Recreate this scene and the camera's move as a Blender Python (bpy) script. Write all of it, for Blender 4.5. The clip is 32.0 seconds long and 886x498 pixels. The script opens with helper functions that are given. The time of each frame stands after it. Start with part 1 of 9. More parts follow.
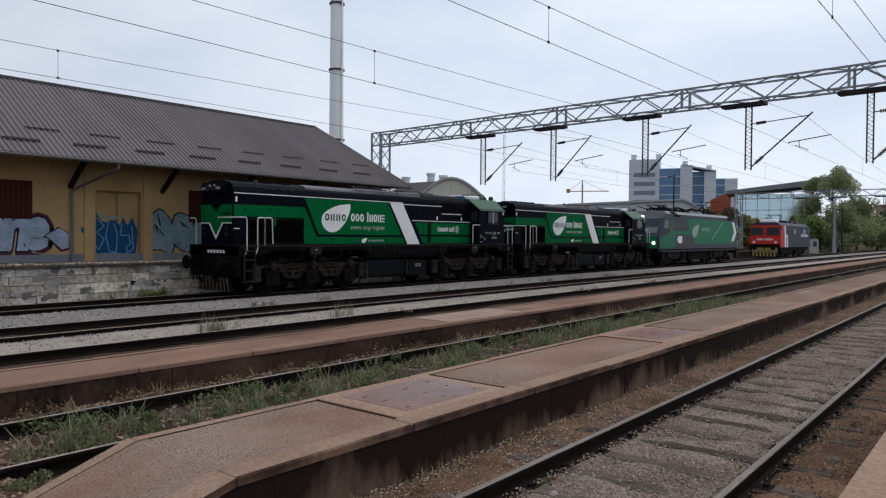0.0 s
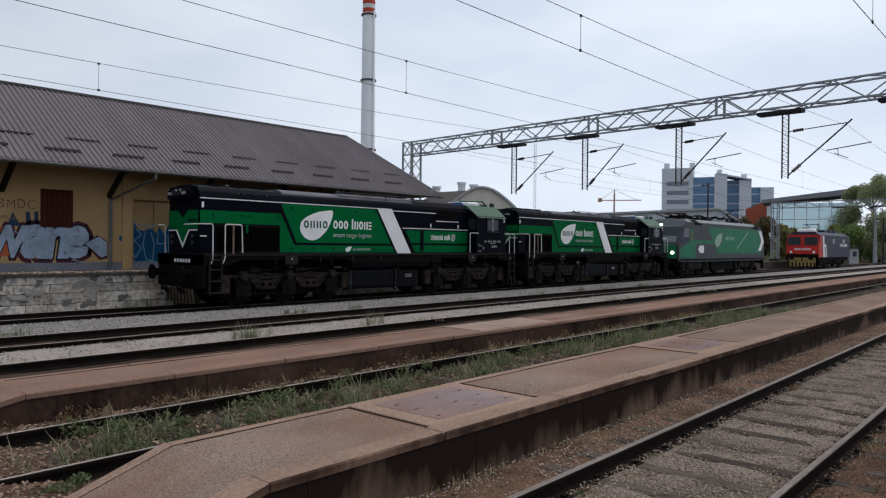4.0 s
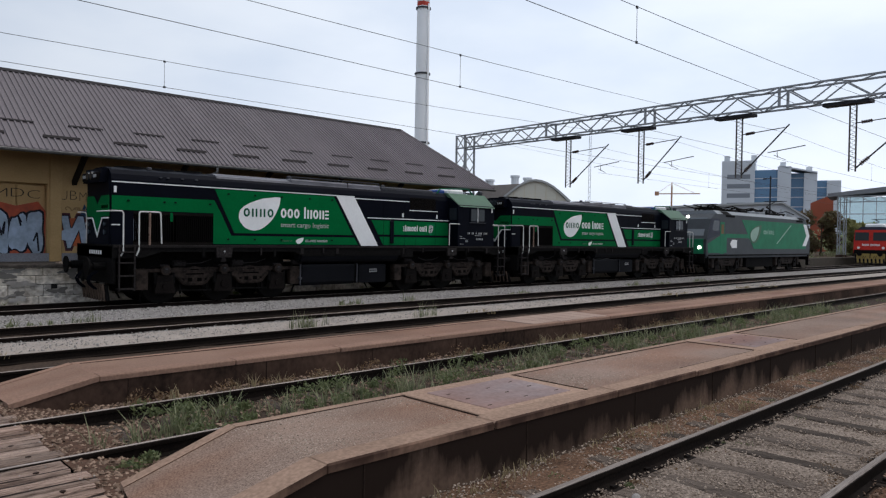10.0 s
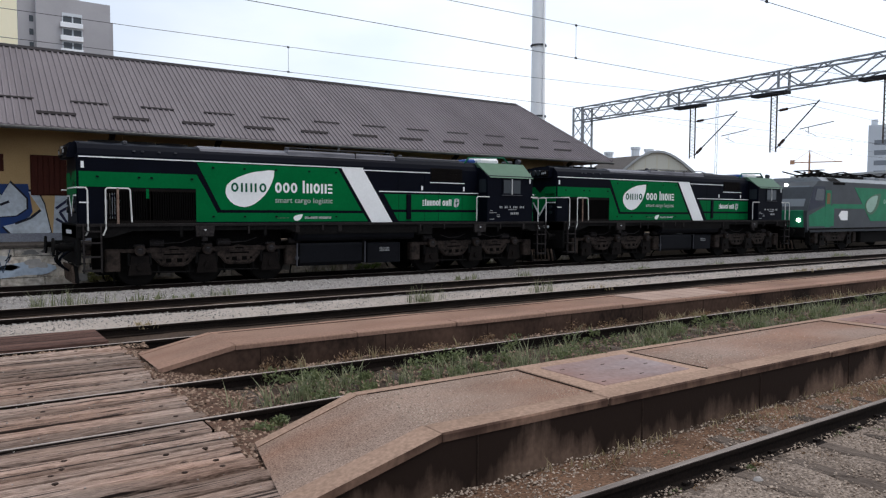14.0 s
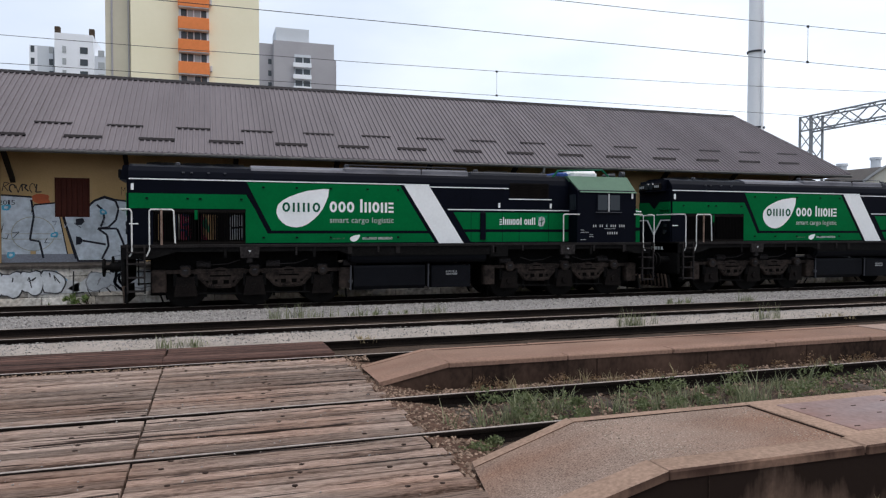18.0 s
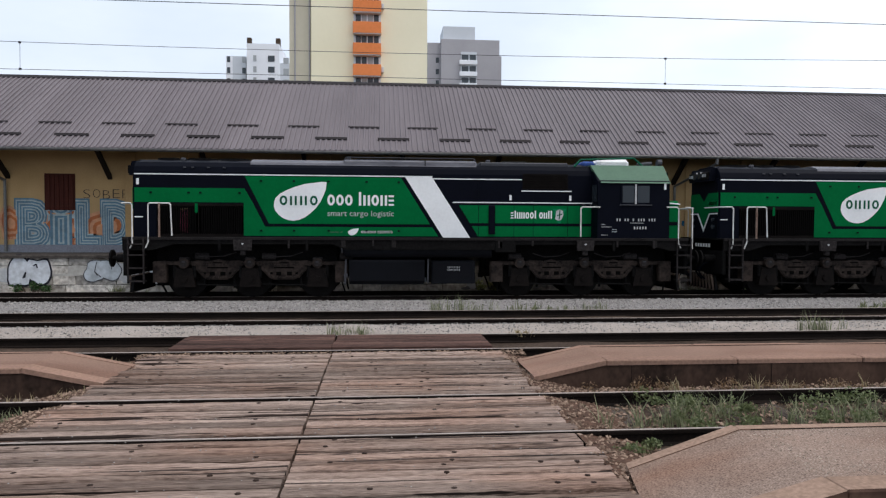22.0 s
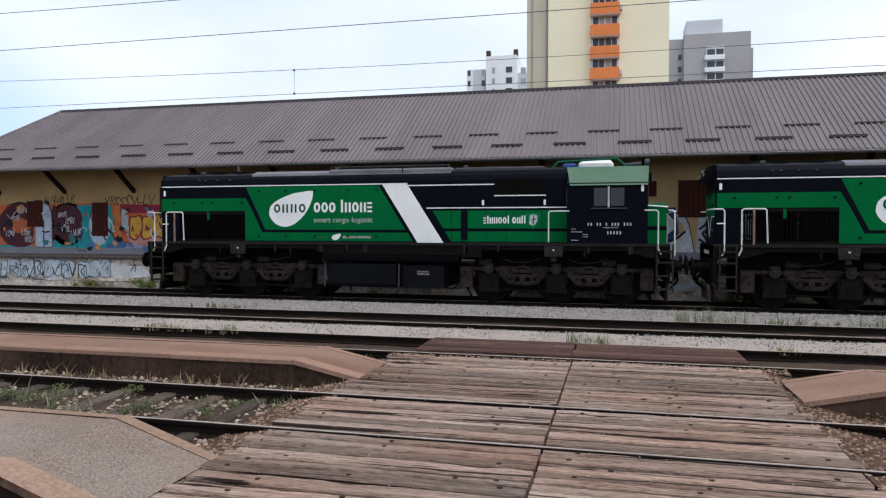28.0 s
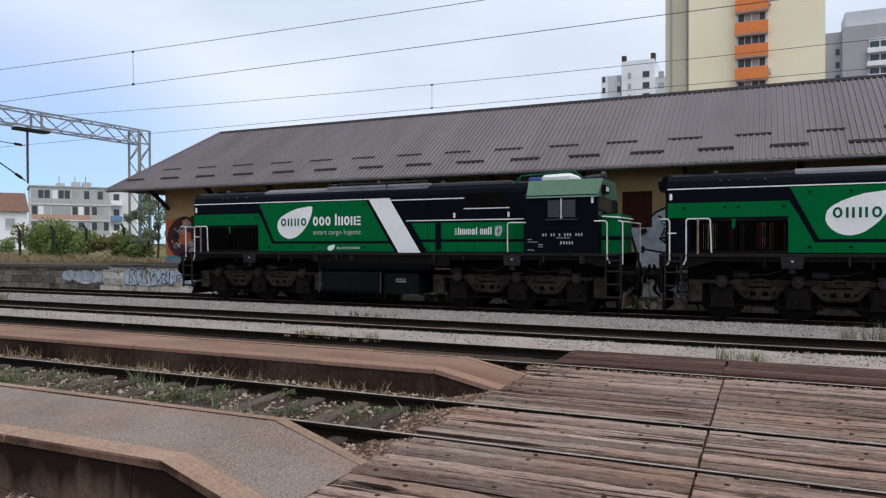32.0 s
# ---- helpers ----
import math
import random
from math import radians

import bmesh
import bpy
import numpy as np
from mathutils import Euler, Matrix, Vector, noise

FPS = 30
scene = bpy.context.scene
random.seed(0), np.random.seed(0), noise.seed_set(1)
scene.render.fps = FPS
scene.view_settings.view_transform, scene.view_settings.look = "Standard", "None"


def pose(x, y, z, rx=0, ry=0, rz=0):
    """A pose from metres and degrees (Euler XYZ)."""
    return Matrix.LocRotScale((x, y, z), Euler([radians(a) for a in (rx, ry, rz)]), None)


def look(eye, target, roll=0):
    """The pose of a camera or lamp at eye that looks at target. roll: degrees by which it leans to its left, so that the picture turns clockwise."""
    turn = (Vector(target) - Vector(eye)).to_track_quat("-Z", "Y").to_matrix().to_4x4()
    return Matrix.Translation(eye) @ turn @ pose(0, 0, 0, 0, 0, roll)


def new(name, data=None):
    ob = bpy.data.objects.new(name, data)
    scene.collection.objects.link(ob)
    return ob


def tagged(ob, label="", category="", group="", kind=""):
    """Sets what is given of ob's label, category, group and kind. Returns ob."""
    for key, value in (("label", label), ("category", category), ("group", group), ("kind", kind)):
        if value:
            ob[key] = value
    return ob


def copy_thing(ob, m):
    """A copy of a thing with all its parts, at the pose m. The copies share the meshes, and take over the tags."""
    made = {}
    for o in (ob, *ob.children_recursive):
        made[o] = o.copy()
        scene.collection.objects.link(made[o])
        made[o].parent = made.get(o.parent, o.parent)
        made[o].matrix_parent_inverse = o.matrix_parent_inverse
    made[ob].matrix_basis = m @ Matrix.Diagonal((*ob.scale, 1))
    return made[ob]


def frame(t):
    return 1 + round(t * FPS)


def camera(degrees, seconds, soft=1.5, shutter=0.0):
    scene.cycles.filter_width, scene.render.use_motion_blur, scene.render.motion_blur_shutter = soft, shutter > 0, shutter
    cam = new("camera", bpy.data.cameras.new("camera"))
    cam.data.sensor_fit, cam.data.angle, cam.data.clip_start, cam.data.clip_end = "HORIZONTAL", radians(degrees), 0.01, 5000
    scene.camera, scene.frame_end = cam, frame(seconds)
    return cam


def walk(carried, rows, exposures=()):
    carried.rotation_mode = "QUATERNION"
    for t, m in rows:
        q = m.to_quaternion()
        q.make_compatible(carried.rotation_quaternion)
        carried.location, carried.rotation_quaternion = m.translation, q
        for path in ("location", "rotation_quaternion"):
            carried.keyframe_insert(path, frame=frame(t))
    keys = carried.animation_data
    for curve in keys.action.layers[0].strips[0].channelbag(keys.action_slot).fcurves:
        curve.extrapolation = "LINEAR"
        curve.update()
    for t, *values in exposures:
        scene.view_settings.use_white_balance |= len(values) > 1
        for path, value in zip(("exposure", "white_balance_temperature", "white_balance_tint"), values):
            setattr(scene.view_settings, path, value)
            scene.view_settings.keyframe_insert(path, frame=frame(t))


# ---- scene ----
cam = camera(64.24, 32.0, soft=1.25)
PATH = [
    (0, pose(0.153, 0.051, 1.962, 88.953, -0.481, -50.736)),
    (0.5, pose(0.158, 0.061, 1.960, 89.205, -0.927, -51.005)),
    (1, pose(0.160, 0.057, 1.955, 89.458, -1.061, -50.629)),
    (1.5, pose(0.151, 0.054, 1.954, 89.450, -1.028, -50.445)),
    (2, pose(0.142, 0.055, 1.961, 89.581, -0.273, -50.115)),
    (2.5, pose(0.147, 0.062, 1.956, 89.562, -0.535, -49.748)),
    (3, pose(0.140, 0.057, 1.954, 89.545, -0.461, -49.116)),
    (3.5, pose(0.138, 0.055, 1.958, 89.607, -0.359, -48.765)),
    (4, pose(0.144, 0.061, 1.953, 89.677, -0.587, -48.265)),
    (4.5, pose(0.155, 0.078, 1.949, 89.433, -0.588, -47.883)),
    (6.5, pose(0.161, 0.075, 1.945, 89.280, -0.110, -47.907)),
    (7, pose(0.153, 0.067, 1.949, 89.510, -0.294, -48.066)),
    (7.5, pose(0.150, 0.034, 1.952, 90.106, -0.281, -47.165)),
    (8, pose(0.145, -0.052, 1.942, 90.134, -1.654, -45.618)),
    (8.5, pose(0.157, -0.020, 1.952, 89.732, -0.211, -45.724)),
    (9, pose(0.100, 0.012, 1.951, 89.752, 0.581, -44.671)),
    (9.5, pose(0.048, 0.014, 1.941, 89.226, 0.429, -45.058)),
    (10, pose(0.048, -0.033, 1.950, 89.067, -0.938, -43.975)),
    (10.5, pose(0.055, -0.088, 1.949, 88.697, -0.354, -44.243)),
    (11, pose(0.032, -0.110, 1.952, 88.024, -0.252, -43.191)),
    (11.5, pose(0.079, -0.056, 1.946, 86.713, 0.250, -42.403)),
    (12, pose(0.068, -0.064, 1.968, 86.909, -0.211, -41.492)),
    (12.5, pose(0.055, -0.071, 1.963, 86.535, -0.301, -39.959)),
    (13, pose(0.000, -0.131, 1.955, 86.820, -0.393, -38.288)),
    (13.5, pose(0.027, -0.119, 1.959, 86.732, -0.248, -36.552)),
    (14, pose(0.032, -0.114, 1.959, 86.973, -0.259, -34.542)),
    (14.5, pose(0.021, -0.111, 1.969, 87.339, -0.234, -32.023)),
    (16.5, pose(0.007, -0.137, 1.958, 88.086, -0.613, -24.504)),
    (17, pose(0.017, -0.086, 1.976, 87.592, -0.374, -22.554)),
    (17.5, pose(-0.011, -0.043, 1.978, 87.821, -0.051, -20.417)),
    (18, pose(-0.058, 0.025, 1.977, 88.518, -0.026, -18.346)),
    (18.5, pose(-0.088, 0.052, 1.969, 88.624, 0.345, -15.807)),
    (19, pose(-0.054, 0.057, 1.958, 88.085, -0.409, -13.093)),
    (19.5, pose(0.001, 0.033, 1.964, 87.829, -0.574, -11.252)),
    (20, pose(0.032, 0.030, 1.962, 87.648, -0.373, -10.100)),
    (20.5, pose(0.047, 0.013, 1.965, 87.941, -0.341, -8.707)),
    (21, pose(0.063, 0.016, 1.962, 88.172, 0.020, -7.598)),
    (21.5, pose(0.064, 0.012, 1.959, 88.293, -0.093, -7.004)),
    (22, pose(0.027, 0.007, 1.967, 88.048, -0.253, -5.121)),
    (22.5, pose(0.023, -0.006, 1.944, 87.203, -1.065, -0.243)),
    (23, pose(0.031, 0.024, 1.942, 87.653, -0.453, 0.061)),
    (23.5, pose(0.013, 0.032, 1.945, 87.920, 0.209, -2.046)),
    (24, pose(-0.053, 0.050, 1.955, 87.998, 1.072, -1.587)),
    (24.5, pose(-0.101, 0.128, 1.940, 87.788, 2.442, -0.226)),
    (25, pose(-0.110, 0.175, 1.942, 86.920, 0.983, 1.403)),
    (25.5, pose(-0.082, 0.211, 1.944, 85.994, -0.675, 4.899)),
    (26, pose(-0.063, 0.195, 1.950, 86.320, -0.185, 10.177)),
    (26.5, pose(-0.016, 0.191, 1.948, 87.407, -0.798, 13.063)),
    (28.5, pose(-0.092, 0.199, 1.955, 88.656, 0.021, 13.721)),
    (29, pose(-0.100, 0.192, 1.954, 88.804, -0.172, 13.186)),
    (29.5, pose(-0.101, 0.166, 1.955, 88.820, -0.337, 14.125)),
    (30, pose(-0.143, 0.163, 1.958, 89.146, -0.400, 16.830)),
    (30.5, pose(-0.151, 0.181, 1.955, 89.640, -0.485, 19.998)),
    (31, pose(-0.164, 0.199, 1.960, 89.122, -0.411, 21.453)),
    (31.5, pose(-0.163, 0.194, 1.965, 89.509, 0.230, 22.445)),
    (32, pose(-0.176, 0.193, 1.961, 89.377, 0.213, 24.505)),
]
walk(cam, PATH, [(0, -0.12), (4, -0.12), (9, -0.05), (11, 0.13), (13, 0.31), (14, 0.38), (17, 0.39), (19, 0.40), (20, 0.45), (22, 0.46), (23, 0.62), (24.2, 0.54), (25, 0.52), (26, 0.74), (29, 0.40), (32, 0.31)])

# ---- sky and sun: a bright overcast evening, clearing towards the west ----
world = bpy.data.worlds.new("sky")
scene.world = world
world.use_nodes = True
wn, wl = world.node_tree.nodes, world.node_tree.links
wn.clear()
w_out = wn.new("ShaderNodeOutputWorld")
w_bg = wn.new("ShaderNodeBackground")
w_sky = wn.new("ShaderNodeTexSky")
w_sky.sky_type, w_sky.sun_disc = "NISHITA", False
w_sky.sun_elevation, w_sky.sun_rotation = radians(55), radians(110)
w_sky.air_density, w_sky.dust_density, w_sky.ozone_density = 1.0, 0.3, 2.0
w_geo = wn.new("ShaderNodeTexCoord")
w_noise = wn.new("ShaderNodeTexNoise")
w_noise.inputs["Scale"].default_value, w_noise.inputs["Detail"].default_value = 2.2, 6.0
w_map = wn.new("ShaderNodeMapping")
w_map.inputs["Scale"].default_value = (1.0, 1.0, 2.6)
w_map.inputs["Location"].default_value = (3.1, 1.4, 0.0)
wl.new(w_geo.outputs["Generated"], w_map.inputs["Vector"])
wl.new(w_map.outputs["Vector"], w_noise.inputs["Vector"])
# the cloud deck opens towards the west (-x, ahead)
w_dot = wn.new("ShaderNodeVectorMath")
w_dot.operation = "DOT_PRODUCT"
w_dot.inputs[1].default_value = (-0.88, 0.47, -0.25)
wl.new(w_geo.outputs["Generated"], w_dot.inputs[0])
w_open = wn.new("ShaderNodeMapRange")
w_open.interpolation_type = "SMOOTHSTEP"
w_open.inputs["From Min"].default_value, w_open.inputs["From Max"].default_value = 0.84, 0.99
wl.new(w_dot.outputs["Value"], w_open.inputs["Value"])
w_cl = wn.new("ShaderNodeMapRange")
w_cl.interpolation_type = "SMOOTHSTEP"
w_cl.inputs["From Min"].default_value, w_cl.inputs["From Max"].default_value = 0.30, 0.66
wl.new(w_noise.outputs["Fac"], w_cl.inputs["Value"])
w_cover = wn.new("ShaderNodeMath")
w_cover.operation = "MULTIPLY"
wl.new(w_open.outputs["Result"], w_cover.inputs[0])
w_thin = wn.new("ShaderNodeMapRange")
w_thin.inputs["To Min"].default_value = 0.5
wl.new(w_cl.outputs["Result"], w_thin.inputs["Value"])
wl.new(w_thin.outputs["Result"], w_cover.inputs[1])
w_deck = wn.new("ShaderNodeMix")
w_deck.data_type = "RGBA"
w_deck.inputs["A"].default_value = (0.615, 0.70, 0.84, 1)
w_deck.inputs["B"].default_value = (0.77, 0.835, 0.935, 1)
wl.new(w_cl.outputs["Result"], w_deck.inputs["Factor"])
w_sc = wn.new("ShaderNodeMix")
w_sc.data_type, w_sc.blend_type = "RGBA", "MULTIPLY"
w_sc.inputs["Factor"].default_value = 1.0
w_sc.inputs["B"].default_value = (0.056, 0.095, 0.150, 1)
wl.new(w_sky.outputs["Color"], w_sc.inputs["A"])
w_mix = wn.new("ShaderNodeMix")
w_mix.data_type = "RGBA"
wl.new(w_cover.outputs["Value"], w_mix.inputs["Factor"])
wl.new(w_deck.outputs["Result"], w_mix.inputs["A"])
wl.new(w_sc.outputs["Result"], w_mix.inputs["B"])
wl.new(w_mix.outputs["Result"], w_bg.inputs["Color"])
# brighter towards the east, where the sun stands behind the clouds
w_east = wn.new("ShaderNodeVectorMath")
w_east.operation = "DOT_PRODUCT"
w_east.inputs[1].default_value = (0.96, 0.28, 0.0)
wl.new(w_geo.outputs["Generated"], w_east.inputs[0])
w_gain = wn.new("ShaderNodeMapRange")
w_gain.inputs["From Min"].default_value, w_gain.inputs["From Max"].default_value = 0.45, 1.0
w_gain.inputs["To Min"].default_value, w_gain.inputs["To Max"].default_value = 0.90, 1.20
wl.new(w_east.outputs["Value"], w_gain.inputs["Value"])
wl.new(w_gain.outputs["Result"], w_bg.inputs["Strength"])
wl.new(w_bg.outputs["Background"], w_out.inputs["Surface"])

sun = new("sun", bpy.data.lights.new("sun", "SUN"))
sun.data.energy, sun.data.angle, sun.data.color = 1.58, radians(40), (1.0, 0.925, 0.855)
sun.matrix_basis = look((20, -16, 52), (0, 0, 0))
scene.view_settings.exposure = 0.0

# ---- materials ----
def nodes_of(name):
    m = bpy.data.materials.new(name)
    m.use_nodes = True
    nt = m.node_tree
    return m, nt, nt.nodes["Principled BSDF"]


def surface(name, c1, c2=None, scale=3.0, rough=0.8, metal=0.0, bump=0.2, fine=40.0, big=0.35, rnd=0.0, streak=None, spec=0.08, dist=0.01, crack=0.0, tint=None):
    """Two colours mixed by a coarse and a fine noise, with a fine relief; rnd: how much the pieces differ; streak: stretch of the coarse noise."""
    m, nt, bsdf = nodes_of(name)
    n, l = nt.nodes, nt.links
    c2 = c2 or tuple(c * 0.7 for c in c1)
    tc = n.new("ShaderNodeTexCoord")
    mp = n.new("ShaderNodeMapping")
    mp.inputs["Scale"].default_value = streak or (1, 1, 1)
    l.new(tc.outputs["Object"], mp.inputs["Vector"])
    coarse, grain = n.new("ShaderNodeTexNoise"), n.new("ShaderNodeTexNoise")
    coarse.inputs["Scale"].default_value, coarse.inputs["Detail"].default_value = scale, 5
    grain.inputs["Scale"].default_value, grain.inputs["Detail"].default_value = fine, 4
    l.new(mp.outputs["Vector"], coarse.inputs["Vector"])
    l.new(mp.outputs["Vector"], grain.inputs["Vector"])
    add = n.new("ShaderNodeMix")
    add.inputs["Factor"].default_value = big
    l.new(grain.outputs["Fac"], add.inputs["A"])
    l.new(coarse.outputs["Fac"], add.inputs["B"])
    ramp = n.new("ShaderNodeMapRange")
    ramp.inputs["From Min"].default_value, ramp.inputs["From Max"].default_value = 0.36, 0.64
    l.new(add.outputs["Result"], ramp.inputs["Value"])
    mix = n.new("ShaderNodeMix")
    mix.data_type = "RGBA"
    mix.inputs["A"].default_value, mix.inputs["B"].default_value = (*c1, 1), (*c2, 1)
    l.new(ramp.outputs["Result"], mix.inputs["Factor"])
    col = mix.outputs["Result"]
    if tint:
        tn, tm, tr, tx = n.new("ShaderNodeTexNoise"), n.new("ShaderNodeMapping"), n.new("ShaderNodeMapRange"), n.new("ShaderNodeMix")
        tm.inputs["Scale"].default_value = (0.5, 1.2, 1)
        tn.inputs["Scale"].default_value, tn.inputs["Detail"].default_value = 0.9, 4
        l.new(tc.outputs["Object"], tm.inputs["Vector"])
        l.new(tm.outputs["Vector"], tn.inputs["Vector"])
        tr.inputs["From Min"].default_value, tr.inputs["From Max"].default_value, tr.inputs["To Max"].default_value = 0.42, 0.68, tint[3]
        l.new(tn.outputs["Fac"], tr.inputs["Value"])
        tx.data_type, tx.blend_type = "RGBA", "MULTIPLY"
        tx.inputs["B"].default_value = (*tint[:3], 1)
        l.new(tr.outputs["Result"], tx.inputs["Factor"])
        l.new(col, tx.inputs["A"])
        col = tx.outputs["Result"]
    if crack:
        ck, cm, cr_ = n.new("ShaderNodeTexNoise"), n.new("ShaderNodeMapping"), n.new("ShaderNodeMapRange")
        cm.inputs["Scale"].default_value = (0.38, 16, 16)
        ck.inputs["Scale"].default_value, ck.inputs["Detail"].default_value = 1.0, 3
        info2, comb = n.new("ShaderNodeObjectInfo"), n.new("ShaderNodeVectorMath")
        comb.operation = "MULTIPLY_ADD"
        comb.inputs[1].default_value = (40, 17, 9)
        l.new(info2.outputs["Random"], comb.inputs[0])
        l.new(tc.outputs["Object"], comb.inputs[2])
        l.new(comb.outputs["Vector"], cm.inputs["Vector"])
        l.new(cm.outputs["Vector"], ck.inputs["Vector"])
        cr_.inputs["From Min"].default_value, cr_.inputs["From Max"].default_value = 0.588, 0.612
        cr_.inputs["To Max"].default_value = crack
        l.new(ck.outputs["Fac"], cr_.inputs["Value"])
        dk = n.new("ShaderNodeMix")
        dk.data_type = "RGBA"
        dk.inputs["B"].default_value = (0.02, 0.014, 0.012, 1)
        l.new(cr_.outputs["Result"], dk.inputs["Factor"])
        l.new(col, dk.inputs["A"])
        col = dk.outputs["Result"]
    if rnd:
        info, hsv, mr = n.new("ShaderNodeObjectInfo"), n.new("ShaderNodeHueSaturation"), n.new("ShaderNodeMapRange")
        mr.inputs["To Min"].default_value, mr.inputs["To Max"].default_value = 1 - rnd, 1 + rnd
        l.new(info.outputs["Random"], mr.inputs["Value"])
        l.new(mr.outputs["Result"], hsv.inputs["Value"])
        l.new(col, hsv.inputs["Color"])
        col = hsv.outputs["Color"]
    l.new(col, bsdf.inputs["Base Color"])
    bsdf.inputs["Roughness"].default_value, bsdf.inputs["Metallic"].default_value = rough, metal
    bsdf.inputs["Specular IOR Level"].default_value = spec
    if bump:
        bp = n.new("ShaderNodeBump")
        bp.inputs["Strength"].default_value, bp.inputs["Distance"].default_value = bump, dist
        l.new(add.outputs["Result"], bp.inputs["Height"])
        l.new(bp.outputs["Normal"], bsdf.inputs["Normal"])
    return m


def paint(name, c, rough=0.45, dirt=0.25, spec=0.14):
    """Painted metal with a little grime."""
    return surface(name, c, tuple(x * (1 - dirt) for x in c), scale=1.3, rough=rough, bump=0.05, fine=14, big=0.6, spec=spec)


def islands(name, c1, c2, rough=0.9, spec=0.1):
    """Loose pieces of one mesh, each of a shade of its own."""
    m, nt, bsdf = nodes_of(name)
    n, l = nt.nodes, nt.links
    geo, mix = n.new("ShaderNodeNewGeometry"), n.new("ShaderNodeMix")
    mix.data_type = "RGBA"
    mix.inputs["A"].default_value, mix.inputs["B"].default_value = (*c1, 1), (*c2, 1)
    l.new(geo.outputs["Random Per Island"], mix.inputs["Factor"])
    l.new(mix.outputs["Result"], bsdf.inputs["Base Color"])
    bsdf.inputs["Roughness"].default_value, bsdf.inputs["Specular IOR Level"].default_value = rough, spec
    return m


def glass_dark(name, c=(0.02, 0.025, 0.03), rough=0.08):
    m, nt, bsdf = nodes_of(name)
    bsdf.inputs["Base Color"].default_value = (*c, 1)
    bsdf.inputs["Roughness"].default_value, bsdf.inputs["Specular IOR Level"].default_value = rough, 0.3
    return m


def glowing(name, c, strength):
    m, nt, bsdf = nodes_of(name)
    bsdf.inputs["Base Color"].default_value = (*c, 1)
    bsdf.inputs["Emission Color"].default_value, bsdf.inputs["Emission Strength"].default_value = (*c, 1), strength
    return m


M_EARTH = surface("earth", (0.085, 0.062, 0.042), (0.04, 0.03, 0.024), scale=0.8, rough=0.95, bump=0.8, fine=18, dist=0.05)
M_DIRT = surface("oily_ballast", (0.085, 0.060, 0.046), (0.026, 0.019, 0.015), scale=1.1, rough=0.95, bump=1.0, fine=26, dist=0.06)
M_GRAVEL = surface("light_gravel", (0.29, 0.275, 0.268), (0.145, 0.136, 0.130), scale=0.9, rough=0.95, bump=1.0, fine=34, big=0.2, dist=0.04)
M_SAND = surface("sandy_gravel", (0.37, 0.325, 0.292), (0.22, 0.192, 0.170), scale=1.2, rough=0.95, bump=0.8, fine=42, big=0.3, dist=0.03)
M_STONES = islands("ballast_stones", (0.13, 0.098, 0.078), (0.42, 0.345, 0.285))
M_STONES_L = islands("pale_stones", (0.15, 0.141, 0.135), (0.345, 0.323, 0.308))
M_STONES_B = islands("brown_stones", (0.07, 0.047, 0.034), (0.32, 0.225, 0.17))
M_STEEL = surface("rusty_rail", (0.016, 0.011, 0.009), (0.005, 0.004, 0.0035), scale=2, rough=0.85, metal=0.0, bump=0.2, fine=50)
# worn steel, with the sky's glint put into its pale colour
M_RAILTOP = surface("worn_glinting_rail_head", (0.46, 0.395, 0.36), (0.21, 0.18, 0.16), scale=2, rough=0.55, metal=0.2, bump=0.03, fine=30, streak=(0.2, 8, 8))
M_SLEEPER = surface("tarred_timber", (0.125, 0.100, 0.084), (0.030, 0.023, 0.019), scale=2, rough=0.9, bump=0.9, fine=14, streak=(8, 1, 1), rnd=0.35)
M_PLANK = surface("weathered_plank", (0.350, 0.268, 0.225), (0.092, 0.064, 0.052), scale=0.9, rough=0.88, bump=0.8, fine=9, big=0.3, streak=(1, 16, 16), rnd=0.42, dist=0.014, crack=0.97, tint=(0.90, 0.70, 0.60, 0.65))
M_PLANK_D = surface("dark_plank", (0.15, 0.085, 0.070), (0.028, 0.017, 0.014), scale=1.6, rough=0.9, bump=0.8, fine=9, big=0.3, streak=(0.7, 16, 16), rnd=0.3, crack=0.9)
M_BOLT = surface("rusty_bolt", (0.045, 0.03, 0.024), rough=0.8, metal=0.3, bump=0.1)
M_ASPH_R = surface("red_asphalt", (0.275, 0.172, 0.130), (0.155, 0.100, 0.077), scale=0.7, rough=0.9, bump=0.6, fine=60, big=0.4, tint=(0.75, 0.66, 0.62, 0.8))
M_ASPH_M = surface("pinkish_asphalt", (0.285, 0.205, 0.168), (0.125, 0.090, 0.075), scale=0.7, rough=0.9, bump=0.8, fine=60, big=0.35, tint=(0.95, 0.72, 0.60, 0.8))
M_ASPH_G = surface("worn_asphalt", (0.318, 0.237, 0.194), (0.120, 0.085, 0.068), scale=1.3, rough=0.92, bump=0.6, fine=75, big=0.22, tint=(0.90, 0.68, 0.57, 0.75))
M_COPING = surface("concrete_coping", (0.32, 0.218, 0.164), (0.20, 0.134, 0.100), scale=1.2, rough=0.9, bump=0.25, fine=30, rnd=0.10)
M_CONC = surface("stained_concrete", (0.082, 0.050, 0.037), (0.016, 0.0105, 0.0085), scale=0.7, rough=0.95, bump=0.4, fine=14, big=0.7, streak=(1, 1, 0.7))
M_SLAB = surface("cover_slab", (0.27, 0.22, 0.22), (0.16, 0.125, 0.125), scale=0.8, rough=0.75, bump=0.2, fine=20, big=0.6, tint=(0.85, 0.55, 0.42, 0.8))
M_HOLE = surface("rotten_hole", (0.035, 0.022, 0.017), (0.018, 0.012, 0.010), rough=0.95, bump=0.2)
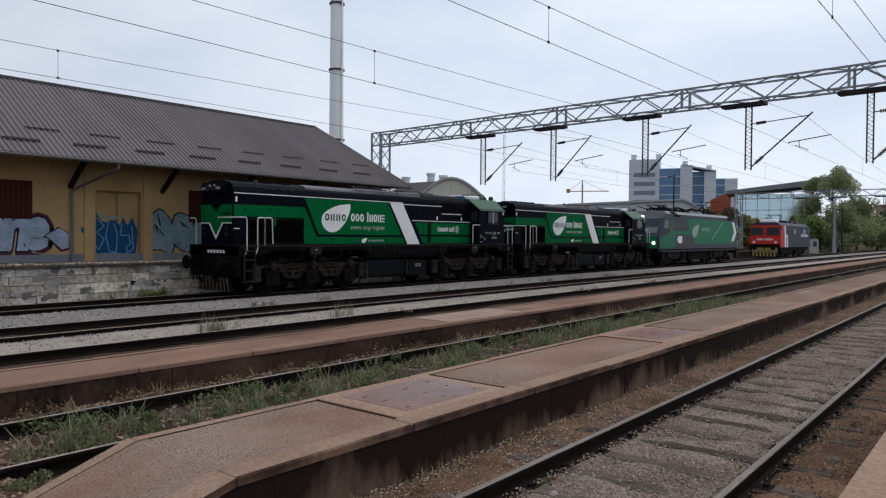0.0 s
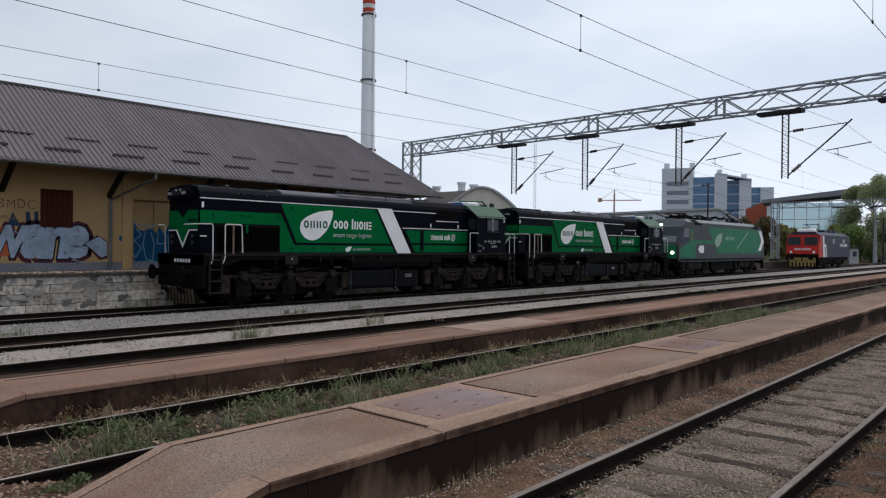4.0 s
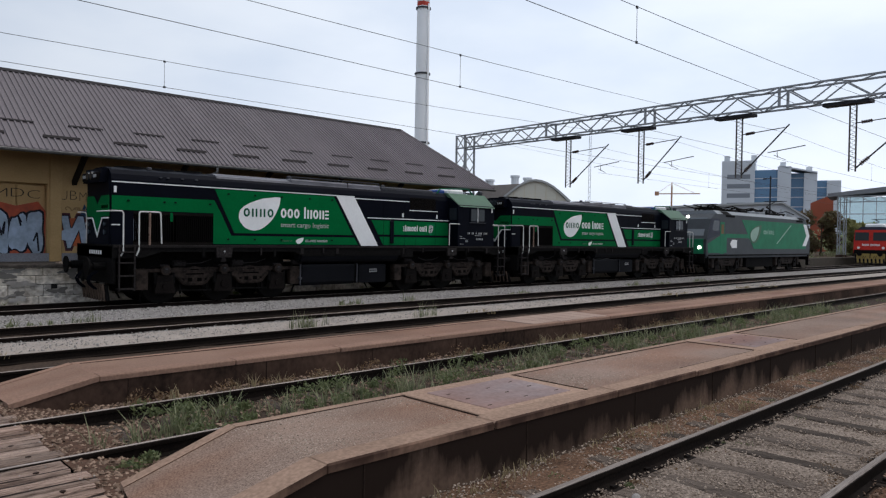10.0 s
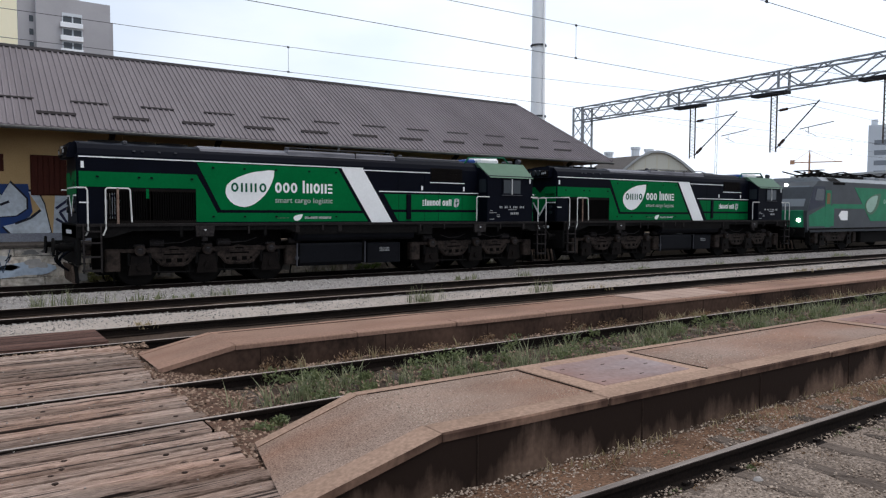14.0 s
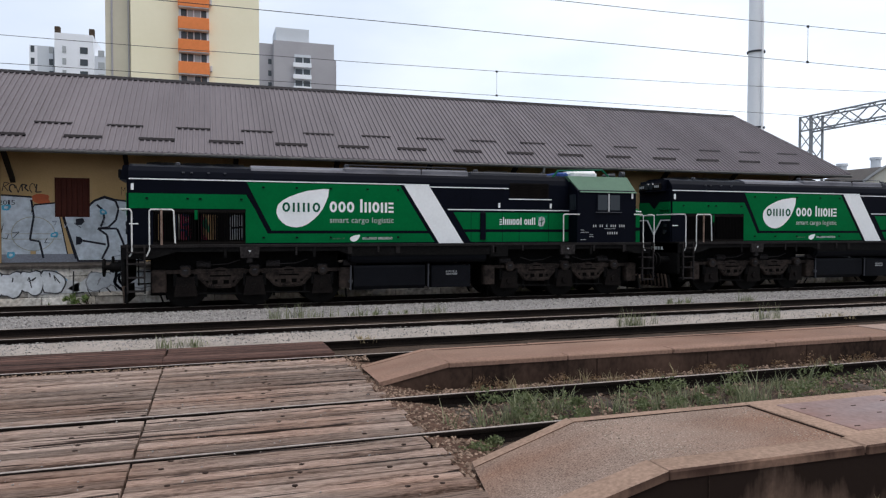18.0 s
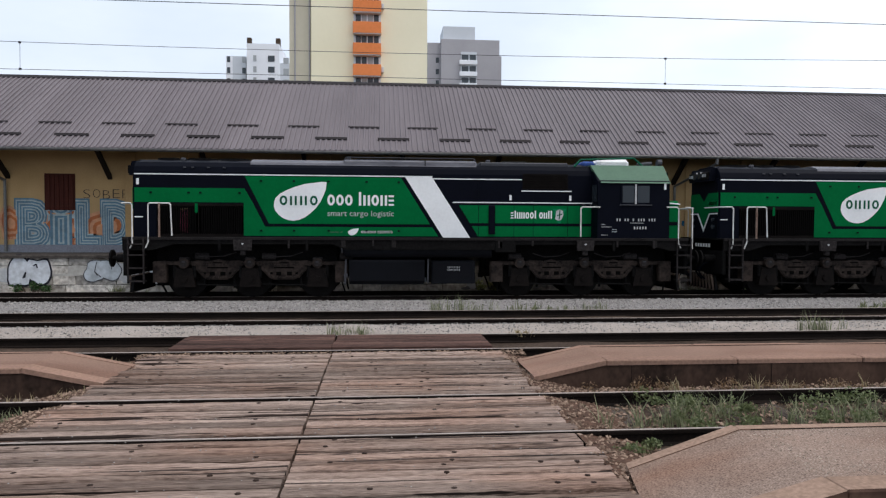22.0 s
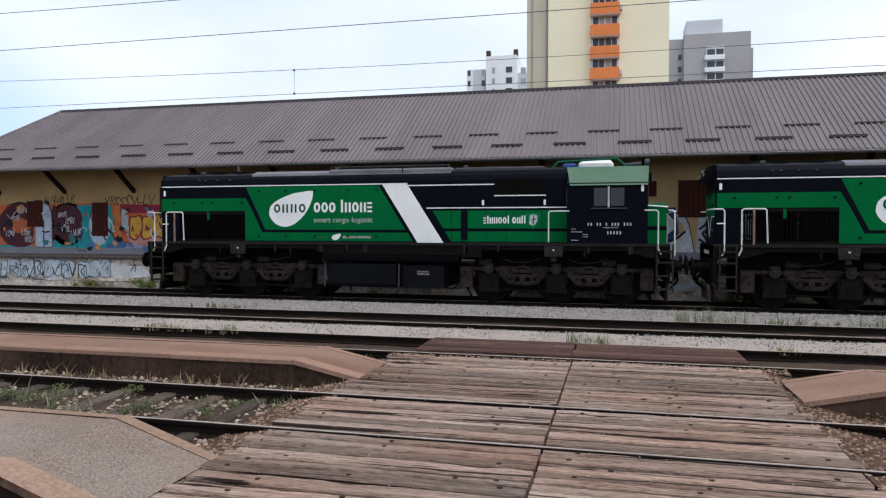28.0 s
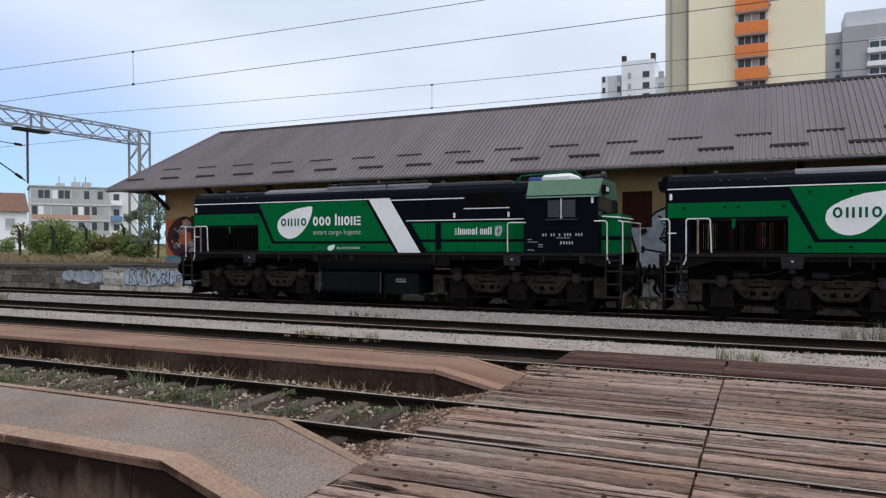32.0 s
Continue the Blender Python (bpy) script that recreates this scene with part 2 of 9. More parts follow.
M_RAILTOP_N = surface("dull_rail_head", (0.27, 0.235, 0.215), (0.10, 0.083, 0.073), scale=2, rough=0.75, metal=0.0, bump=0.03, fine=30, streak=(0.2, 8, 8))
M_SOIL = surface("reddish_soil", (0.115, 0.066, 0.047), (0.042, 0.026, 0.019), scale=1.5, rough=0.95, bump=0.9, fine=30, dist=0.03)
M_FINE = surface("fine_ballast", (0.30, 0.243, 0.203), (0.040, 0.028, 0.022), scale=1.1, rough=0.95, bump=1.0, fine=44, big=0.3, dist=0.03)
M_BROWNFINE = surface("brown_grit", (0.205, 0.120, 0.078), (0.034, 0.021, 0.015), scale=1.1, rough=0.95, bump=1.0, fine=40, big=0.45, dist=0.03)
M_COPING_R = surface("reddish_coping", (0.28, 0.172, 0.128), (0.18, 0.113, 0.086), scale=1.2, rough=0.9, bump=0.25, fine=30, rnd=0.06)


def stained(name, clean, stain, z_mid, z_soft):
    """Concrete with black lichen that runs down from the coping in ragged tongues."""
    m = surface(name, clean, tuple(c * 0.6 for c in clean), scale=1.1, rough=0.95, bump=0.5, fine=22, big=0.5)
    nt = m.node_tree
    n, l = nt.nodes, nt.links
    bsdf = n["Principled BSDF"]
    base = bsdf.inputs["Base Color"].links[0].from_socket
    tc, mp, no, no2 = n.new("ShaderNodeTexCoord"), n.new("ShaderNodeMapping"), n.new("ShaderNodeTexNoise"), n.new("ShaderNodeTexNoise")
    mp.inputs["Scale"].default_value = (1.6, 1, 0.35)
    l.new(tc.outputs["Object"], mp.inputs["Vector"])
    no.inputs["Scale"].default_value, no.inputs["Detail"].default_value, no.inputs["Roughness"].default_value = 1.7, 7, 0.62
    no2.inputs["Scale"].default_value, no2.inputs["Detail"].default_value = 0.45, 2
    l.new(mp.outputs["Vector"], no.inputs["Vector"])
    l.new(mp.outputs["Vector"], no2.inputs["Vector"])
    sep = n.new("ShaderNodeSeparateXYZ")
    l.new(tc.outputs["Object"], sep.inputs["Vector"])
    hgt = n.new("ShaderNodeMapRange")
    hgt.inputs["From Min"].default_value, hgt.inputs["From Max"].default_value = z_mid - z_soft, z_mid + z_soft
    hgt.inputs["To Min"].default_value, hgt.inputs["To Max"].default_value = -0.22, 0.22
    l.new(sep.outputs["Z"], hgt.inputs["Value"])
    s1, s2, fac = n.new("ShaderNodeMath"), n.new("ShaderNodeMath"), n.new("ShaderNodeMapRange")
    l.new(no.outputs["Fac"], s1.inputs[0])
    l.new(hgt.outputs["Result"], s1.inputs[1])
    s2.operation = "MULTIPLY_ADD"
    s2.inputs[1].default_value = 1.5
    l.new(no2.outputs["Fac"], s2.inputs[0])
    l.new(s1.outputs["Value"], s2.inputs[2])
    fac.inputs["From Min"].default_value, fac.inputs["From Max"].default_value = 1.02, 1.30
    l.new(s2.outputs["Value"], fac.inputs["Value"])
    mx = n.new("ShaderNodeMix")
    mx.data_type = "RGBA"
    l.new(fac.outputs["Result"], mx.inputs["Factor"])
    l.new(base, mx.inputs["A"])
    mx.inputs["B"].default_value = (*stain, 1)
    l.new(mx.outputs["Result"], bsdf.inputs["Base Color"])
    return m


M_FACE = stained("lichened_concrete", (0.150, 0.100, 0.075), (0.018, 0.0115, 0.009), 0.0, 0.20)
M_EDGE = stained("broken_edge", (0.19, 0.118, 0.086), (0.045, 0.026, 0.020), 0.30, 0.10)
M_ASPH_W = surface("grey_asphalt", (0.275, 0.226, 0.195), (0.135, 0.108, 0.092), scale=1.3, rough=0.92, bump=0.7, fine=60, big=0.22, tint=(0.90, 0.74, 0.66, 0.7))


# ---- mesh tools ----
class Shape:
    """Collects the vertices and faces of one mesh."""

    def __init__(self):
        self.v, self.f = [], []

    def add(self, vs, fs):
        k = len(self.v)
        self.v += [tuple(p) for p in vs]
        self.f += [tuple(k + i for i in f) for f in fs]
        return self

    def box(self, x0, x1, y0, y1, z0, z1):
        return self.add([(x0, y0, z0), (x1, y0, z0), (x1, y1, z0), (x0, y1, z0), (x0, y0, z1), (x1, y0, z1), (x1, y1, z1), (x0, y1, z1)],
                        [(0, 3, 2, 1), (4, 5, 6, 7), (0, 1, 5, 4), (1, 2, 6, 5), (2, 3, 7, 6), (3, 0, 4, 7)])

    def block(self, x0, x1, y0, y1, z0, z1, c=0.02):
        """A box with its upper and vertical edges chamfered."""
        lo = [(x0 + c, y0), (x1 - c, y0), (x1, y0 + c), (x1, y1 - c), (x1 - c, y1), (x0 + c, y1), (x0, y1 - c), (x0, y0 + c)]
        d = c * 1.0
        up = [(min(max(x, x0 + d), x1 - d), min(max(y, y0 + d), y1 - d)) for x, y in lo]
        vs = [(x, y, z0) for x, y in lo] + [(x, y, z1 - c) for x, y in lo] + [(x, y, z1) for x, y in up]
        fs = [tuple(reversed(range(8))), tuple(range(16, 24))]
        for k in (0, 8):
            fs += [(k + i, k + (i + 1) % 8, k + 8 + (i + 1) % 8, k + 8 + i) for i in range(8)]
        return self.add(vs, fs)

    def prism(self, outline, axis, a, b):
        """An outline swept along an axis from a to b. The outline holds the two other coordinates in the order x, y, z."""
        def at(p, s):
            return {"x": (s, p[0], p[1]), "y": (p[0], s, p[1]), "z": (p[0], p[1], s)}[axis]
        n = len(outline)
        vs = [at(p, a) for p in outline] + [at(p, b) for p in outline]
        return self.add(vs, [tuple(range(n)), tuple(reversed(range(n, 2 * n)))] + [(i, n + i, n + (i + 1) % n, (i + 1) % n) for i in range(n)])

    def tube(self, p, q, r, n=8, r2=None, caps=True):
        p, q = Vector(p), Vector(q)
        d = (q - p).normalized()
        s = d.orthogonal().normalized()
        t = d.cross(s)
        r2 = r if r2 is None else r2
        ring = [(math.cos(2 * math.pi * i / n), math.sin(2 * math.pi * i / n)) for i in range(n)]
        vs = [p + (s * a + t * b) * r for a, b in ring] + [q + (s * a + t * b) * r2 for a, b in ring]
        fs = [(i, (i + 1) % n, n + (i + 1) % n, n + i) for i in range(n)]
        if caps:
            fs += [tuple(reversed(range(n))), tuple(range(n, 2 * n))]
        return self.add(vs, fs)

    def path(self, pts, r, n=6):
        """A bent rod or wire: one closed skin along the points."""
        pts = [Vector(p) for p in pts]
        side, vs = None, []
        for i, p in enumerate(pts):
            d = ((pts[min(i + 1, len(pts) - 1)] - p).normalized() + (p - pts[max(i - 1, 0)]).normalized()).normalized()
            side = d.orthogonal().normalized() if side is None else (side - d * side.dot(d)).normalized()
            up = d.cross(side)
            vs += [p + (side * math.cos(2 * math.pi * k / n) + up * math.sin(2 * math.pi * k / n)) * r for k in range(n)]
        m = len(pts)
        fs = [(i * n + k, i * n + (k + 1) % n, (i + 1) * n + (k + 1) % n, (i + 1) * n + k) for i in range(m - 1) for k in range(n)]
        return self.add(vs, fs + [tuple(reversed(range(n))), tuple(range((m - 1) * n, m * n))])

    def beam(self, p, q, w):
        """A square bar."""
        return self.tube(p, q, w * 0.7071, 4)

    def dome(self, c, rx, ry, rz, rings=4, n=10):
        vs, fs = [], []
        for i in range(rings + 1):
            a = math.pi / 2 * i / rings
            for j in range(n):
                b = 2 * math.pi * j / n
                vs.append((c[0] + rx * math.cos(a) * math.cos(b), c[1] + ry * math.cos(a) * math.sin(b), c[2] + rz * math.sin(a)))
        for i in range(rings):
            for j in range(n):
                fs.append((i * n + j, i * n + (j + 1) % n, (i + 1) * n + (j + 1) % n, (i + 1) * n + j))
        return self.add(vs, fs + [tuple(reversed(range(n)))])

    def quad(self, *p):
        return self.add(p, [tuple(range(len(p)))])


def mesh_of(name, s, mat, smooth=False):
    me = bpy.data.meshes.new(name)
    me.from_pydata(s.v, [], s.f)
    if len(s.f) < 60000:
        bm = bmesh.new()
        bm.from_mesh(me)
        bmesh.ops.recalc_face_normals(bm, faces=bm.faces)
        bm.to_mesh(me)
        bm.free()
    if smooth:
        me.polygons.foreach_set("use_smooth", [True] * len(me.polygons))
    me.materials.append(mat)
    return me


def part(name, s, mat, parent=None, label="", smooth=False, m=None):
    """Links a shape as one mesh object, under a thing or a part."""
    ob = new(name, s if isinstance(s, bpy.types.Mesh) else mesh_of(name, s, mat, smooth))
    if parent is not None:
        ob.parent = parent
    if m is not None:
        ob.matrix_basis = m
    return tagged(ob, label)


def thing(name, label, category, m=None, group="", kind=""):
    ob = new(name)
    ob.empty_display_size = 0.2
    if m is not None:
        ob.matrix_basis = m
    return tagged(ob, label, category, group, kind)


def solo(name, s, mat, label, category, kind="", smooth=False, group=""):
    return tagged(part(name, s, mat, None, "", smooth), label, category, group, kind)


def cloud_of(name, pts, sizes, mat, label, category, seed, flat=0.7):
    """Loose stones as one mesh of deformed octahedra."""
    rng = np.random.default_rng(seed)
    base = np.array([(1, 0, 0), (0, 1, 0), (-1, 0, 0), (0, -1, 0), (0, 0, 1), (0, 0, -1)], float)
    tri = np.array([(0, 1, 4), (1, 2, 4), (2, 3, 4), (3, 0, 4), (1, 0, 5), (2, 1, 5), (3, 2, 5), (0, 3, 5)])
    k = len(pts)
    vs = base[None] * (0.65 + 0.7 * rng.random((k, 6, 1)))
    a = rng.random(k) * 6.283
    c, s = np.cos(a)[:, None], np.sin(a)[:, None]
    vs = np.stack([vs[:, :, 0] * c - vs[:, :, 1] * s, vs[:, :, 0] * s + vs[:, :, 1] * c, vs[:, :, 2] * flat], 2)
    t = (rng.random((k, 2, 1)) - 0.5) * 0.9
    vs[:, :, 2] += vs[:, :, 0] * t[:, 0] + vs[:, :, 1] * t[:, 1]
    vs = vs * np.asarray(sizes)[:, None, None] + np.asarray(pts)[:, None, :]
    me = bpy.data.meshes.new(name)
    me.from_pydata(vs.reshape(-1, 3), [], (tri[None] + 6 * np.arange(k)[:, None, None]).reshape(-1, 3))
    me.materials.append(mat)
    return tagged(new(name, me), label, category, "", "stuff")


def blades(name, pts, heights, mat, label, category, seed, per=7, width=0.012, lean=0.45, parent=None):
    """Tufts of grass: tapering bent blades, one mesh."""
    rng = np.random.default_rng(seed)
    k = len(pts) * per
    p = np.repeat(np.asarray(pts, float), per, 0) + np.c_[rng.normal(0, 0.035, (k, 2)), np.zeros(k)]
    h = np.repeat(np.asarray(heights, float), per) * (0.45 + 0.75 * rng.random(k))
    a = rng.random(k) * 6.283
    d = np.c_[np.cos(a), np.sin(a), np.zeros(k)]
    sd = np.c_[-np.sin(a), np.cos(a), np.zeros(k)] * (width * (0.6 + 0.8 * rng.random(k)))[:, None]
    up = np.c_[np.zeros((k, 2)), h]
    bend = d * (h * lean * rng.random(k))[:, None]
    v = np.stack([p - sd, p + sd, p + up * 0.55 + bend * 0.35 - sd * 0.8, p + up * 0.55 + bend * 0.35 + sd * 0.8, p + up + bend], 1)
    i = 5 * np.arange(k)[:, None]
    fs = np.concatenate([i + [0, 1, 3], i + [0, 3, 2], i + [2, 3, 4]])
    me = bpy.data.meshes.new(name)
    me.from_pydata(v.reshape(-1, 3), [], fs)
    me.materials.append(mat)
    ob = new(name, me)
    if parent is not None:
        ob.parent = parent
        return ob
    return tagged(ob, label, category, "", "stuff")

# ---- ground, tracks, platforms ----
TRACKS = {"siding": 20.25, "middle": 15.38, "inner": 11.86, "weedy": 7.33, "near": 2.54}
GAUGE = 0.752                                  # half the distance of the rail heads

s = Shape()
s.box(-900, 1500, -700, 1500, -1.2, -0.30)
solo("ground", s, M_EARTH, "brown earth and cinders round the railway yard", "ground", "structure")

s = Shape()                                    # the bed of the yard, slightly uneven
nx, ys = 150, np.concatenate([np.arange(0.9, 12.9, 0.22), np.arange(13, 22.01, 0.6)])
xs = np.concatenate([np.linspace(-150, -16, 40), np.linspace(-15, 25, 140), np.linspace(26, 220, 50)])
for y in ys:
    for x in xs:
        z = -0.165 + 0.025 * noise.noise((x * 0.9, y * 0.9, 0.3)) + 0.02 * noise.noise((x * 3.1, y * 3.1, 4.0))
        s.v.append((x, y, z))
n = len(xs)
s.f = [(j * n + i, j * n + i + 1, (j + 1) * n + i + 1, (j + 1) * n + i) for j in range(len(ys) - 1) for i in range(n - 1)]
solo("ballast_bed", s, M_DIRT, "dark oily track bed of old ballast and dirt", "track bed", "structure", smooth=True)


def strip(name, y0, y1, zc, mat, label, x0=-150, x1=210, gap=None):
    """A low bank of gravel between two tracks."""
    s = Shape()
    xs = np.concatenate([np.linspace(x0, -30, 30), np.linspace(-29, 40, 240), np.linspace(41, x1, 60)])
    ys = np.linspace(y0, y1, 9)
    for j, y in enumerate(ys):
        e = abs(2 * j / 8 - 1)
        for x in xs:
            wob = 0.05 * noise.noise((x * 0.8, y, 7.7)) if j in (0, 8) else 0
            z = zc - 0.12 * e ** 4 + 0.018 * noise.noise((x * 1.2, y * 1.2, 2.0)) + 0.012 * noise.noise((x * 4, y * 4, 9.0))
            s.v.append((x, y + wob, z))
    n = len(xs)
    s.f = [(j * n + i, j * n + i + 1, (j + 1) * n + i + 1, (j + 1) * n + i) for j in range(8) for i in range(n - 1)]
    return solo(name, s, mat, label, "gravel", "structure", smooth=True)


strip("gravel_bank_1", 16.30, 19.32, -0.035, M_GRAVEL, "grey crushed-stone bank between the outer tracks")
strip("gravel_bank_2", 12.82, 14.50, -0.02, M_SAND, "pale gravel bank between the inner tracks")


def grit(name, x0, x1, y0, y1, z, amp, mat, label):
    """A thin uneven sheet of fine ballast over the bed."""
    s = Shape()
    xs, ys = np.arange(x0, x1, 0.11), np.linspace(y0, y1, max(3, int((y1 - y0) / 0.1)))
    for j, y in enumerate(ys):
        for x in xs:
            edge = 0.04 if j in (0, len(ys) - 1) else 0.0
            s.v.append((x, y, z - edge + amp * noise.noise((x * 2.3, y * 2.3, 5.0)) + 0.4 * amp * noise.noise((x * 7, y * 7, 2.0))))
    n = len(xs)
    s.f = [(j * n + i, j * n + i + 1, (j + 1) * n + i + 1, (j + 1) * n + i) for j in range(len(ys) - 1) for i in range(n - 1)]
    return solo(name, s, mat, label, "ballast", "structure", smooth=True)


grit("ballast_bed_1", 2.05, 45, 1.86, 3.22, -0.134, 0.030, M_FINE, "fine beige ballast between the near rails")
grit("ballast_bed_2", 2.05, 45, 3.36, 4.12, -0.130, 0.025, M_BROWNFINE, "brown grit along the foot of the near platform")
grit("ballast_bed_3", 2.05, 45, 0.93, 1.72, -0.135, 0.025, M_BROWNFINE, "reddish-brown grit beside the near track")
grit("ballast_bed_4", -18, -3.45, 3.36, 4.12, -0.130, 0.025, M_BROWNFINE, "brown grit along the western near platform")


def verge(name, x_in, x_out):
    """Trodden soil that fills the corner between the crossing's edge and the bed."""
    s = Shape()
    xs, ys = np.linspace(x_in, x_out, 8), np.arange(1.0, 10.9, 0.1)
    for y in ys:
        for i, x in enumerate(xs):
            q = i / 7
            s.v.append((x + 0.06 * noise.noise((y * 1.3, 3.0, i)), y, -0.022 - 0.16 * q ** 1.3 + 0.02 * noise.noise((x * 4, y * 4, 1.0)) * (q > 0)))
    n = len(xs)
    s.f = [(j * n + i, j * n + i + 1, (j + 1) * n + i + 1, (j + 1) * n + i) for j in range(len(ys) - 1) for i in range(n - 1)]
    return solo(name, s, M_SOIL, "trodden reddish soil along the crossing's edge", "soil", "structure", smooth=True)


verge("soil_edge_1", 1.90, 2.75)
verge("soil_edge_2", -3.30, -4.15)


def rail_mesh(x0, x1):
    foot = Shape().prism([(-0.062, -0.16), (0.062, -0.16), (0.062, -0.148), (0.012, -0.128), (0.009, -0.05), (0.034, -0.038), (0.036, -0.008), (0.03, -0.003), (-0.03, -0.003), (-0.036, -0.008), (-0.034, -0.038), (-0.009, -0.05), (-0.012, -0.128), (-0.062, -0.148)], "x", x0, x1)
    head = Shape().prism([(-0.03, -0.003), (0.03, -0.003), (0.022, 0.002), (-0.022, 0.002)], "x", x0, x1)
    return mesh_of("rail", foot, M_STEEL), mesh_of("running_surface", head, M_RAILTOP)


rail_me, head_me = rail_mesh(-160, 215)
head_dull = head_me.copy()
head_dull.materials.clear()
head_dull.materials.append(M_RAILTOP_N)
# narrow pale strip on the worn head, as wide as its glint
head_me = mesh_of("running_surface", Shape().prism([(-0.016, -0.004), (0.012, -0.004), (0.009, 0.002), (-0.012, 0.002)], "x", -160, 215), M_RAILTOP)
sleeper_me = mesh_of("sleeper", Shape().block(-0.105, 0.105, -1.25, 1.25, -0.26, -0.128, 0.02), M_SLEEPER)
plate_me = mesh_of("tie_plate", Shape().block(-0.09, 0.09, -0.15, 0.15, -0.15, -0.125, 0.008).box(-0.03, 0.03, 0.07, 0.11, -0.13, -0.10).box(-0.03, 0.03, -0.11, -0.07, -0.13, -0.10), M_STEEL)
for key, y in TRACKS.items():
    worn = "shiny-topped" if key in ("near", "weedy") else "rusty"
    tr = thing("railway_track", {"siding": "rusty track beside the loading ramp, under the locomotives", "middle": "rusty track between two gravel banks",
               "inner": "track along the low platform, boarded at the crossing", "weedy": "track overgrown with grass between two low platforms",
               "near": "track with worn timber sleepers in brown ballast"}[key], "railway track", pose(0, y, 0), "tracks of the yard", "structure")
    for sgn in (-1, 1):
        r = part("rail", rail_me, None, tr, worn + " steel rail", m=pose(0, sgn * GAUGE, 0))
        part("running_surface", head_dull if key in ("near", "siding") else head_me, None, r)
    if key in ("near", "weedy"):
        x = -14.0 if key == "near" else -12.0
        while x < (46 if key == "near" else 26):
            if not -3.45 < x < 2.0:
                sl = part("sleeper", sleeper_me, None, tr, m=pose(x + random.uniform(-0.03, 0.03), random.uniform(-0.04, 0.04), 0.0 if key == "near" else 0.012 if x < 0 else -0.03, 0, 0, random.uniform(-1.6, 1.6)))
                if key == "near" and x < 24:
                    for sgn in (-1, 1):
                        part("tie_plate", plate_me, None, sl, m=pose(0, sgn * GAUGE, 0))
            x += 0.64


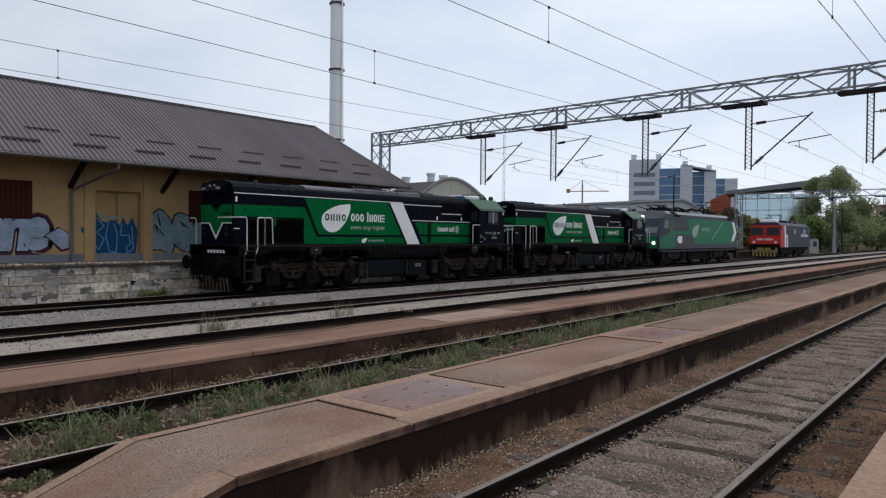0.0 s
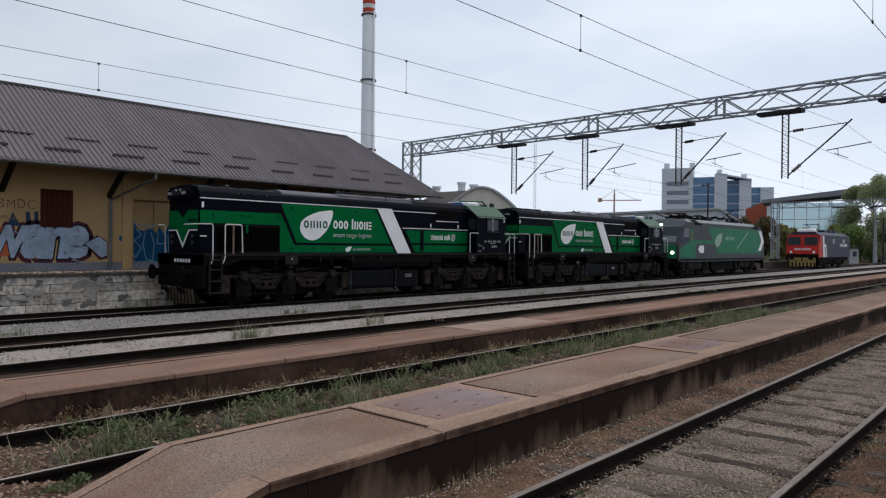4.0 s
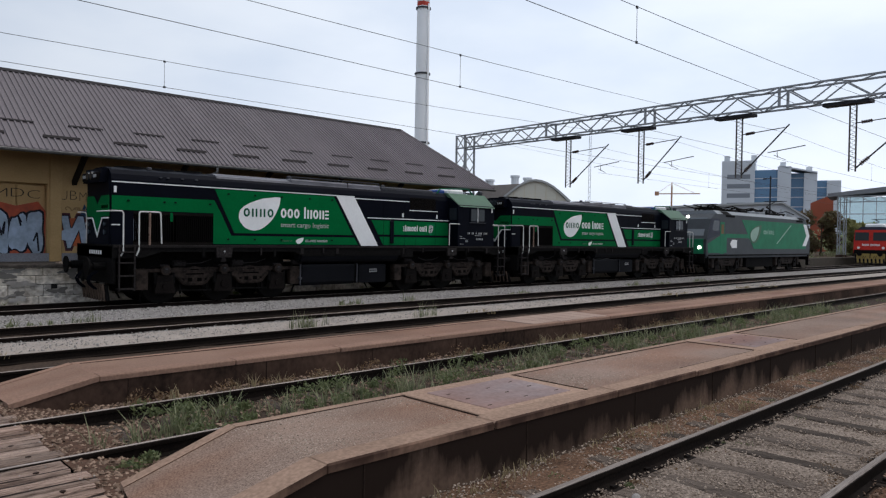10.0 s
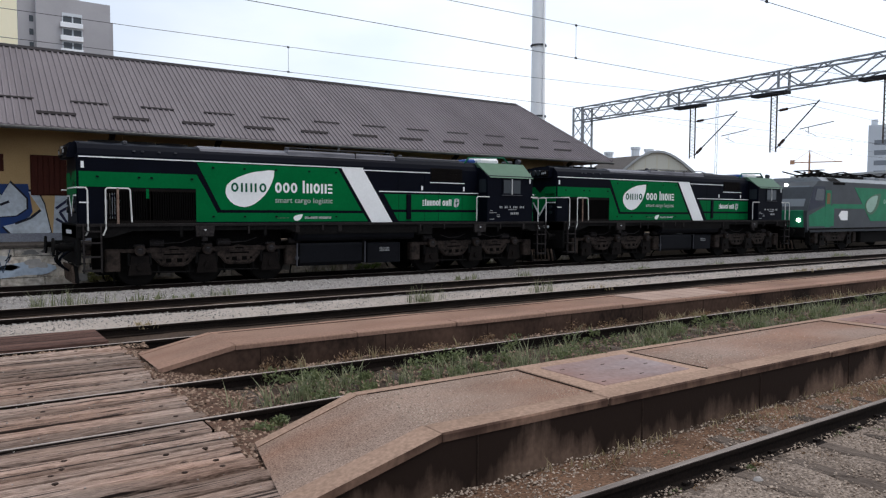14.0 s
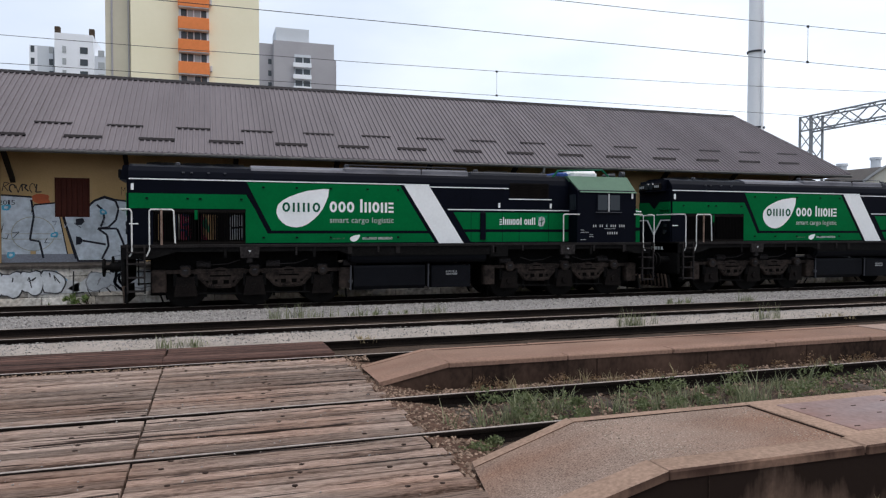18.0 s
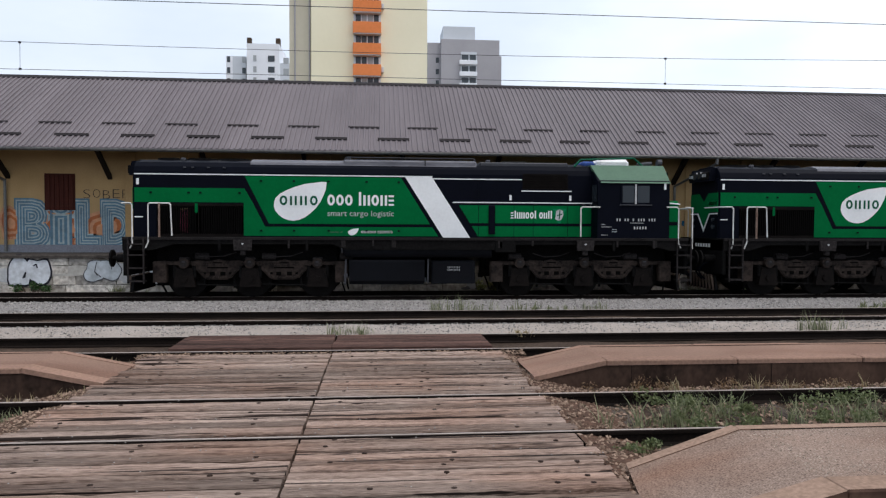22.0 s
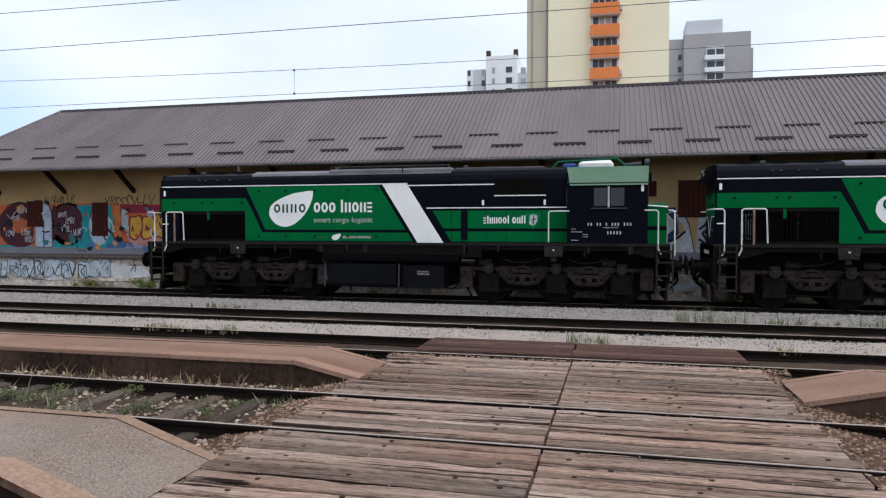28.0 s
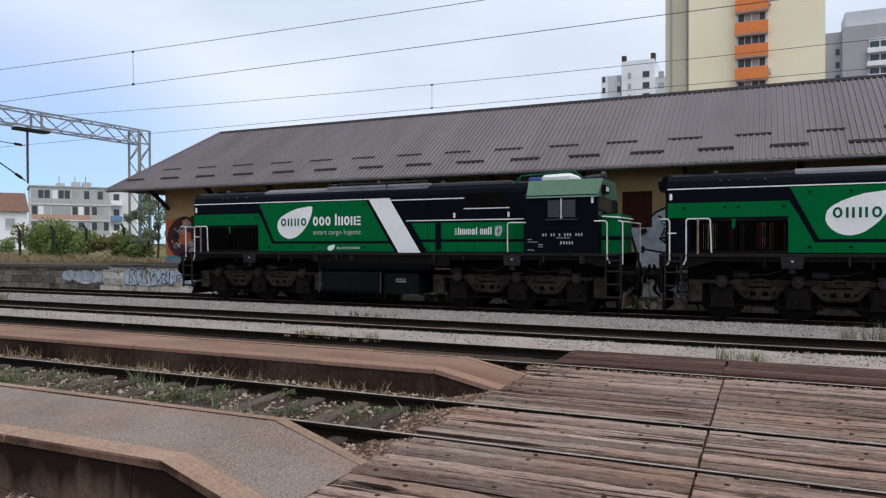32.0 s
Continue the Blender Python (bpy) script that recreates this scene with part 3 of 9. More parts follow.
def platform(name, x_end, sign, y0, y1, z, ramp, length, top, label, slabs=(), top2=None, face=None, rim=None, skew=0.0):
    """A low platform that begins with a ramp at x_end and runs off along sign * x. y0: its face towards the near track."""
    p = thing(name, label, "platform", kind="structure")
    xa, xb = x_end, x_end + sign * ramp
    far = x_end + sign * length
    foot = lambda y: x_end - sign * skew * (y1 - y) / (y1 - y0)     # the ramp's foot lies askew
    body = Shape().prism([(xa, -0.3), (xa, -0.05), (xb, z - 0.045), (far, z - 0.045), (far, -0.3)], "y", y0 + 0.02, y1 - 0.02)
    body.v = [(foot(y) if x == xa else x, y, zz) for x, y, zz in body.v]
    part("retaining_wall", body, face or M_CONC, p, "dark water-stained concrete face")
    sk = Shape()
    n = 60
    cw, fw = 0.26, 0.13
    for j, y in enumerate((y0 + cw, y1 - fw)):
        for i in range(n + 1):
            u = ramp * i / 8 if i <= 8 else ramp + (length - ramp) * ((i - 8) / (n - 8)) ** 2
            x = x_end + sign * u
            if u < ramp:
                x = foot(y) + (xb - foot(y)) * u / ramp
            sk.v.append((x, y, min(1, u / ramp) * z + 0.004 + 0.006 * noise.noise((x, y, 1.5))))
    sk.f = [(i, i + 1, n + 2 + i, n + 1 + i) for i in range(n)]
    sf = part("surface", sk, top, p, "worn reddish asphalt surface")
    if top2:
        sf.data.materials.append(top2)
        for i, f in enumerate(sf.data.polygons):
            if abs(f.center.x - x_end) > 2.75:
                f.material_index = 1
    # coping stones along both edges
    for edge, (ya, yb, ln) in enumerate(((y0, y0 + cw, 1.9), (y1 - fw, y1, 1.6))):
        u = 0.0
        while u < min(length, 48):
            w = ramp if u == 0 else ln * random.uniform(0.92, 1.1)
            if u == 0:
                st = Shape().prism([(xa, -0.05), (xa, 0.012), (xb, z + 0.012), (xb, z - 0.05)], "y", ya, yb)
                st.v = [(foot(y) if x == xa else x, y, zz) for x, y, zz in st.v]
            else:
                lo, hi = sorted((x_end + sign * (u + 0.006), x_end + sign * (u + w - 0.006)))
                st = Shape().block(lo, hi, ya + 0.012 - random.uniform(0, 0.02), yb, z - 0.055, z + 0.010 + random.uniform(-0.004, 0.006), 0.014)
            cs = part("coping_stone", st, rim or M_COPING, p)
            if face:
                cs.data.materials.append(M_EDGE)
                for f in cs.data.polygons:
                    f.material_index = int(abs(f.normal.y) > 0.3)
            u += w
        if length > 48:
            lo, hi = sorted((x_end + sign * u, far))
            part("coping", Shape().box(lo, hi, ya, yb, z - 0.055, z + 0.01), rim or M_COPING, p)
    lo, hi = sorted((xb + sign * 0.1, xb + sign * 30))
    part("edge_joint", Shape().box(lo, hi, y1 - fw - 0.004, y1 - fw + 0.004, z - 0.01, z + 0.0115), M_HOLE, p)
    # joints of the concrete face
    for k in range(13):
        x = xb + sign * (0.35 + k * 1.92)
        part("wall_joint", Shape().block(x - 0.007, x + 0.007, y0 + 0.012, y0 + 0.03, -0.28, z - 0.06, 0.004), M_HOLE, p)
    for a, b in slabs:
        for x in (a - 0.25, b + 0.19):
            part("joint", Shape().box(x - 0.008, x + 0.008, y0 + cw, y1 - fw, z - 0.01, z + 0.0155), M_CONC, p, "dark open joint")
        part("slab_surround", Shape().block(a - 0.22, b + 0.16, y0 + 0.15, y1 - 0.05, z - 0.02, z + 0.014, 0.01), M_COPING, p, "worn concrete surround")
        sl = part("cover_slab", Shape().block(a, b, y0 + 0.34, y1 - 0.22, z - 0.02, z + 0.020, 0.01), M_SLAB, p, "grey-violet cover slab set into concrete")
        for k in range(9):
            gx, gy = a + 0.13 + (b - a - 0.3) * (k % 3) / 2.0 + random.uniform(-.05, .05), y0 + 0.47 + 0.27 * (k // 3) + random.uniform(-.04, .04)
            part("slot", Shape().box(gx, gx + 0.055, gy, gy + 0.011, z + 0.01, z + 0.0235), M_HOLE, sl)
    return p


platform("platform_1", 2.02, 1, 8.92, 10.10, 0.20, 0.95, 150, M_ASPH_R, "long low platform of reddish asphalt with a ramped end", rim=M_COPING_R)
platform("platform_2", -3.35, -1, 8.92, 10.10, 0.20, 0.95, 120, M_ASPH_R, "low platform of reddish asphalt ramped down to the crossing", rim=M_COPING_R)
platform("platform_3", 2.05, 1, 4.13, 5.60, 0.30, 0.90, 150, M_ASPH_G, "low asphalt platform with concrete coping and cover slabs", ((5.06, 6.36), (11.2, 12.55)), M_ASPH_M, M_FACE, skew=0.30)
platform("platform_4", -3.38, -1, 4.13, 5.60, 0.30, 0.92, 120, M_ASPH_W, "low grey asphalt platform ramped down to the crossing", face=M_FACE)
p = thing("platform_5", "concrete-edged asphalt platform beside the near track", "platform", kind="structure")
part("surface", Shape().box(-60, 90, -6, 0.62, -0.3, 0.30), M_ASPH_G, p)
part("coping", Shape().box(-60, 90, 0.62, 0.92, 0.0, 0.312), M_COPING, p)

M_PATCH = surface("pale_patch", (0.34, 0.25, 0.205), (0.24, 0.17, 0.14), scale=2, rough=0.9, bump=0.4)
# the timber level crossing
crossing = thing("wooden_crossing", "weathered reddish-brown timber crossing over the tracks", "crossing", kind="structure")
rails_y = [2.54 - GAUGE, 2.54 + GAUGE, 7.33 - GAUGE, 7.33 + GAUGE]
def plank_shape(lo, hi, ya, yb, zt, rnd):
    """A worn plank with a ragged outline, split and sunk here and there."""
    n = max(4, int((hi - lo) / 0.22))
    s = Shape()
    for i in range(n + 1):
        x = lo + (hi - lo) * i / n
        e0, e1 = (abs(rnd.gauss(0, 0.006)) + (rnd.random() < 0.10) * rnd.uniform(0.01, 0.03) for _ in range(2))
        z = zt + rnd.gauss(0, 0.0025)
        s.v += [(x, ya + e0, -0.14), (x, ya + e0, z - 0.016), (x, ya + e0 + 0.012, z), (x, yb - e1 - 0.012, z), (x, yb - e1, z - 0.016), (x, yb - e1, -0.14)]
    for i in range(n):
        k = 6 * i
        s.f += [(k + j, k + j + 1, k + 7 + j, k + 6 + j) for j in range(5)]
    s.f += [tuple(range(6)), tuple(reversed(range(6 * n, 6 * n + 6)))]
    return s


rp = random.Random(21)
y = 1.0
while y < 10.75:
    w = rp.choice((0.13, 0.17, 0.2, 0.22, 0.25)) + rp.uniform(-0.015, 0.015)
    gap = [r for r in rails_y if y < r < y + w + 0.115]
    if gap:
        r = gap[0]
        w = max(0.0, r - (0.045 if rails_y.index(r) % 2 == 0 else 0.115) - y)
    if w > 0.05:
        for xa, xb in ((-3.42, -0.712), (-0.688, 1.92)):
            e = rp.uniform(-0.06, 0.06)
            zt = rp.uniform(-0.014, 0.014)
            lo, hi = (xa + e, xb) if xa < -1 else (xa, xb + e)
            g0, g1 = (rp.uniform(0.006, 0.018) + (rp.random() < 0.22) * rp.uniform(0.008, 0.022) for _ in range(2))
            pl = part("plank", plank_shape(lo, hi, y + g0, y + w - g1, zt, rp), M_PLANK, crossing)
            for bx in (lo + 0.30, lo + 0.62, (lo + hi) / 2, hi - 0.55, hi - 0.26):
                if rp.random() < 0.36:
                    bx, by = bx + rp.uniform(-0.06, 0.06), y + w * rp.uniform(0.35, 0.65)
                    part("bolt_hole", Shape().tube((bx, by, zt - 0.012), (bx, by, zt + 0.0035), 0.024, 8), M_HOLE, pl)
                    part("bolt", Shape().tube((bx + 0.006, by, zt - 0.01), (bx + 0.006, by, zt + 0.006), 0.016, 7), M_BOLT, pl)
    y = gap[0] + (0.115 if rails_y.index(gap[0]) % 2 == 0 else 0.045) if gap else y + w
boards = thing("crossing_boards", "dark reddish boards between the rails of the inner track", "crossing", kind="structure")
for xa, xb in ((-3.25, -0.735), (-0.715, 1.84)):
    for k in range(5):
        ya = 11.86 - 0.64 + k * 0.256
        part("plank", Shape().block(xa + random.uniform(-.02, .02), xb, ya + 0.005, ya + 0.25, -0.12, 0.03 + random.uniform(-.006, .006), 0.012), M_PLANK_D, boards)
for k in range(6):
    xa = 11.35 + k * 0.45
    part("patch_board", Shape().block(xa, xa + 0.43, 9.0 + random.uniform(-.05, .05), 10.02, 0.19, 0.225, 0.01), M_PATCH, bpy.data.objects["platform_1"], "pale broken concrete patch")

# ---- the diesel locomotives ----
M_GREEN = paint("loco_green", (0.0003, 0.118, 0.033), 0.5, 0.18, 0.03)
M_NAVY = paint("loco_black", (0.0022, 0.0032, 0.0075), 0.5, 0.3, 0.045)
M_WHITE = paint("white_paint", (0.78, 0.79, 0.80), 0.45, 0.12)
M_RAILWHITE = paint("worn_white_rail", (0.66, 0.66, 0.64), 0.5, 0.3)
M_PALEGREEN = paint("cab_roof_green", (0.078, 0.145, 0.098), 0.5, 0.2)
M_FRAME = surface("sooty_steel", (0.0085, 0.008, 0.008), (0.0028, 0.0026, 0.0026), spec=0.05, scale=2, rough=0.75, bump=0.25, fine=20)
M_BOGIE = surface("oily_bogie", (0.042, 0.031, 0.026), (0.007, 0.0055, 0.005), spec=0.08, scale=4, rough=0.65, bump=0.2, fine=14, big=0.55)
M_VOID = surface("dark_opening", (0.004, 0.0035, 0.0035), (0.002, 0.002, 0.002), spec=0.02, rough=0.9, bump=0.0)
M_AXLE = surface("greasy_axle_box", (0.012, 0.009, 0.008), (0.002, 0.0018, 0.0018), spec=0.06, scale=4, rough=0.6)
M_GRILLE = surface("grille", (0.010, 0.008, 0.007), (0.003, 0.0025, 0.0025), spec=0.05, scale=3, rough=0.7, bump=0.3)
M_ROOFGREY = paint("roof_grey", (0.055, 0.057, 0.066), 0.5)
M_GLASS = glass_dark("cab_glass")
M_TYRE = surface("wheel_steel", (0.009, 0.008, 0.0075), (0.004, 0.0035, 0.0035), rough=0.7, metal=0.2, bump=0.1)
M_DARKGREEN = paint("logo_green", (0.0, 0.09, 0.045), 0.5)
M_DUCT = surface("dusty_duct", (0.022, 0.02, 0.02), (0.008, 0.007, 0.007), spec=0.05, scale=4)
M_PLOUGH = surface("rusty_plough", (0.15, 0.11, 0.085), (0.05, 0.036, 0.03), scale=6, rough=0.85)
M_TANK = paint("tank_black", (0.007, 0.0075, 0.010), 0.5, 0.4, 0.05)
# the sky's sheen on the roof is put into this pale grey
M_HATCH = surface("sky_sheen_roof_paint", (0.155, 0.155, 0.175), (0.085, 0.085, 0.10), scale=2.0, rough=0.55, bump=0.1, fine=12, big=0.6, spec=0.2, streak=(0.6, 3, 3))
M_OFFWHITE = paint("dull_white_paint", (0.48, 0.49, 0.50), 0.5, 0.3)
M_MIDGREEN = paint("crest_green", (0.004, 0.17, 0.07), 0.5, 0.15, 0.05)
M_RUSTRAIL = surface("rusty_rail_post", (0.26, 0.19, 0.155), (0.10, 0.06, 0.045), scale=6, rough=0.8, bump=0.1, fine=30)
M_STEP = surface("dusty_steel", (0.030, 0.026, 0.026), (0.010, 0.009, 0.009), spec=0.08, scale=5, rough=0.7, bump=0.15, fine=20)
M_BLUE = paint("tarp_blue", (0.03, 0.07, 0.25), 0.6)
M_LAMP = glowing("headlamp", (1.0, 0.93, 0.80), 7.0)
M_RED = paint("loco_red", (0.52, 0.035, 0.025), 0.4)
M_SLATE = paint("loco_slate", (0.036, 0.041, 0.062), 0.45)
M_GREY = paint("loco_grey", (0.058, 0.065, 0.074), 0.45)
M_VROOF = paint("electric_roof", (0.24, 0.26, 0.28), 0.5)

SIDE = -0.90                                   # the hood's side towards the platform


def decal(outline, off=0.006, side=SIDE):
    """A thin plate of paint on the side: outline in u, z."""
    return Shape().prism(outline, "y", side - off, side + 0.001)


def hoop(out, cx_, cz_, rx, rz, t):
    """A flat ring of stroke t."""
    n = 10
    y0, y1 = SIDE - 0.009, SIDE + 0.001
    for k in range(n):
        a, b = 2 * math.pi * k / n, 2 * math.pi * (k + 1) / n
        o = [(cx_ + rx * math.cos(a), cz_ + rz * math.sin(a)), (cx_ + rx * math.cos(b), cz_ + rz * math.sin(b))]
        i = [(cx_ + (rx - t) * math.cos(b), cz_ + (rz - t) * math.sin(b)), (cx_ + (rx - t) * math.cos(a), cz_ + (rz - t) * math.sin(a))]
        out.prism(o + i, "y", y0, y1)
    return out


def signs(kinds, u, z, h, w, lift=0.0):
    """A brand's writing as plain shapes: rings (o), pairs of uprights (i), single uprights (l) and short slanting bars (s)."""
    wide = {"o": 1.0, "i": 0.95, "l": 0.55, "s": 0.8, " ": 0.5}
    step = w / sum(wide[k] for k in kinds)
    out = Shape()
    for k in kinds:
        b = wide[k] * step
        t = min(0.22 * h, 0.28 * step)
        if k == "o":
            hoop(out, u + b * 0.5, z + h * 0.5, b * 0.44, h * 0.52, t)
        elif k == "i":
            for q in (0.10, 0.62):
                out.box(u + b * q, u + b * q + t, SIDE - 0.009, SIDE + 0.001, z, z + h * 0.97)
        elif k == "l":
            out.box(u + b * 0.25, u + b * 0.25 + t, SIDE - 0.009, SIDE + 0.001, z, z + h * 1.25)
        elif k == "s":
            for q in (0.0, 0.40, 0.80):
                out.box(u + b * 0.10, u + b * 0.85, SIDE - 0.009, SIDE + 0.001, z + h * q, z + h * q + t * 0.8)
        u += b
    out.v = [(x, y + lift, zz) for x, y, zz in out.v]
    return out


LEAF = [(1, .98), (.90, .99), (.78, .965), (.58, .93), (.41, .86), (.25, .775), (.12, .68), (.035, .57), (.01, .46), (.005, .35), (.04, .24), (.10, .14), (.18, .06), (.28, .015), (.38, 0), (.49, .03), (.59, .09), (.70, .20), (.80, .33), (.88, .48), (.94, .64), (.985, .80)]


def leaf(u0, u1, z0, z1):
    """The emblem's leaf: round below, pointed above."""
    return [(u0 + (u1 - u0) * p[0], z0 + (z1 - z0) * p[1]) for p in LEAF]


def word(txt, size, u, z, mat, parent, name="lettering", side=SIDE):
    cu = bpy.data.curves.new(name, "FONT")
    cu.body, cu.size, cu.extrude, cu.resolution_u = txt, size, 0.002, 2
    ob = bpy.data.objects.new(name, cu)
    me = bpy.data.meshes.new_from_object(ob)
    bpy.data.objects.remove(ob)
    me.materials.clear()
    me.materials.append(mat)
    o = new(name, me)
    o.parent = parent
    o.matrix_basis = pose(u, side - 0.008, z, 90, 0, 0)
    return o


def wheelset_mesh(r):
    s = Shape()
    for sg in (-1, 1):
        s.tube((0, sg * 0.70, 0), (0, sg * 0.83, 0), r, 28)
        s.tube((0, sg * 0.68, 0), (0, sg * 0.70, 0), r + 0.03, 28)
        s.tube((0, sg * 0.83, 0), (0, sg * 0.86, 0), r * 0.3, 12)
        for k in range(6):
            a = k * math.pi / 3
            s.tube((r * 0.6 * math.cos(a), sg * 0.825, r * 0.6 * math.sin(a)), (r * 0.6 * math.cos(a), sg * 0.837, r * 0.6 * math.sin(a)), r * 0.13, 6)
    s.tube((0, -0.7, 0), (0, 0.7, 0), 0.09, 10)
    return mesh_of("wheelset", s, M_TYRE)


WHEEL_D, WHEEL_V = wheelset_mesh(0.508), wheelset_mesh(0.625)
ROLLING = []                                   # (wheelset, its place in the bogie, its radius)


def bogie(parent, axles, r, wheel_me, w=1.12):
    """A three- or two-axle bogie: side frames, axle boxes, springs, brake gear, wheelsets."""
    mid = sum(axles) / len(axles)
    b = part("bogie", Shape().box(-0.9, 0.9, -0.8, 0.8, 0.55, 0.95), M_FRAME, parent, m=pose(mid, 0, 0))
    lo, hi = axles[0] - mid, axles[-1] - mid
    for sg in (-1, 1):
        ya, yb = sg * w, sg * (w - 0.14)
        out = lambda d: (min(sg * w, sg * (w + d)), max(sg * w, sg * (w + d)))
        top = Shape().box(lo - 0.62, hi + 0.62, min(ya, yb) + 0.02, max(ya, yb) - 0.02, 0.88, 0.97)
        part("frame_beam", top, M_BOGIE, b)
        for k in range(len(axles) - 1):
            a, c = axles[k] - mid, axles[k + 1] - mid
            m_ = (a + c) / 2
            fr = Shape().prism([(a + 0.14, 0.96), (a + 0.20, 0.84), (a + 0.34, 0.70), (a + 0.48, 0.54), (a + 0.60, 0.49), (c - 0.60, 0.49), (c - 0.48, 0.54), (c - 0.34, 0.70), (c - 0.20, 0.84), (c - 0.14, 0.96),
                                (c - 0.30, 1.00), (m_ + 0.18, 0.985), (m_, 1.03), (m_ - 0.18, 0.985), (a + 0.30, 1.00)], "y", ya, yb)
            sf = part("side_frame", fr, M_BOGIE, b, "oily cast side frame")
            y0, y1 = out(0.022)
            rib = Shape().prism([(a + 0.36, 0.735), (a + 0.50, 0.575), (a + 0.61, 0.525), (c - 0.61, 0.525), (c - 0.50, 0.575), (c - 0.36, 0.735), (c - 0.41, 0.735), (c - 0.53, 0.60), (c - 0.63, 0.56), (a + 0.63, 0.56), (a + 0.53, 0.60), (a + 0.41, 0.735)], "y", y0, y1)
            rib.box(a + 0.24, c - 0.24, y0, y1, 0.875, 0.905)
            part("frame_rib", rib, M_BOGIE, sf)
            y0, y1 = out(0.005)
            # holes drawn as flat near-black plates, their inner shade in the colour
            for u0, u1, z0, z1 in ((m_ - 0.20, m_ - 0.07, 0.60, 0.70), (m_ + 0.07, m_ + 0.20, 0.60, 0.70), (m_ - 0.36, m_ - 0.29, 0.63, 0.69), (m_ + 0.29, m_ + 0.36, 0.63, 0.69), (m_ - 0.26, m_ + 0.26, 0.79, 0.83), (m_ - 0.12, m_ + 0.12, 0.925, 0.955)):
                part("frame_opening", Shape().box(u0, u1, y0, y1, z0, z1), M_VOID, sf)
            part("brake_rod", Shape().tube((a + 0.3, sg * (w - 0.05), 0.36), (c - 0.3, sg * (w - 0.05), 0.33), 0.022, 6), M_FRAME, b)
            for q in (0.27, 0.73):
                x = a + (c - a) * q
                part("brake_hanger", Shape().beam((x, sg * (w - 0.12), 0.80), (x + 0.03, sg * (w - 0.12), 0.26), 0.05), M_FRAME, b)
        for ax in axles:
            x = ax - mid
            y0, y1 = out(0.05)
            bx = Shape().prism([(x - 0.27, 0.30), (x + 0.27, 0.30), (x + 0.27, 0.38), (x + 0.22, 0.62), (x + 0.20, 0.80), (x - 0.20, 0.80), (x - 0.22, 0.62), (x - 0.27, 0.38)], "y", sg * (w - 0.12), sg * (w + 0.04))
            ab = part("axle_box", bx, M_AXLE, b)
            part("axle_cap", Shape().tube((x, sg * (w + 0.03), r), (x, sg * (w + 0.085), r), 0.085, 12), M_AXLE, ab)
            for du in (-0.24, 0.24):
                part("spring", Shape().tube((x + du, sg * (w - 0.03), 0.55), (x + du, sg * (w - 0.03), 0.86), 0.055, 8), M_FRAME, b)
            cp = part("damper_cap", Shape().tube((x, sg * (w - 0.02), 0.93), (x, sg * (w + 0.11), 0.93), 0.135, 14), M_BOGIE, b)
            cp.data.polygons.foreach_set("use_smooth", [False] * len(cp.data.polygons))
            part("cap_rim", Shape().tube((x, sg * (w + 0.10), 0.93), (x, sg * (w + 0.125), 0.93), 0.085, 12), M_STEP, cp)
            # a paler plate stands for the highlight on each cap
            yy = (min(sg * (w + 0.124), sg * (w + 0.13)), max(sg * (w + 0.124), sg * (w + 0.13)))
            part("lug_mark", Shape().box(x - 0.035, x + 0.035, yy[0], yy[1], 0.955, 0.980), M_ROOFGREY, b)
            part("lifting_lug", Shape().block(x - 0.13, x + 0.13, min(sg * (w - 0.06), sg * (w + 0.05)), max(sg * (w - 0.06), sg * (w + 0.05)), 1.03, 1.085, 0.02), M_STEP, b)
        for x in (lo - 0.62, hi + 0.62):
            part("sand_box", Shape().block(x - 0.17, x + 0.17, min(sg * (w + 0.05), sg * (w - 0.2)), max(sg * (w + 0.05), sg * (w - 0.2)), 0.42, 0.98, 0.03), M_BOGIE, b, "dusty steel sand box")
            part("sand_pipe", Shape().path([(x, sg * w, 0.45), (x + 0.05, sg * 0.9, 0.25), (x + 0.1, sg * 0.76, 0.06)], 0.025, 6), M_FRAME, b)
    for ax in axles:
        ws = part("wheelset", wheel_me, None, b, "worn steel wheelset", m=pose(ax - mid, 0, r))
        ROLLING.append((ws, ax - mid, r))
    return b


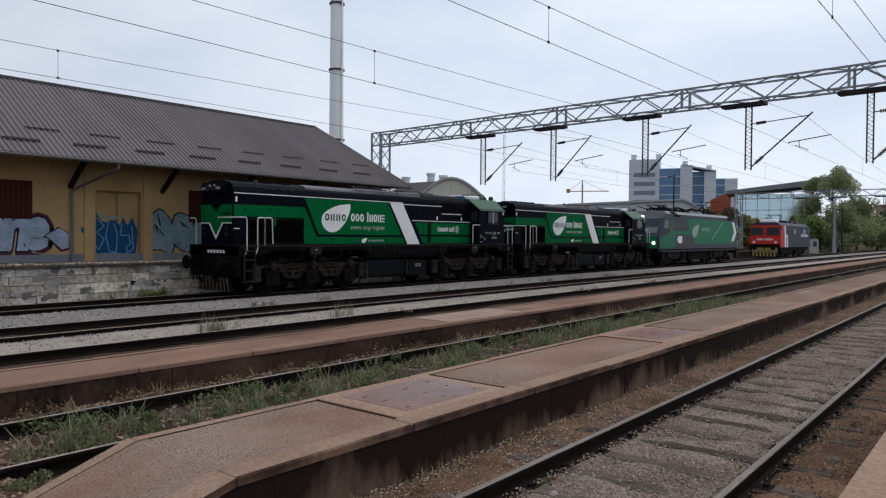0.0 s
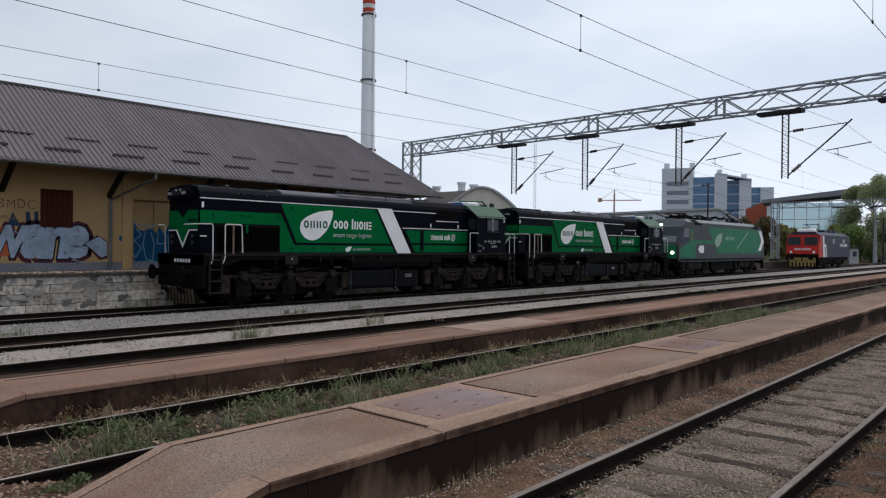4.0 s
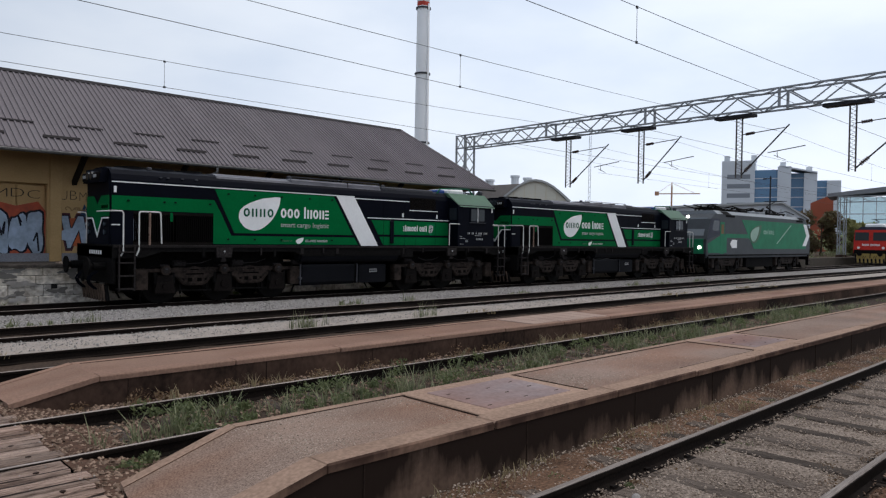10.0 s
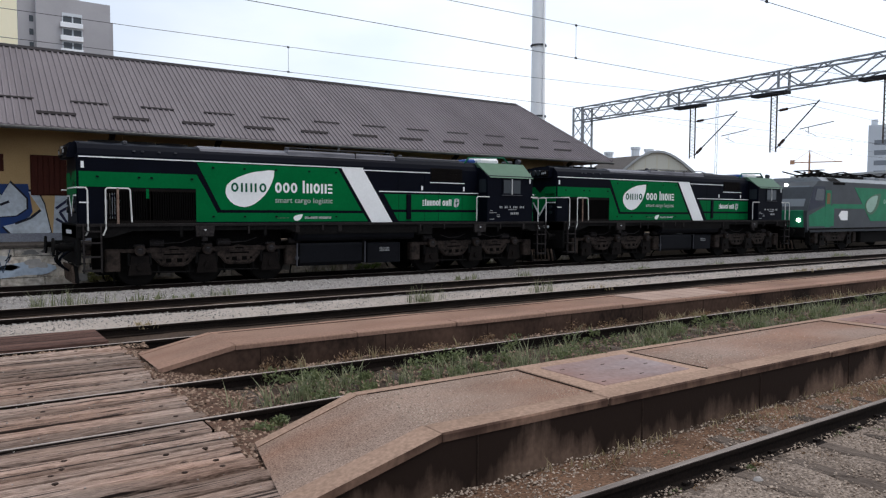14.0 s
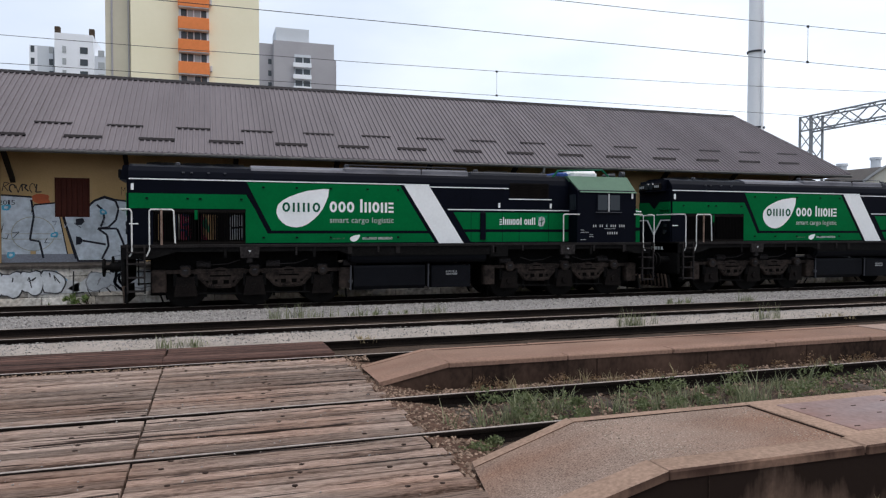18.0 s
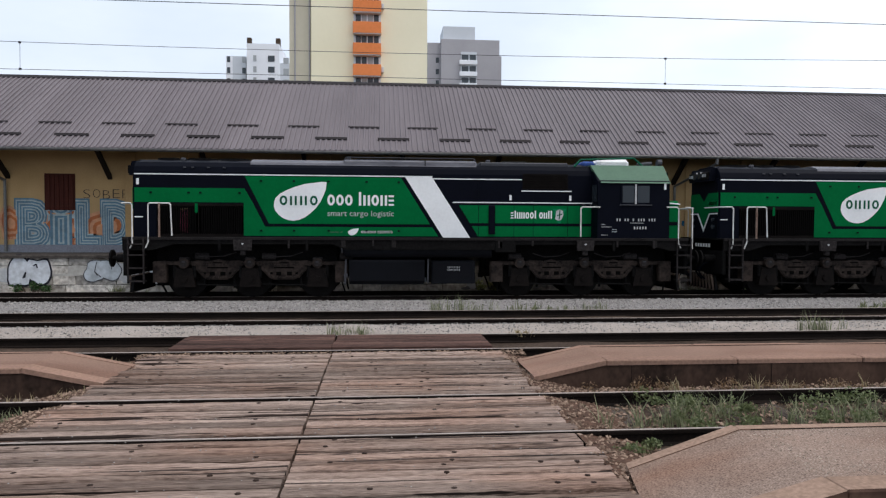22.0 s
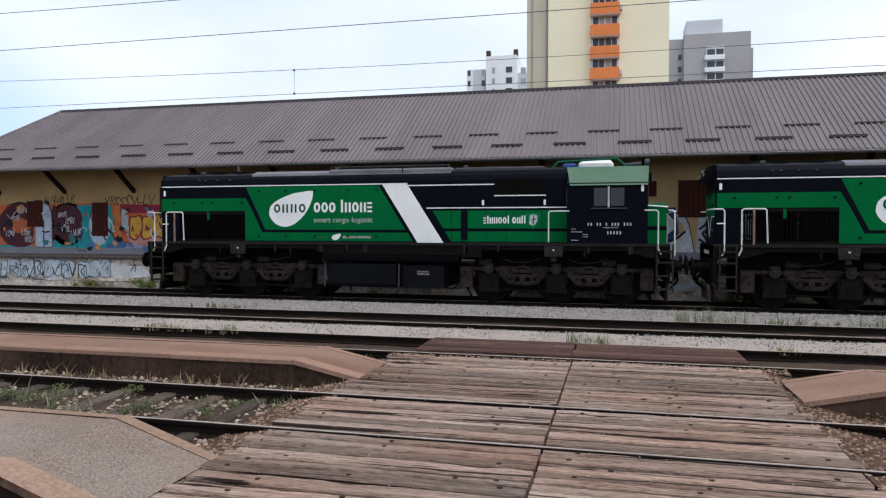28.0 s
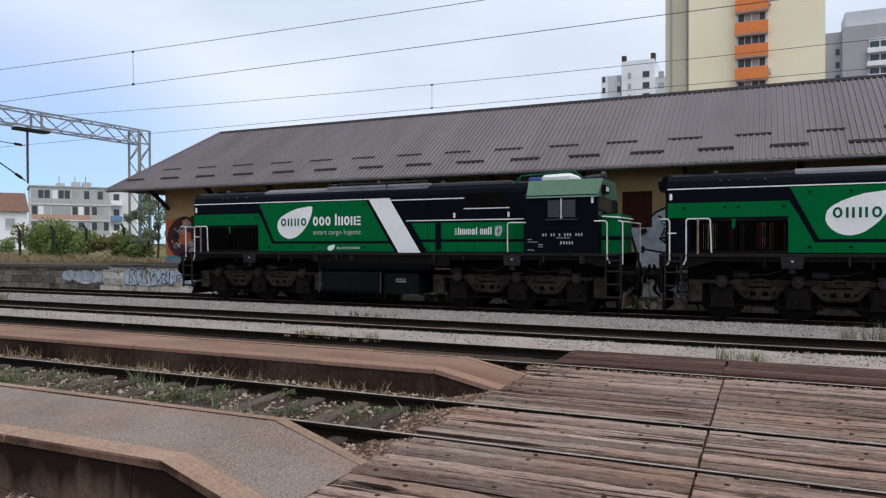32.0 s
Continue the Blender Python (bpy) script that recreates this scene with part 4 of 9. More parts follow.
def buffers(parent, u, sgn, z=1.05):
    """The buffer beam's fittings at one end; sgn: the way it faces along u."""
    for sg in (-1, 1):
        y = sg * 0.875
        bf = part("buffer", Shape().tube((u, y, z), (u + sgn * 0.30, y, z), 0.11, 12).tube((u + sgn * 0.30, y, z), (u + sgn * 0.42, y, z), 0.07, 10), M_FRAME, parent)
        part("buffer_head", Shape().tube((u + sgn * 0.41, y, z), (u + sgn * 0.45, y, z), 0.23, 18), M_FRAME, bf)
    part("coupling_hook", Shape().box(min(u, u + sgn * 0.25), max(u, u + sgn * 0.25), -0.04, 0.04, z - 0.10, z + 0.05).tube((u + sgn * .25, 0, z - .05), (u + sgn * .28, 0, z - .42), 0.035, 6), M_FRAME, parent)
    for y in (-0.55, -0.38, 0.38, 0.55):
        pts = [(u, y, z - 0.10)] + [(u + sgn * (0.06 + 0.20 * math.sin(math.pi * k / 6)), y + 0.02 * k, z - 0.12 - 0.5 * k / 6) for k in range(1, 7)]
        part("brake_hose", Shape().path(pts, 0.025, 6), M_NAVY, parent)
    part("rail_guard", Shape().prism([(-0.95, 0.15), (0.95, 0.15), (0.80, 0.55), (-0.80, 0.55)], "x", min(u - sgn * .1, u - sgn * .02), max(u - sgn * .1, u - sgn * .02)), M_FRAME, parent)
    for k in range(9):
        y = -0.84 + k * 0.21
        part("guard_bar", Shape().beam((u - sgn * 0.02, y, 0.13), (u + sgn * 0.03, y * 0.9, 0.58), 0.05), M_PLOUGH, parent)


HOOD = {"long_hood", "green_band", "green_panel", "black_band", "white_stripe", "white_line", "leaf_emblem", "emblem_bar", "brand_lettering", "lettering", "small_emblem", "fine_print", "operator_lettering",
        "operator_emblem", "crest_line", "panel_joint", "latch", "radiator_grille", "radiator_post", "slat", "bay_divider", "air_intake", "fire_box", "roof_hatch", "fan_cowl", "roof_latch",
        "fan_housing", "housing_joint", "housing_rail", "fan_ring", "roof_walk", "exhaust", "roof_lug", "end_panel", "end_green", "end_chevron", "end_line", "headlight_box", "number_plate", "number_bar", "headlight",
        "marker_light", "class_light", "white_marker"}


def stretch(loco, k, wheels, kz=1.0):
    """Brings a drawn locomotive to its true length, and the hood's parts to their height about z = 1.95; wheels keep their shape."""
    for ob in loco.children_recursive:
        base = ob.name.split(".")[0]
        lo = ob.matrix_basis.copy()
        lo.translation.x *= k
        if base != "wheelset":
            for v in ob.data.vertices:
                v.co.x *= k
                if base in HOOD and base not in ("lettering",) and not (base == "fine_print" and lo.translation.z > 0):
                    v.co.z = 1.95 + (v.co.z - 1.95) * kz
        if base in HOOD and lo.translation.z > 0:
            lo.translation.z = 1.95 + (lo.translation.z - 1.95) * kz
        ob.matrix_basis = lo
    ROLLING[-wheels:] = [(ws, u * k, r) for ws, u, r in ROLLING[-wheels:]]


def diesel(origin_x):
    """A hood-type diesel locomotive: u runs from its leading hood end (0) to the cab end (about 14.4)."""
    L = thing("diesel_locomotive", "green and black hood diesel locomotive with a white stripe", "locomotive", pose(origin_x, 20.25, 0), "coupled locomotives")
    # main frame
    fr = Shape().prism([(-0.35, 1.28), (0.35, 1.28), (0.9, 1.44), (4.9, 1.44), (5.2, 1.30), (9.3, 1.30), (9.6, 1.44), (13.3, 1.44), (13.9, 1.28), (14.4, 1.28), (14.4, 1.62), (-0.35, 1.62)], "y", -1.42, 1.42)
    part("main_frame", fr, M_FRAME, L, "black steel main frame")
    # black filler blocks added over the bogies to keep light out
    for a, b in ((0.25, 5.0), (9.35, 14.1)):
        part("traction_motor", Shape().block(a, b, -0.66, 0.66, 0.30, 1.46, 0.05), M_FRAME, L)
    for u in (-0.35, 14.30):
        part("buffer_beam", Shape().block(u, u + 0.10, -1.38, 1.38, 0.62, 1.60, 0.02), M_FRAME, L)
    buffers(L, -0.35, -1)
    buffers(L, 14.40, 1)
    # long hood with rounded shoulders
    W = 0.90
    prof = [(-W, 1.62), (W, 1.62), (W, 3.32), (W - 0.05, 3.46), (W - 0.18, 3.58), (0.4, 3.66), (-0.4, 3.66), (-W + 0.18, 3.58), (-W + 0.05, 3.46), (-W, 3.32)]
    hood = Shape().prism(prof, "x", 2.54, 11.88).prism(prof, "x", -0.22, 0.34)
    hood.prism([(-W, 2.50), (W, 2.50)] + prof[2:], "x", 0.34, 2.54)
    part("long_hood", hood, M_NAVY, L, "black painted hood")
    for u in (1.36, 2.05):
        part("radiator_post", Shape().box(u, u + 0.09, -0.8, 0.8, 1.62, 2.50), M_GRILLE, L)
    # paint scheme of the side towards the yard
    G = lambda o, nm="green_panel": part(nm, decal(o), M_GREEN, L)
    G([(-0.21, 2.53), (2.78, 2.53), (2.57, 2.90), (-0.21, 2.90)], "green_band")
    G([(2.58, 3.22), (6.66, 3.22), (7.44, 1.98), (3.20, 1.98)])
    G([(2.55, 1.66), (2.55, 2.53), (2.78, 2.53), (3.10, 1.90), (7.50, 1.90), (7.66, 1.66)])
    G([(8.22, 2.50), (8.74, 1.66), (11.86, 1.66), (11.86, 2.50)])
    part("black_band", decal([(8.50, 2.02), (8.56, 1.94), (11.86, 1.94), (11.86, 2.02)], 0.009), M_NAVY, L)
    part("white_stripe", decal([(6.77, 3.24), (7.49, 3.24), (8.54, 1.60), (7.81, 1.60)], 0.010), M_WHITE, L, "broad slanting white stripe")
    for a, b, z in ((-0.21, 0.0, 2.145), (-0.21, 7.5, 3.255), (7.52, 9.92, 3.20), (9.92, 11.30, 2.895), (8.05, 11.88, 2.575)):
        part("white_line", decal([(a, z - 0.014), (b, z - 0.014), (b, z + 0.014), (a, z + 0.014)], 0.012), M_WHITE, L)
    # emblem and lettering
    lf = part("leaf_emblem", decal(leaf(3.32, 4.70, 2.06, 3.10), 0.010), M_WHITE, L, "white leaf-shaped emblem")
    for k, kind in enumerate("oiio"):
        part("emblem_bar", signs(kind, 3.46 + k * 0.262, 2.47, 0.25, 0.235, -0.008), M_DARKGREEN, lf)
    tagged(part("brand_lettering", signs("ooo liois", 4.70, 2.47, 0.285, 1.80), M_WHITE, L, "white brand lettering"), kind="stuff")
    tagged(word("smart cargo logistic", 0.225, 4.71, 2.19, M_OFFWHITE, L), kind="stuff")
    part("small_emblem", decal(leaf(5.26, 5.54, 1.68, 1.87), 0.010), M_WHITE, L)
    tagged(word("member of", 0.075, 4.78, 1.745, M_PALEGREEN, L, "fine_print"), kind="stuff")
    tagged(part("fine_print", signs("oiiooio iooioio", 5.60, 1.735, 0.07, 0.84), M_OFFWHITE, L), kind="stuff")
    tagged(part("operator_lettering", signs("sliiool oill", 9.62, 2.15, 0.17, 1.16), M_WHITE, L), kind="stuff")
    part("operator_emblem", decal([(10.86, 2.14), (10.93, 2.10), (11.02, 2.12), (11.08, 2.24), (11.07, 2.36), (10.97, 2.40), (10.88, 2.36)], 0.010), M_OFFWHITE, L, "white crest of the operator")
    part("crest_line", decal([(10.90, 2.22), (11.05, 2.26), (11.05, 2.29), (10.90, 2.25)], 0.013), M_DARKGREEN, L)
    part("crest_line", decal([(10.95, 2.13), (10.98, 2.13), (11.00, 2.38), (10.97, 2.38)], 0.013), M_DARKGREEN, L)
    part("operator_emblem", decal([(10.78, 2.42), (11.16, 2.42), (10.97, 1.94)], 0.008), M_MIDGREEN, L)
    # hood doors, latches and panel joints
    for u in (8.75, 9.72, 10.25, 11.2):
        part("panel_joint", decal([(u - .006, 1.66), (u + .006, 1.66), (u + .006, 3.22), (u - .006, 3.22)], 0.0075), M_NAVY, L)
    for u in (0.2, 1.15, 1.45, 2.45, 3.0, 3.85, 4.75, 5.75, 6.6, 5.2):
        for z in ((2.78,) if u < 2.6 else (3.10, 1.80) if u != 5.2 else (1.94,)):
            part("latch", Shape().block(u - 0.03, u + 0.03, SIDE - 0.03, SIDE, z - 0.02, z + 0.02, 0.006), M_NAVY, L)
    # radiator and dynamic brake grilles
    for sd in (1, -1):
        y0, y1 = sorted((sd * (SIDE - 0.012), sd * (SIDE + 0.02)))
        g = part("radiator_grille", Shape().box(0.34, 2.54, y0, y1, 2.42, 2.50).box(0.34, 2.54, y0, y1, 1.62, 1.72).box(1.36, 1.45, y0, y1, 1.72, 2.42), M_GRILLE, L, "dusty see-through radiator grille")
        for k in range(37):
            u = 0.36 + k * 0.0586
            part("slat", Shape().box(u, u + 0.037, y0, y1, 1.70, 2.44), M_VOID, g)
        part("bay_divider", Shape().box(1.31, 1.38, y0 - 0.004, y1, 2.26, 2.50), M_GREEN, g)
    g = part("air_intake", Shape().box(9.95, 11.2, SIDE - 0.01, SIDE + 0.02, 2.94, 3.36), M_GRILLE, L)
    for k in range(9):
        part("slat", Shape().box(9.98, 11.17, SIDE - 0.03, SIDE - 0.008, 2.96 + k * 0.044, 2.98 + k * 0.044), M_GRILLE, g)
    part("fire_box", Shape().block(9.02, 9.20, SIDE - 0.05, SIDE, 1.72, 2.50, 0.02), M_NAVY, L)
    # roof: cooling hatch, fan housing, exhaust, rails
    part("roof_hatch", Shape().prism([(-0.83, 3.40), (0.83, 3.40), (0.74, 3.60), (0.46, 3.69), (-0.46, 3.69), (-0.74, 3.60)], "x", 2.70, 8.70), M_HATCH, L, "grey roof hatch with the sky's sheen in its colour")
    for u in (0.3, 1.1, 1.9):
        part("fan_cowl", Shape().tube((u + 0.25, 0, 3.64), (u + 0.25, 0, 3.72), 0.42, 18), M_FRAME, L)
    for u in (1.02, 1.22, 1.62, 2.02):
        part("roof_latch", Shape().block(u, u + 0.06, SIDE - 0.012, SIDE + 0.05, 3.42, 3.45, 0.006), M_ROOFGREY, L)
    fanbox = part("fan_housing", Shape().block(5.12, 8.72, -0.76, 0.76, 3.52, 3.70, 0.05), M_HATCH, L, "grey fan housing with the sky's sheen in its colour")
    part("housing_joint", Shape().box(7.30, 7.325, -0.765, -0.6, 3.53, 3.705), M_FRAME, fanbox)
    part("housing_rail", Shape().path([(5.16, -0.72, 3.69), (5.2, -0.72, 3.76), (8.64, -0.72, 3.76), (8.68, -0.72, 3.69)], 0.014, 6), M_ROOFGREY, fanbox)
    for u in (5.8, 6.9, 8.0):
        part("fan_ring", Shape().tube((u, 0, 3.68), (u, 0, 3.76), 0.46, 20), M_FRAME, fanbox)
    part("roof_walk", Shape().block(8.80, 11.25, -0.70, 0.70, 3.58, 3.68, 0.03), M_ROOFGREY, L)
    part("exhaust", Shape().block(9.5, 10.2, -0.22, 0.22, 3.66, 3.76, 0.04), M_FRAME, L)
    for u, h in ((0.85, 3.72), (5.2, 3.80), (9.0, 3.76)):
        part("roof_lug", Shape().block(u, u + 0.12, -0.5, -0.38, 3.55, h, 0.02), M_ROOFGREY, L)
    # leading end: number boxes, headlights, V of paint
    nose = part("end_panel", Shape().block(-0.26, -0.20, -0.87, 0.87, 1.62, 3.30, 0.01), M_NAVY, L)
    part("end_green", Shape().prism([(-0.87, 2.36), (-0.34, 2.36), (0, 1.93), (0.34, 2.36), (0.87, 2.36), (0.87, 2.90), (0.30, 2.90), (0, 2.66), (-0.30, 2.90), (-0.87, 2.90)], "x", -0.270, -0.258), M_GREEN, nose)
    part("end_chevron", Shape().prism([(-0.40, 2.30), (-0.36, 2.34), (0, 1.90), (0.36, 2.34), (0.40, 2.30), (0, 1.80)], "x", -0.278, -0.268), M_WHITE, nose)
    for y0, y1 in ((-0.87, -0.38), (0.38, 0.87)):
        part("end_line", Shape().box(-0.278, -0.268, y0, y1, 2.30, 2.335), M_WHITE, nose)
    lt = signs("sliiool oill", 0, 0, 0.09, 0.50)
    tagged(part("operator_lettering", Shape().add([(-0.274, -x - 0.30, z + 2.56) for x, y, z in lt.v], lt.f), M_WHITE, nose), kind="stuff")
    hl = part("headlight_box", Shape().prism([(-0.44, 3.24), (-0.14, 3.24), (-0.14, 3.62), (-0.36, 3.60)], "y", -0.64, 0.64), M_NAVY, L)
    for y in (-0.42, 0.42):
        part("number_plate", Shape().block(-0.475, -0.40, y - 0.18, y + 0.18, 3.29, 3.50, 0.02), M_GRILLE, hl)
        for k in range(3):
            part("number_bar", Shape().box(-0.482, -0.472, y - 0.12 + k * 0.09, y - 0.07 + k * 0.09, 3.36, 3.44), M_OFFWHITE, hl)
    for y in (-0.13, 0.13):
        part("headlight", Shape().tube((-0.49, y, 3.42), (-0.38, y, 3.42), 0.11, 16), M_GLASS, hl)
    for y in (-0.62, 0.62):
        part("marker_light", Shape().tube((-0.31, y, 1.95), (-0.26, y, 1.95), 0.07, 12), M_GLASS, nose)
        part("class_light", Shape().tube((-0.31, y, 2.15), (-0.26, y, 2.15), 0.06, 12), M_GLASS, nose)
    for k in range(6):
        part("end_number_bar", Shape().box(-0.365, -0.355, -0.62 + k * 0.17, -0.52 + k * 0.17, 1.36, 1.46), M_WHITE, L)
    part("white_marker", Shape().box(-0.16, -0.095, SIDE - 0.012, SIDE, 2.98, 3.14), M_WHITE, L)
    for u in (9.62, 11.27):
        part("white_marker", Shape().box(u - .03, u + .03, SIDE - 0.012, SIDE, 2.64, 2.78), M_WHITE, L)
    # handrails, painted white
    R = lambda pts: part("handrail", Shape().path(pts, 0.019, 6), M_RAILWHITE, L, "white handrail")
    for y in (-1.44, 1.44):
        R([(-0.34, y * .97, 2.50), (-0.14, y, 2.50), (-0.10, y, 2.44), (-0.10, y, 1.44), (-0.16, y, 1.34)])
        R([(0.22, y, 1.34), (0.29, y, 1.50), (0.29, y, 2.46), (0.33, y, 2.50), (0.80, y, 2.50), (0.84, y, 2.46), (0.87, y, 1.66)])
        part("stanchion", Shape().tube((0.56, y, 1.62), (0.56, y, 2.50), 0.028, 6), M_RUSTRAIL, L, "rusty handrail post")
        R([(11.42, y, 1.66), (11.42, y, 2.43), (11.46, y, 2.47), (11.94, y, 2.47)])
        R([(13.78, y, 2.48), (14.06, y, 2.48), (14.11, y, 2.43), (14.11, y, 1.50), (14.18, y, 1.36)])
        R([(14.50, y * .99, 1.34), (14.50, y * .99, 2.44), (14.44, y * .97, 2.48), (14.36, y * .9, 2.48)])
        for a in (-0.22, 14.06):
            st = part("step_frame", Shape().box(a, a + 0.035, y - 0.04, y + 0.02, 0.42, 1.62).box(a + 0.38, a + 0.415, y - 0.04, y + 0.02, 0.42, 1.62), M_STEP, L)
            for z in (0.46, 0.80, 1.14, 1.42):
                part("step", Shape().box(a, a + 0.41, min(y - 0.05, y * 0.86), max(y - 0.05, y * 0.86), z, z + 0.035), M_STEP, st)
    R([(-0.36, -1.40, 2.50), (-0.38, -0.3, 2.50)])
    R([(14.52, -1.40, 2.46), (14.52, 1.40, 2.46)])
    # cab
    cab = part("cab", Shape().prism([(-1.42, 1.62), (1.42, 1.62), (1.42, 3.18), (0.78, 3.60), (-0.78, 3.60), (-1.42, 3.18)], "x", 11.88, 13.86), M_NAVY, L, "black driver's cab")
    part("cab_roof", Shape().add([(u, y, z) for u, k in ((11.96, 0), (13.86, 0), (13.90, 1), (11.84, 1)) for y, z in (((-1.47, 3.13), (1.47, 3.13)) if k == 0 else ((-0.84, 3.66), (0.84, 3.66)))], [(0, 2, 4, 6), (1, 7, 5, 3), (6, 4, 5, 7), (0, 6, 7, 1), (2, 3, 5, 4), (0, 1, 3, 2)]), M_PALEGREEN, cab, "pale green cab roof")
    for y in (-1, 1):
        wn_ = part("cab_window", Shape().box(12.50, 13.34, min(y * 1.424, y * 1.44), max(y * 1.424, y * 1.44), 2.55, 3.10), M_NAVY, cab)
        part("pane", Shape().box(12.55, 12.87, min(y * 1.435, y * 1.447), max(y * 1.435, y * 1.447), 2.60, 3.06), M_GLASS, wn_)
        part("pane", Shape().box(12.96, 13.29, min(y * 1.435, y * 1.447), max(y * 1.435, y * 1.447), 2.60, 3.06), M_GLASS, wn_)
        part("window_post", Shape().box(12.89, 12.935, min(y * 1.435, y * 1.46), max(y * 1.435, y * 1.46), 2.56, 3.10), M_OFFWHITE, wn_)
        part("window_sill", Shape().box(12.48, 13.36, min(y * 1.42, y * 1.46), max(y * 1.42, y * 1.46), 2.525, 2.55), M_ROOFGREY, wn_)
        for u in (11.862, 13.862):
            part("end_window", Shape().box(u, u + 0.014, min(y * 0.97, y * 1.34), max(y * 0.97, y * 1.34), 2.62, 3.08), M_GLASS, cab)
    part("white_marker", Shape().box(13.70, 13.76, -1.432, -1.42, 2.94, 3.12), M_WHITE, cab)
    for k, (a, n_, z, h) in enumerate(((12.40, 15, 2.09, 0.082), (12.78, 16, 2.03, 0.026), (12.88, 5, 1.87, 0.085), (11.99, 5, 1.99, 0.026), (11.99, 12, 1.92, 0.026), (12.28, 6, 1.85, 0.026), (12.28, 6, 1.79, 0.026), (11.99, 8, 1.70, 0.026))):
        bars = Shape()
        for i in range(n_):
            if k == 0 and i in (2, 5, 7, 11):
                continue
            w_ = h * 0.72
            bars.box(a + i * w_ * 1.25, a + i * w_ * 1.25 + w_ * 0.55, -1.428, -1.42, z, z + h * 0.9)
        tagged(part("number_strip", bars, M_OFFWHITE, cab, "white registration marking"), kind="stuff")
    part("air_conditioner", Shape().block(12.12, 13.02, -0.62, 0.62, 3.62, 3.86, 0.09), M_WHITE, cab, "white roof air conditioner")
    part("folded_tarp", Shape().block(11.70, 12.08, -0.5, 0.5, 3.62, 3.80, 0.06), M_BLUE, cab)
    part("roof_rail", Shape().path([(11.42, -0.72, 3.62), (11.6, -0.72, 3.82), (13.1, -0.72, 3.88), (13.35, -0.72, 3.66)], 0.03, 6), M_DARKGREEN, cab)
    hn = part("horn", Shape().tube((13.3, -0.4, 3.74), (13.72, -0.4, 3.74), 0.03, 8, 0.075), M_ROOFGREY, cab)
    part("horn_bracket", Shape().box(13.4, 13.5, -0.45, -0.35, 3.58, 3.74), M_ROOFGREY, hn)
    part("spotlight", Shape().tube((13.80, -0.62, 3.76), (13.92, -0.62, 3.76), 0.10, 12).box(13.78, 13.84, -0.66, -0.58, 3.60, 3.72), M_ROOFGREY, cab)
    end = part("cab_end_glass", Shape().box(13.862, 13.872, -1.1, 1.1, 2.75, 3.14), M_GLASS, cab)
    part("number_plate", Shape().block(13.86, 13.98, -1.0, -0.45, 3.22, 3.44, 0.02), M_GRILLE, cab)
    for k in range(3):
        part("number_bar", Shape().box(13.982, 13.988, -0.9 + k * 0.125, -0.82 + k * 0.125, 3.27, 3.39), M_WHITE, cab)
    # short hood behind the cab
    sh = part("short_hood", Shape().prism([(-0.90, 1.62), (0.90, 1.62), (0.90, 2.58), (0.80, 2.68), (-0.80, 2.68), (-0.90, 2.58)], "x", 13.86, 14.34), M_GREEN, L, "green short hood")
    part("black_band", Shape().box(13.87, 14.345, -0.908, 0.908, 1.98, 2.08), M_NAVY, sh)
    part("hood_trim", Shape().path([(13.88, -0.92, 2.62), (14.36, -0.92, 2.58), (14.37, 0.92, 2.58)], 0.02, 6), M_WHITE, sh)
    # tanks and boxes between the bogies
    for y in (-1.16, 1.16):
        part("air_reservoir", Shape().tube((5.20, y, 1.28), (9.05, y, 1.28), 0.20, 20).tube((5.14, y, 1.28), (5.20, y, 1.28), 0.14, 20), M_TANK, L, "black air reservoir", smooth=False)
    part("fuel_tank", Shape().prism([(-1.22, 1.02), (1.22, 1.02), (1.24, 0.96), (1.24, 0.46), (1.16, 0.36), (-1.16, 0.36), (-1.24, 0.46), (-1.24, 0.96)], "x", 5.30, 7.28), M_TANK, L, "sooty black fuel tank")
    part("battery_box", Shape().block(7.46, 8.62, -1.24, 1.24, 0.38, 1.00, 0.03), M_TANK, L)
    for y in (-0.9, 0.9):
        part("battery_bracket", Shape().box(7.36, 7.46, y - 0.2, y + 0.2, 0.40, 1.30), M_FRAME, L)
    for z, n_ in ((0.80, 4), (0.73, 5)):
        tagged(part("tank_label", signs("i" * n_, 7.88, z, 0.05, 0.34, -(1.248 + SIDE)), M_OFFWHITE, L), kind="stuff")
    part("filler_cap", Shape().tube((5.22, -1.20, 0.60), (5.22, -1.27, 0.60), 0.055, 10), M_ROOFGREY, L)
    part("tank_step", Shape().path([(5.22, -1.26, 1.04), (5.20, -1.28, 0.36)], 0.024, 6), M_ROOFGREY, L, "dirty gauge glass")
    part("ladder_bar", Shape().tube((7.36, -1.27, 0.40), (7.37, -1.27, 1.04), 0.022, 6), M_ROOFGREY, L)
    for u in (1.9, 3.6, 10.7, 12.4):
        part("cable", Shape().path([(u - 0.5, -1.10, 1.20), (u - 0.2, -1.13, 1.10), (u + 0.2, -1.13, 1.12), (u + 0.5, -1.10, 1.22)], 0.016, 5), M_STEP, L)
    for u in (1.35, 3.05, 5.05, 9.55, 12.75):
        part("brake_cylinder", Shape().tube((u, -1.02, 1.10), (u + 0.34, -1.02, 1.10), 0.09, 10), M_STEP, L)
    for u in (9.4,):
        part("jacking_pad", Shape().block(u - 0.28, u + 0.28, -1.45, -1.30, 1.24, 1.56, 0.03), M_FRAME, L)
    for u in (2.0, 4.2, 12.3):
        part("frame_rib", Shape().block(u, u + 0.07, -1.44, -1.40, 1.28, 1.56, 0.01), M_FRAME, L)
    part("walkway_edge", Shape().block(-0.35, 14.4, -1.455, -1.415, 1.555, 1.625, 0.01), M_DUCT, L, "dusty grey walkway edge")
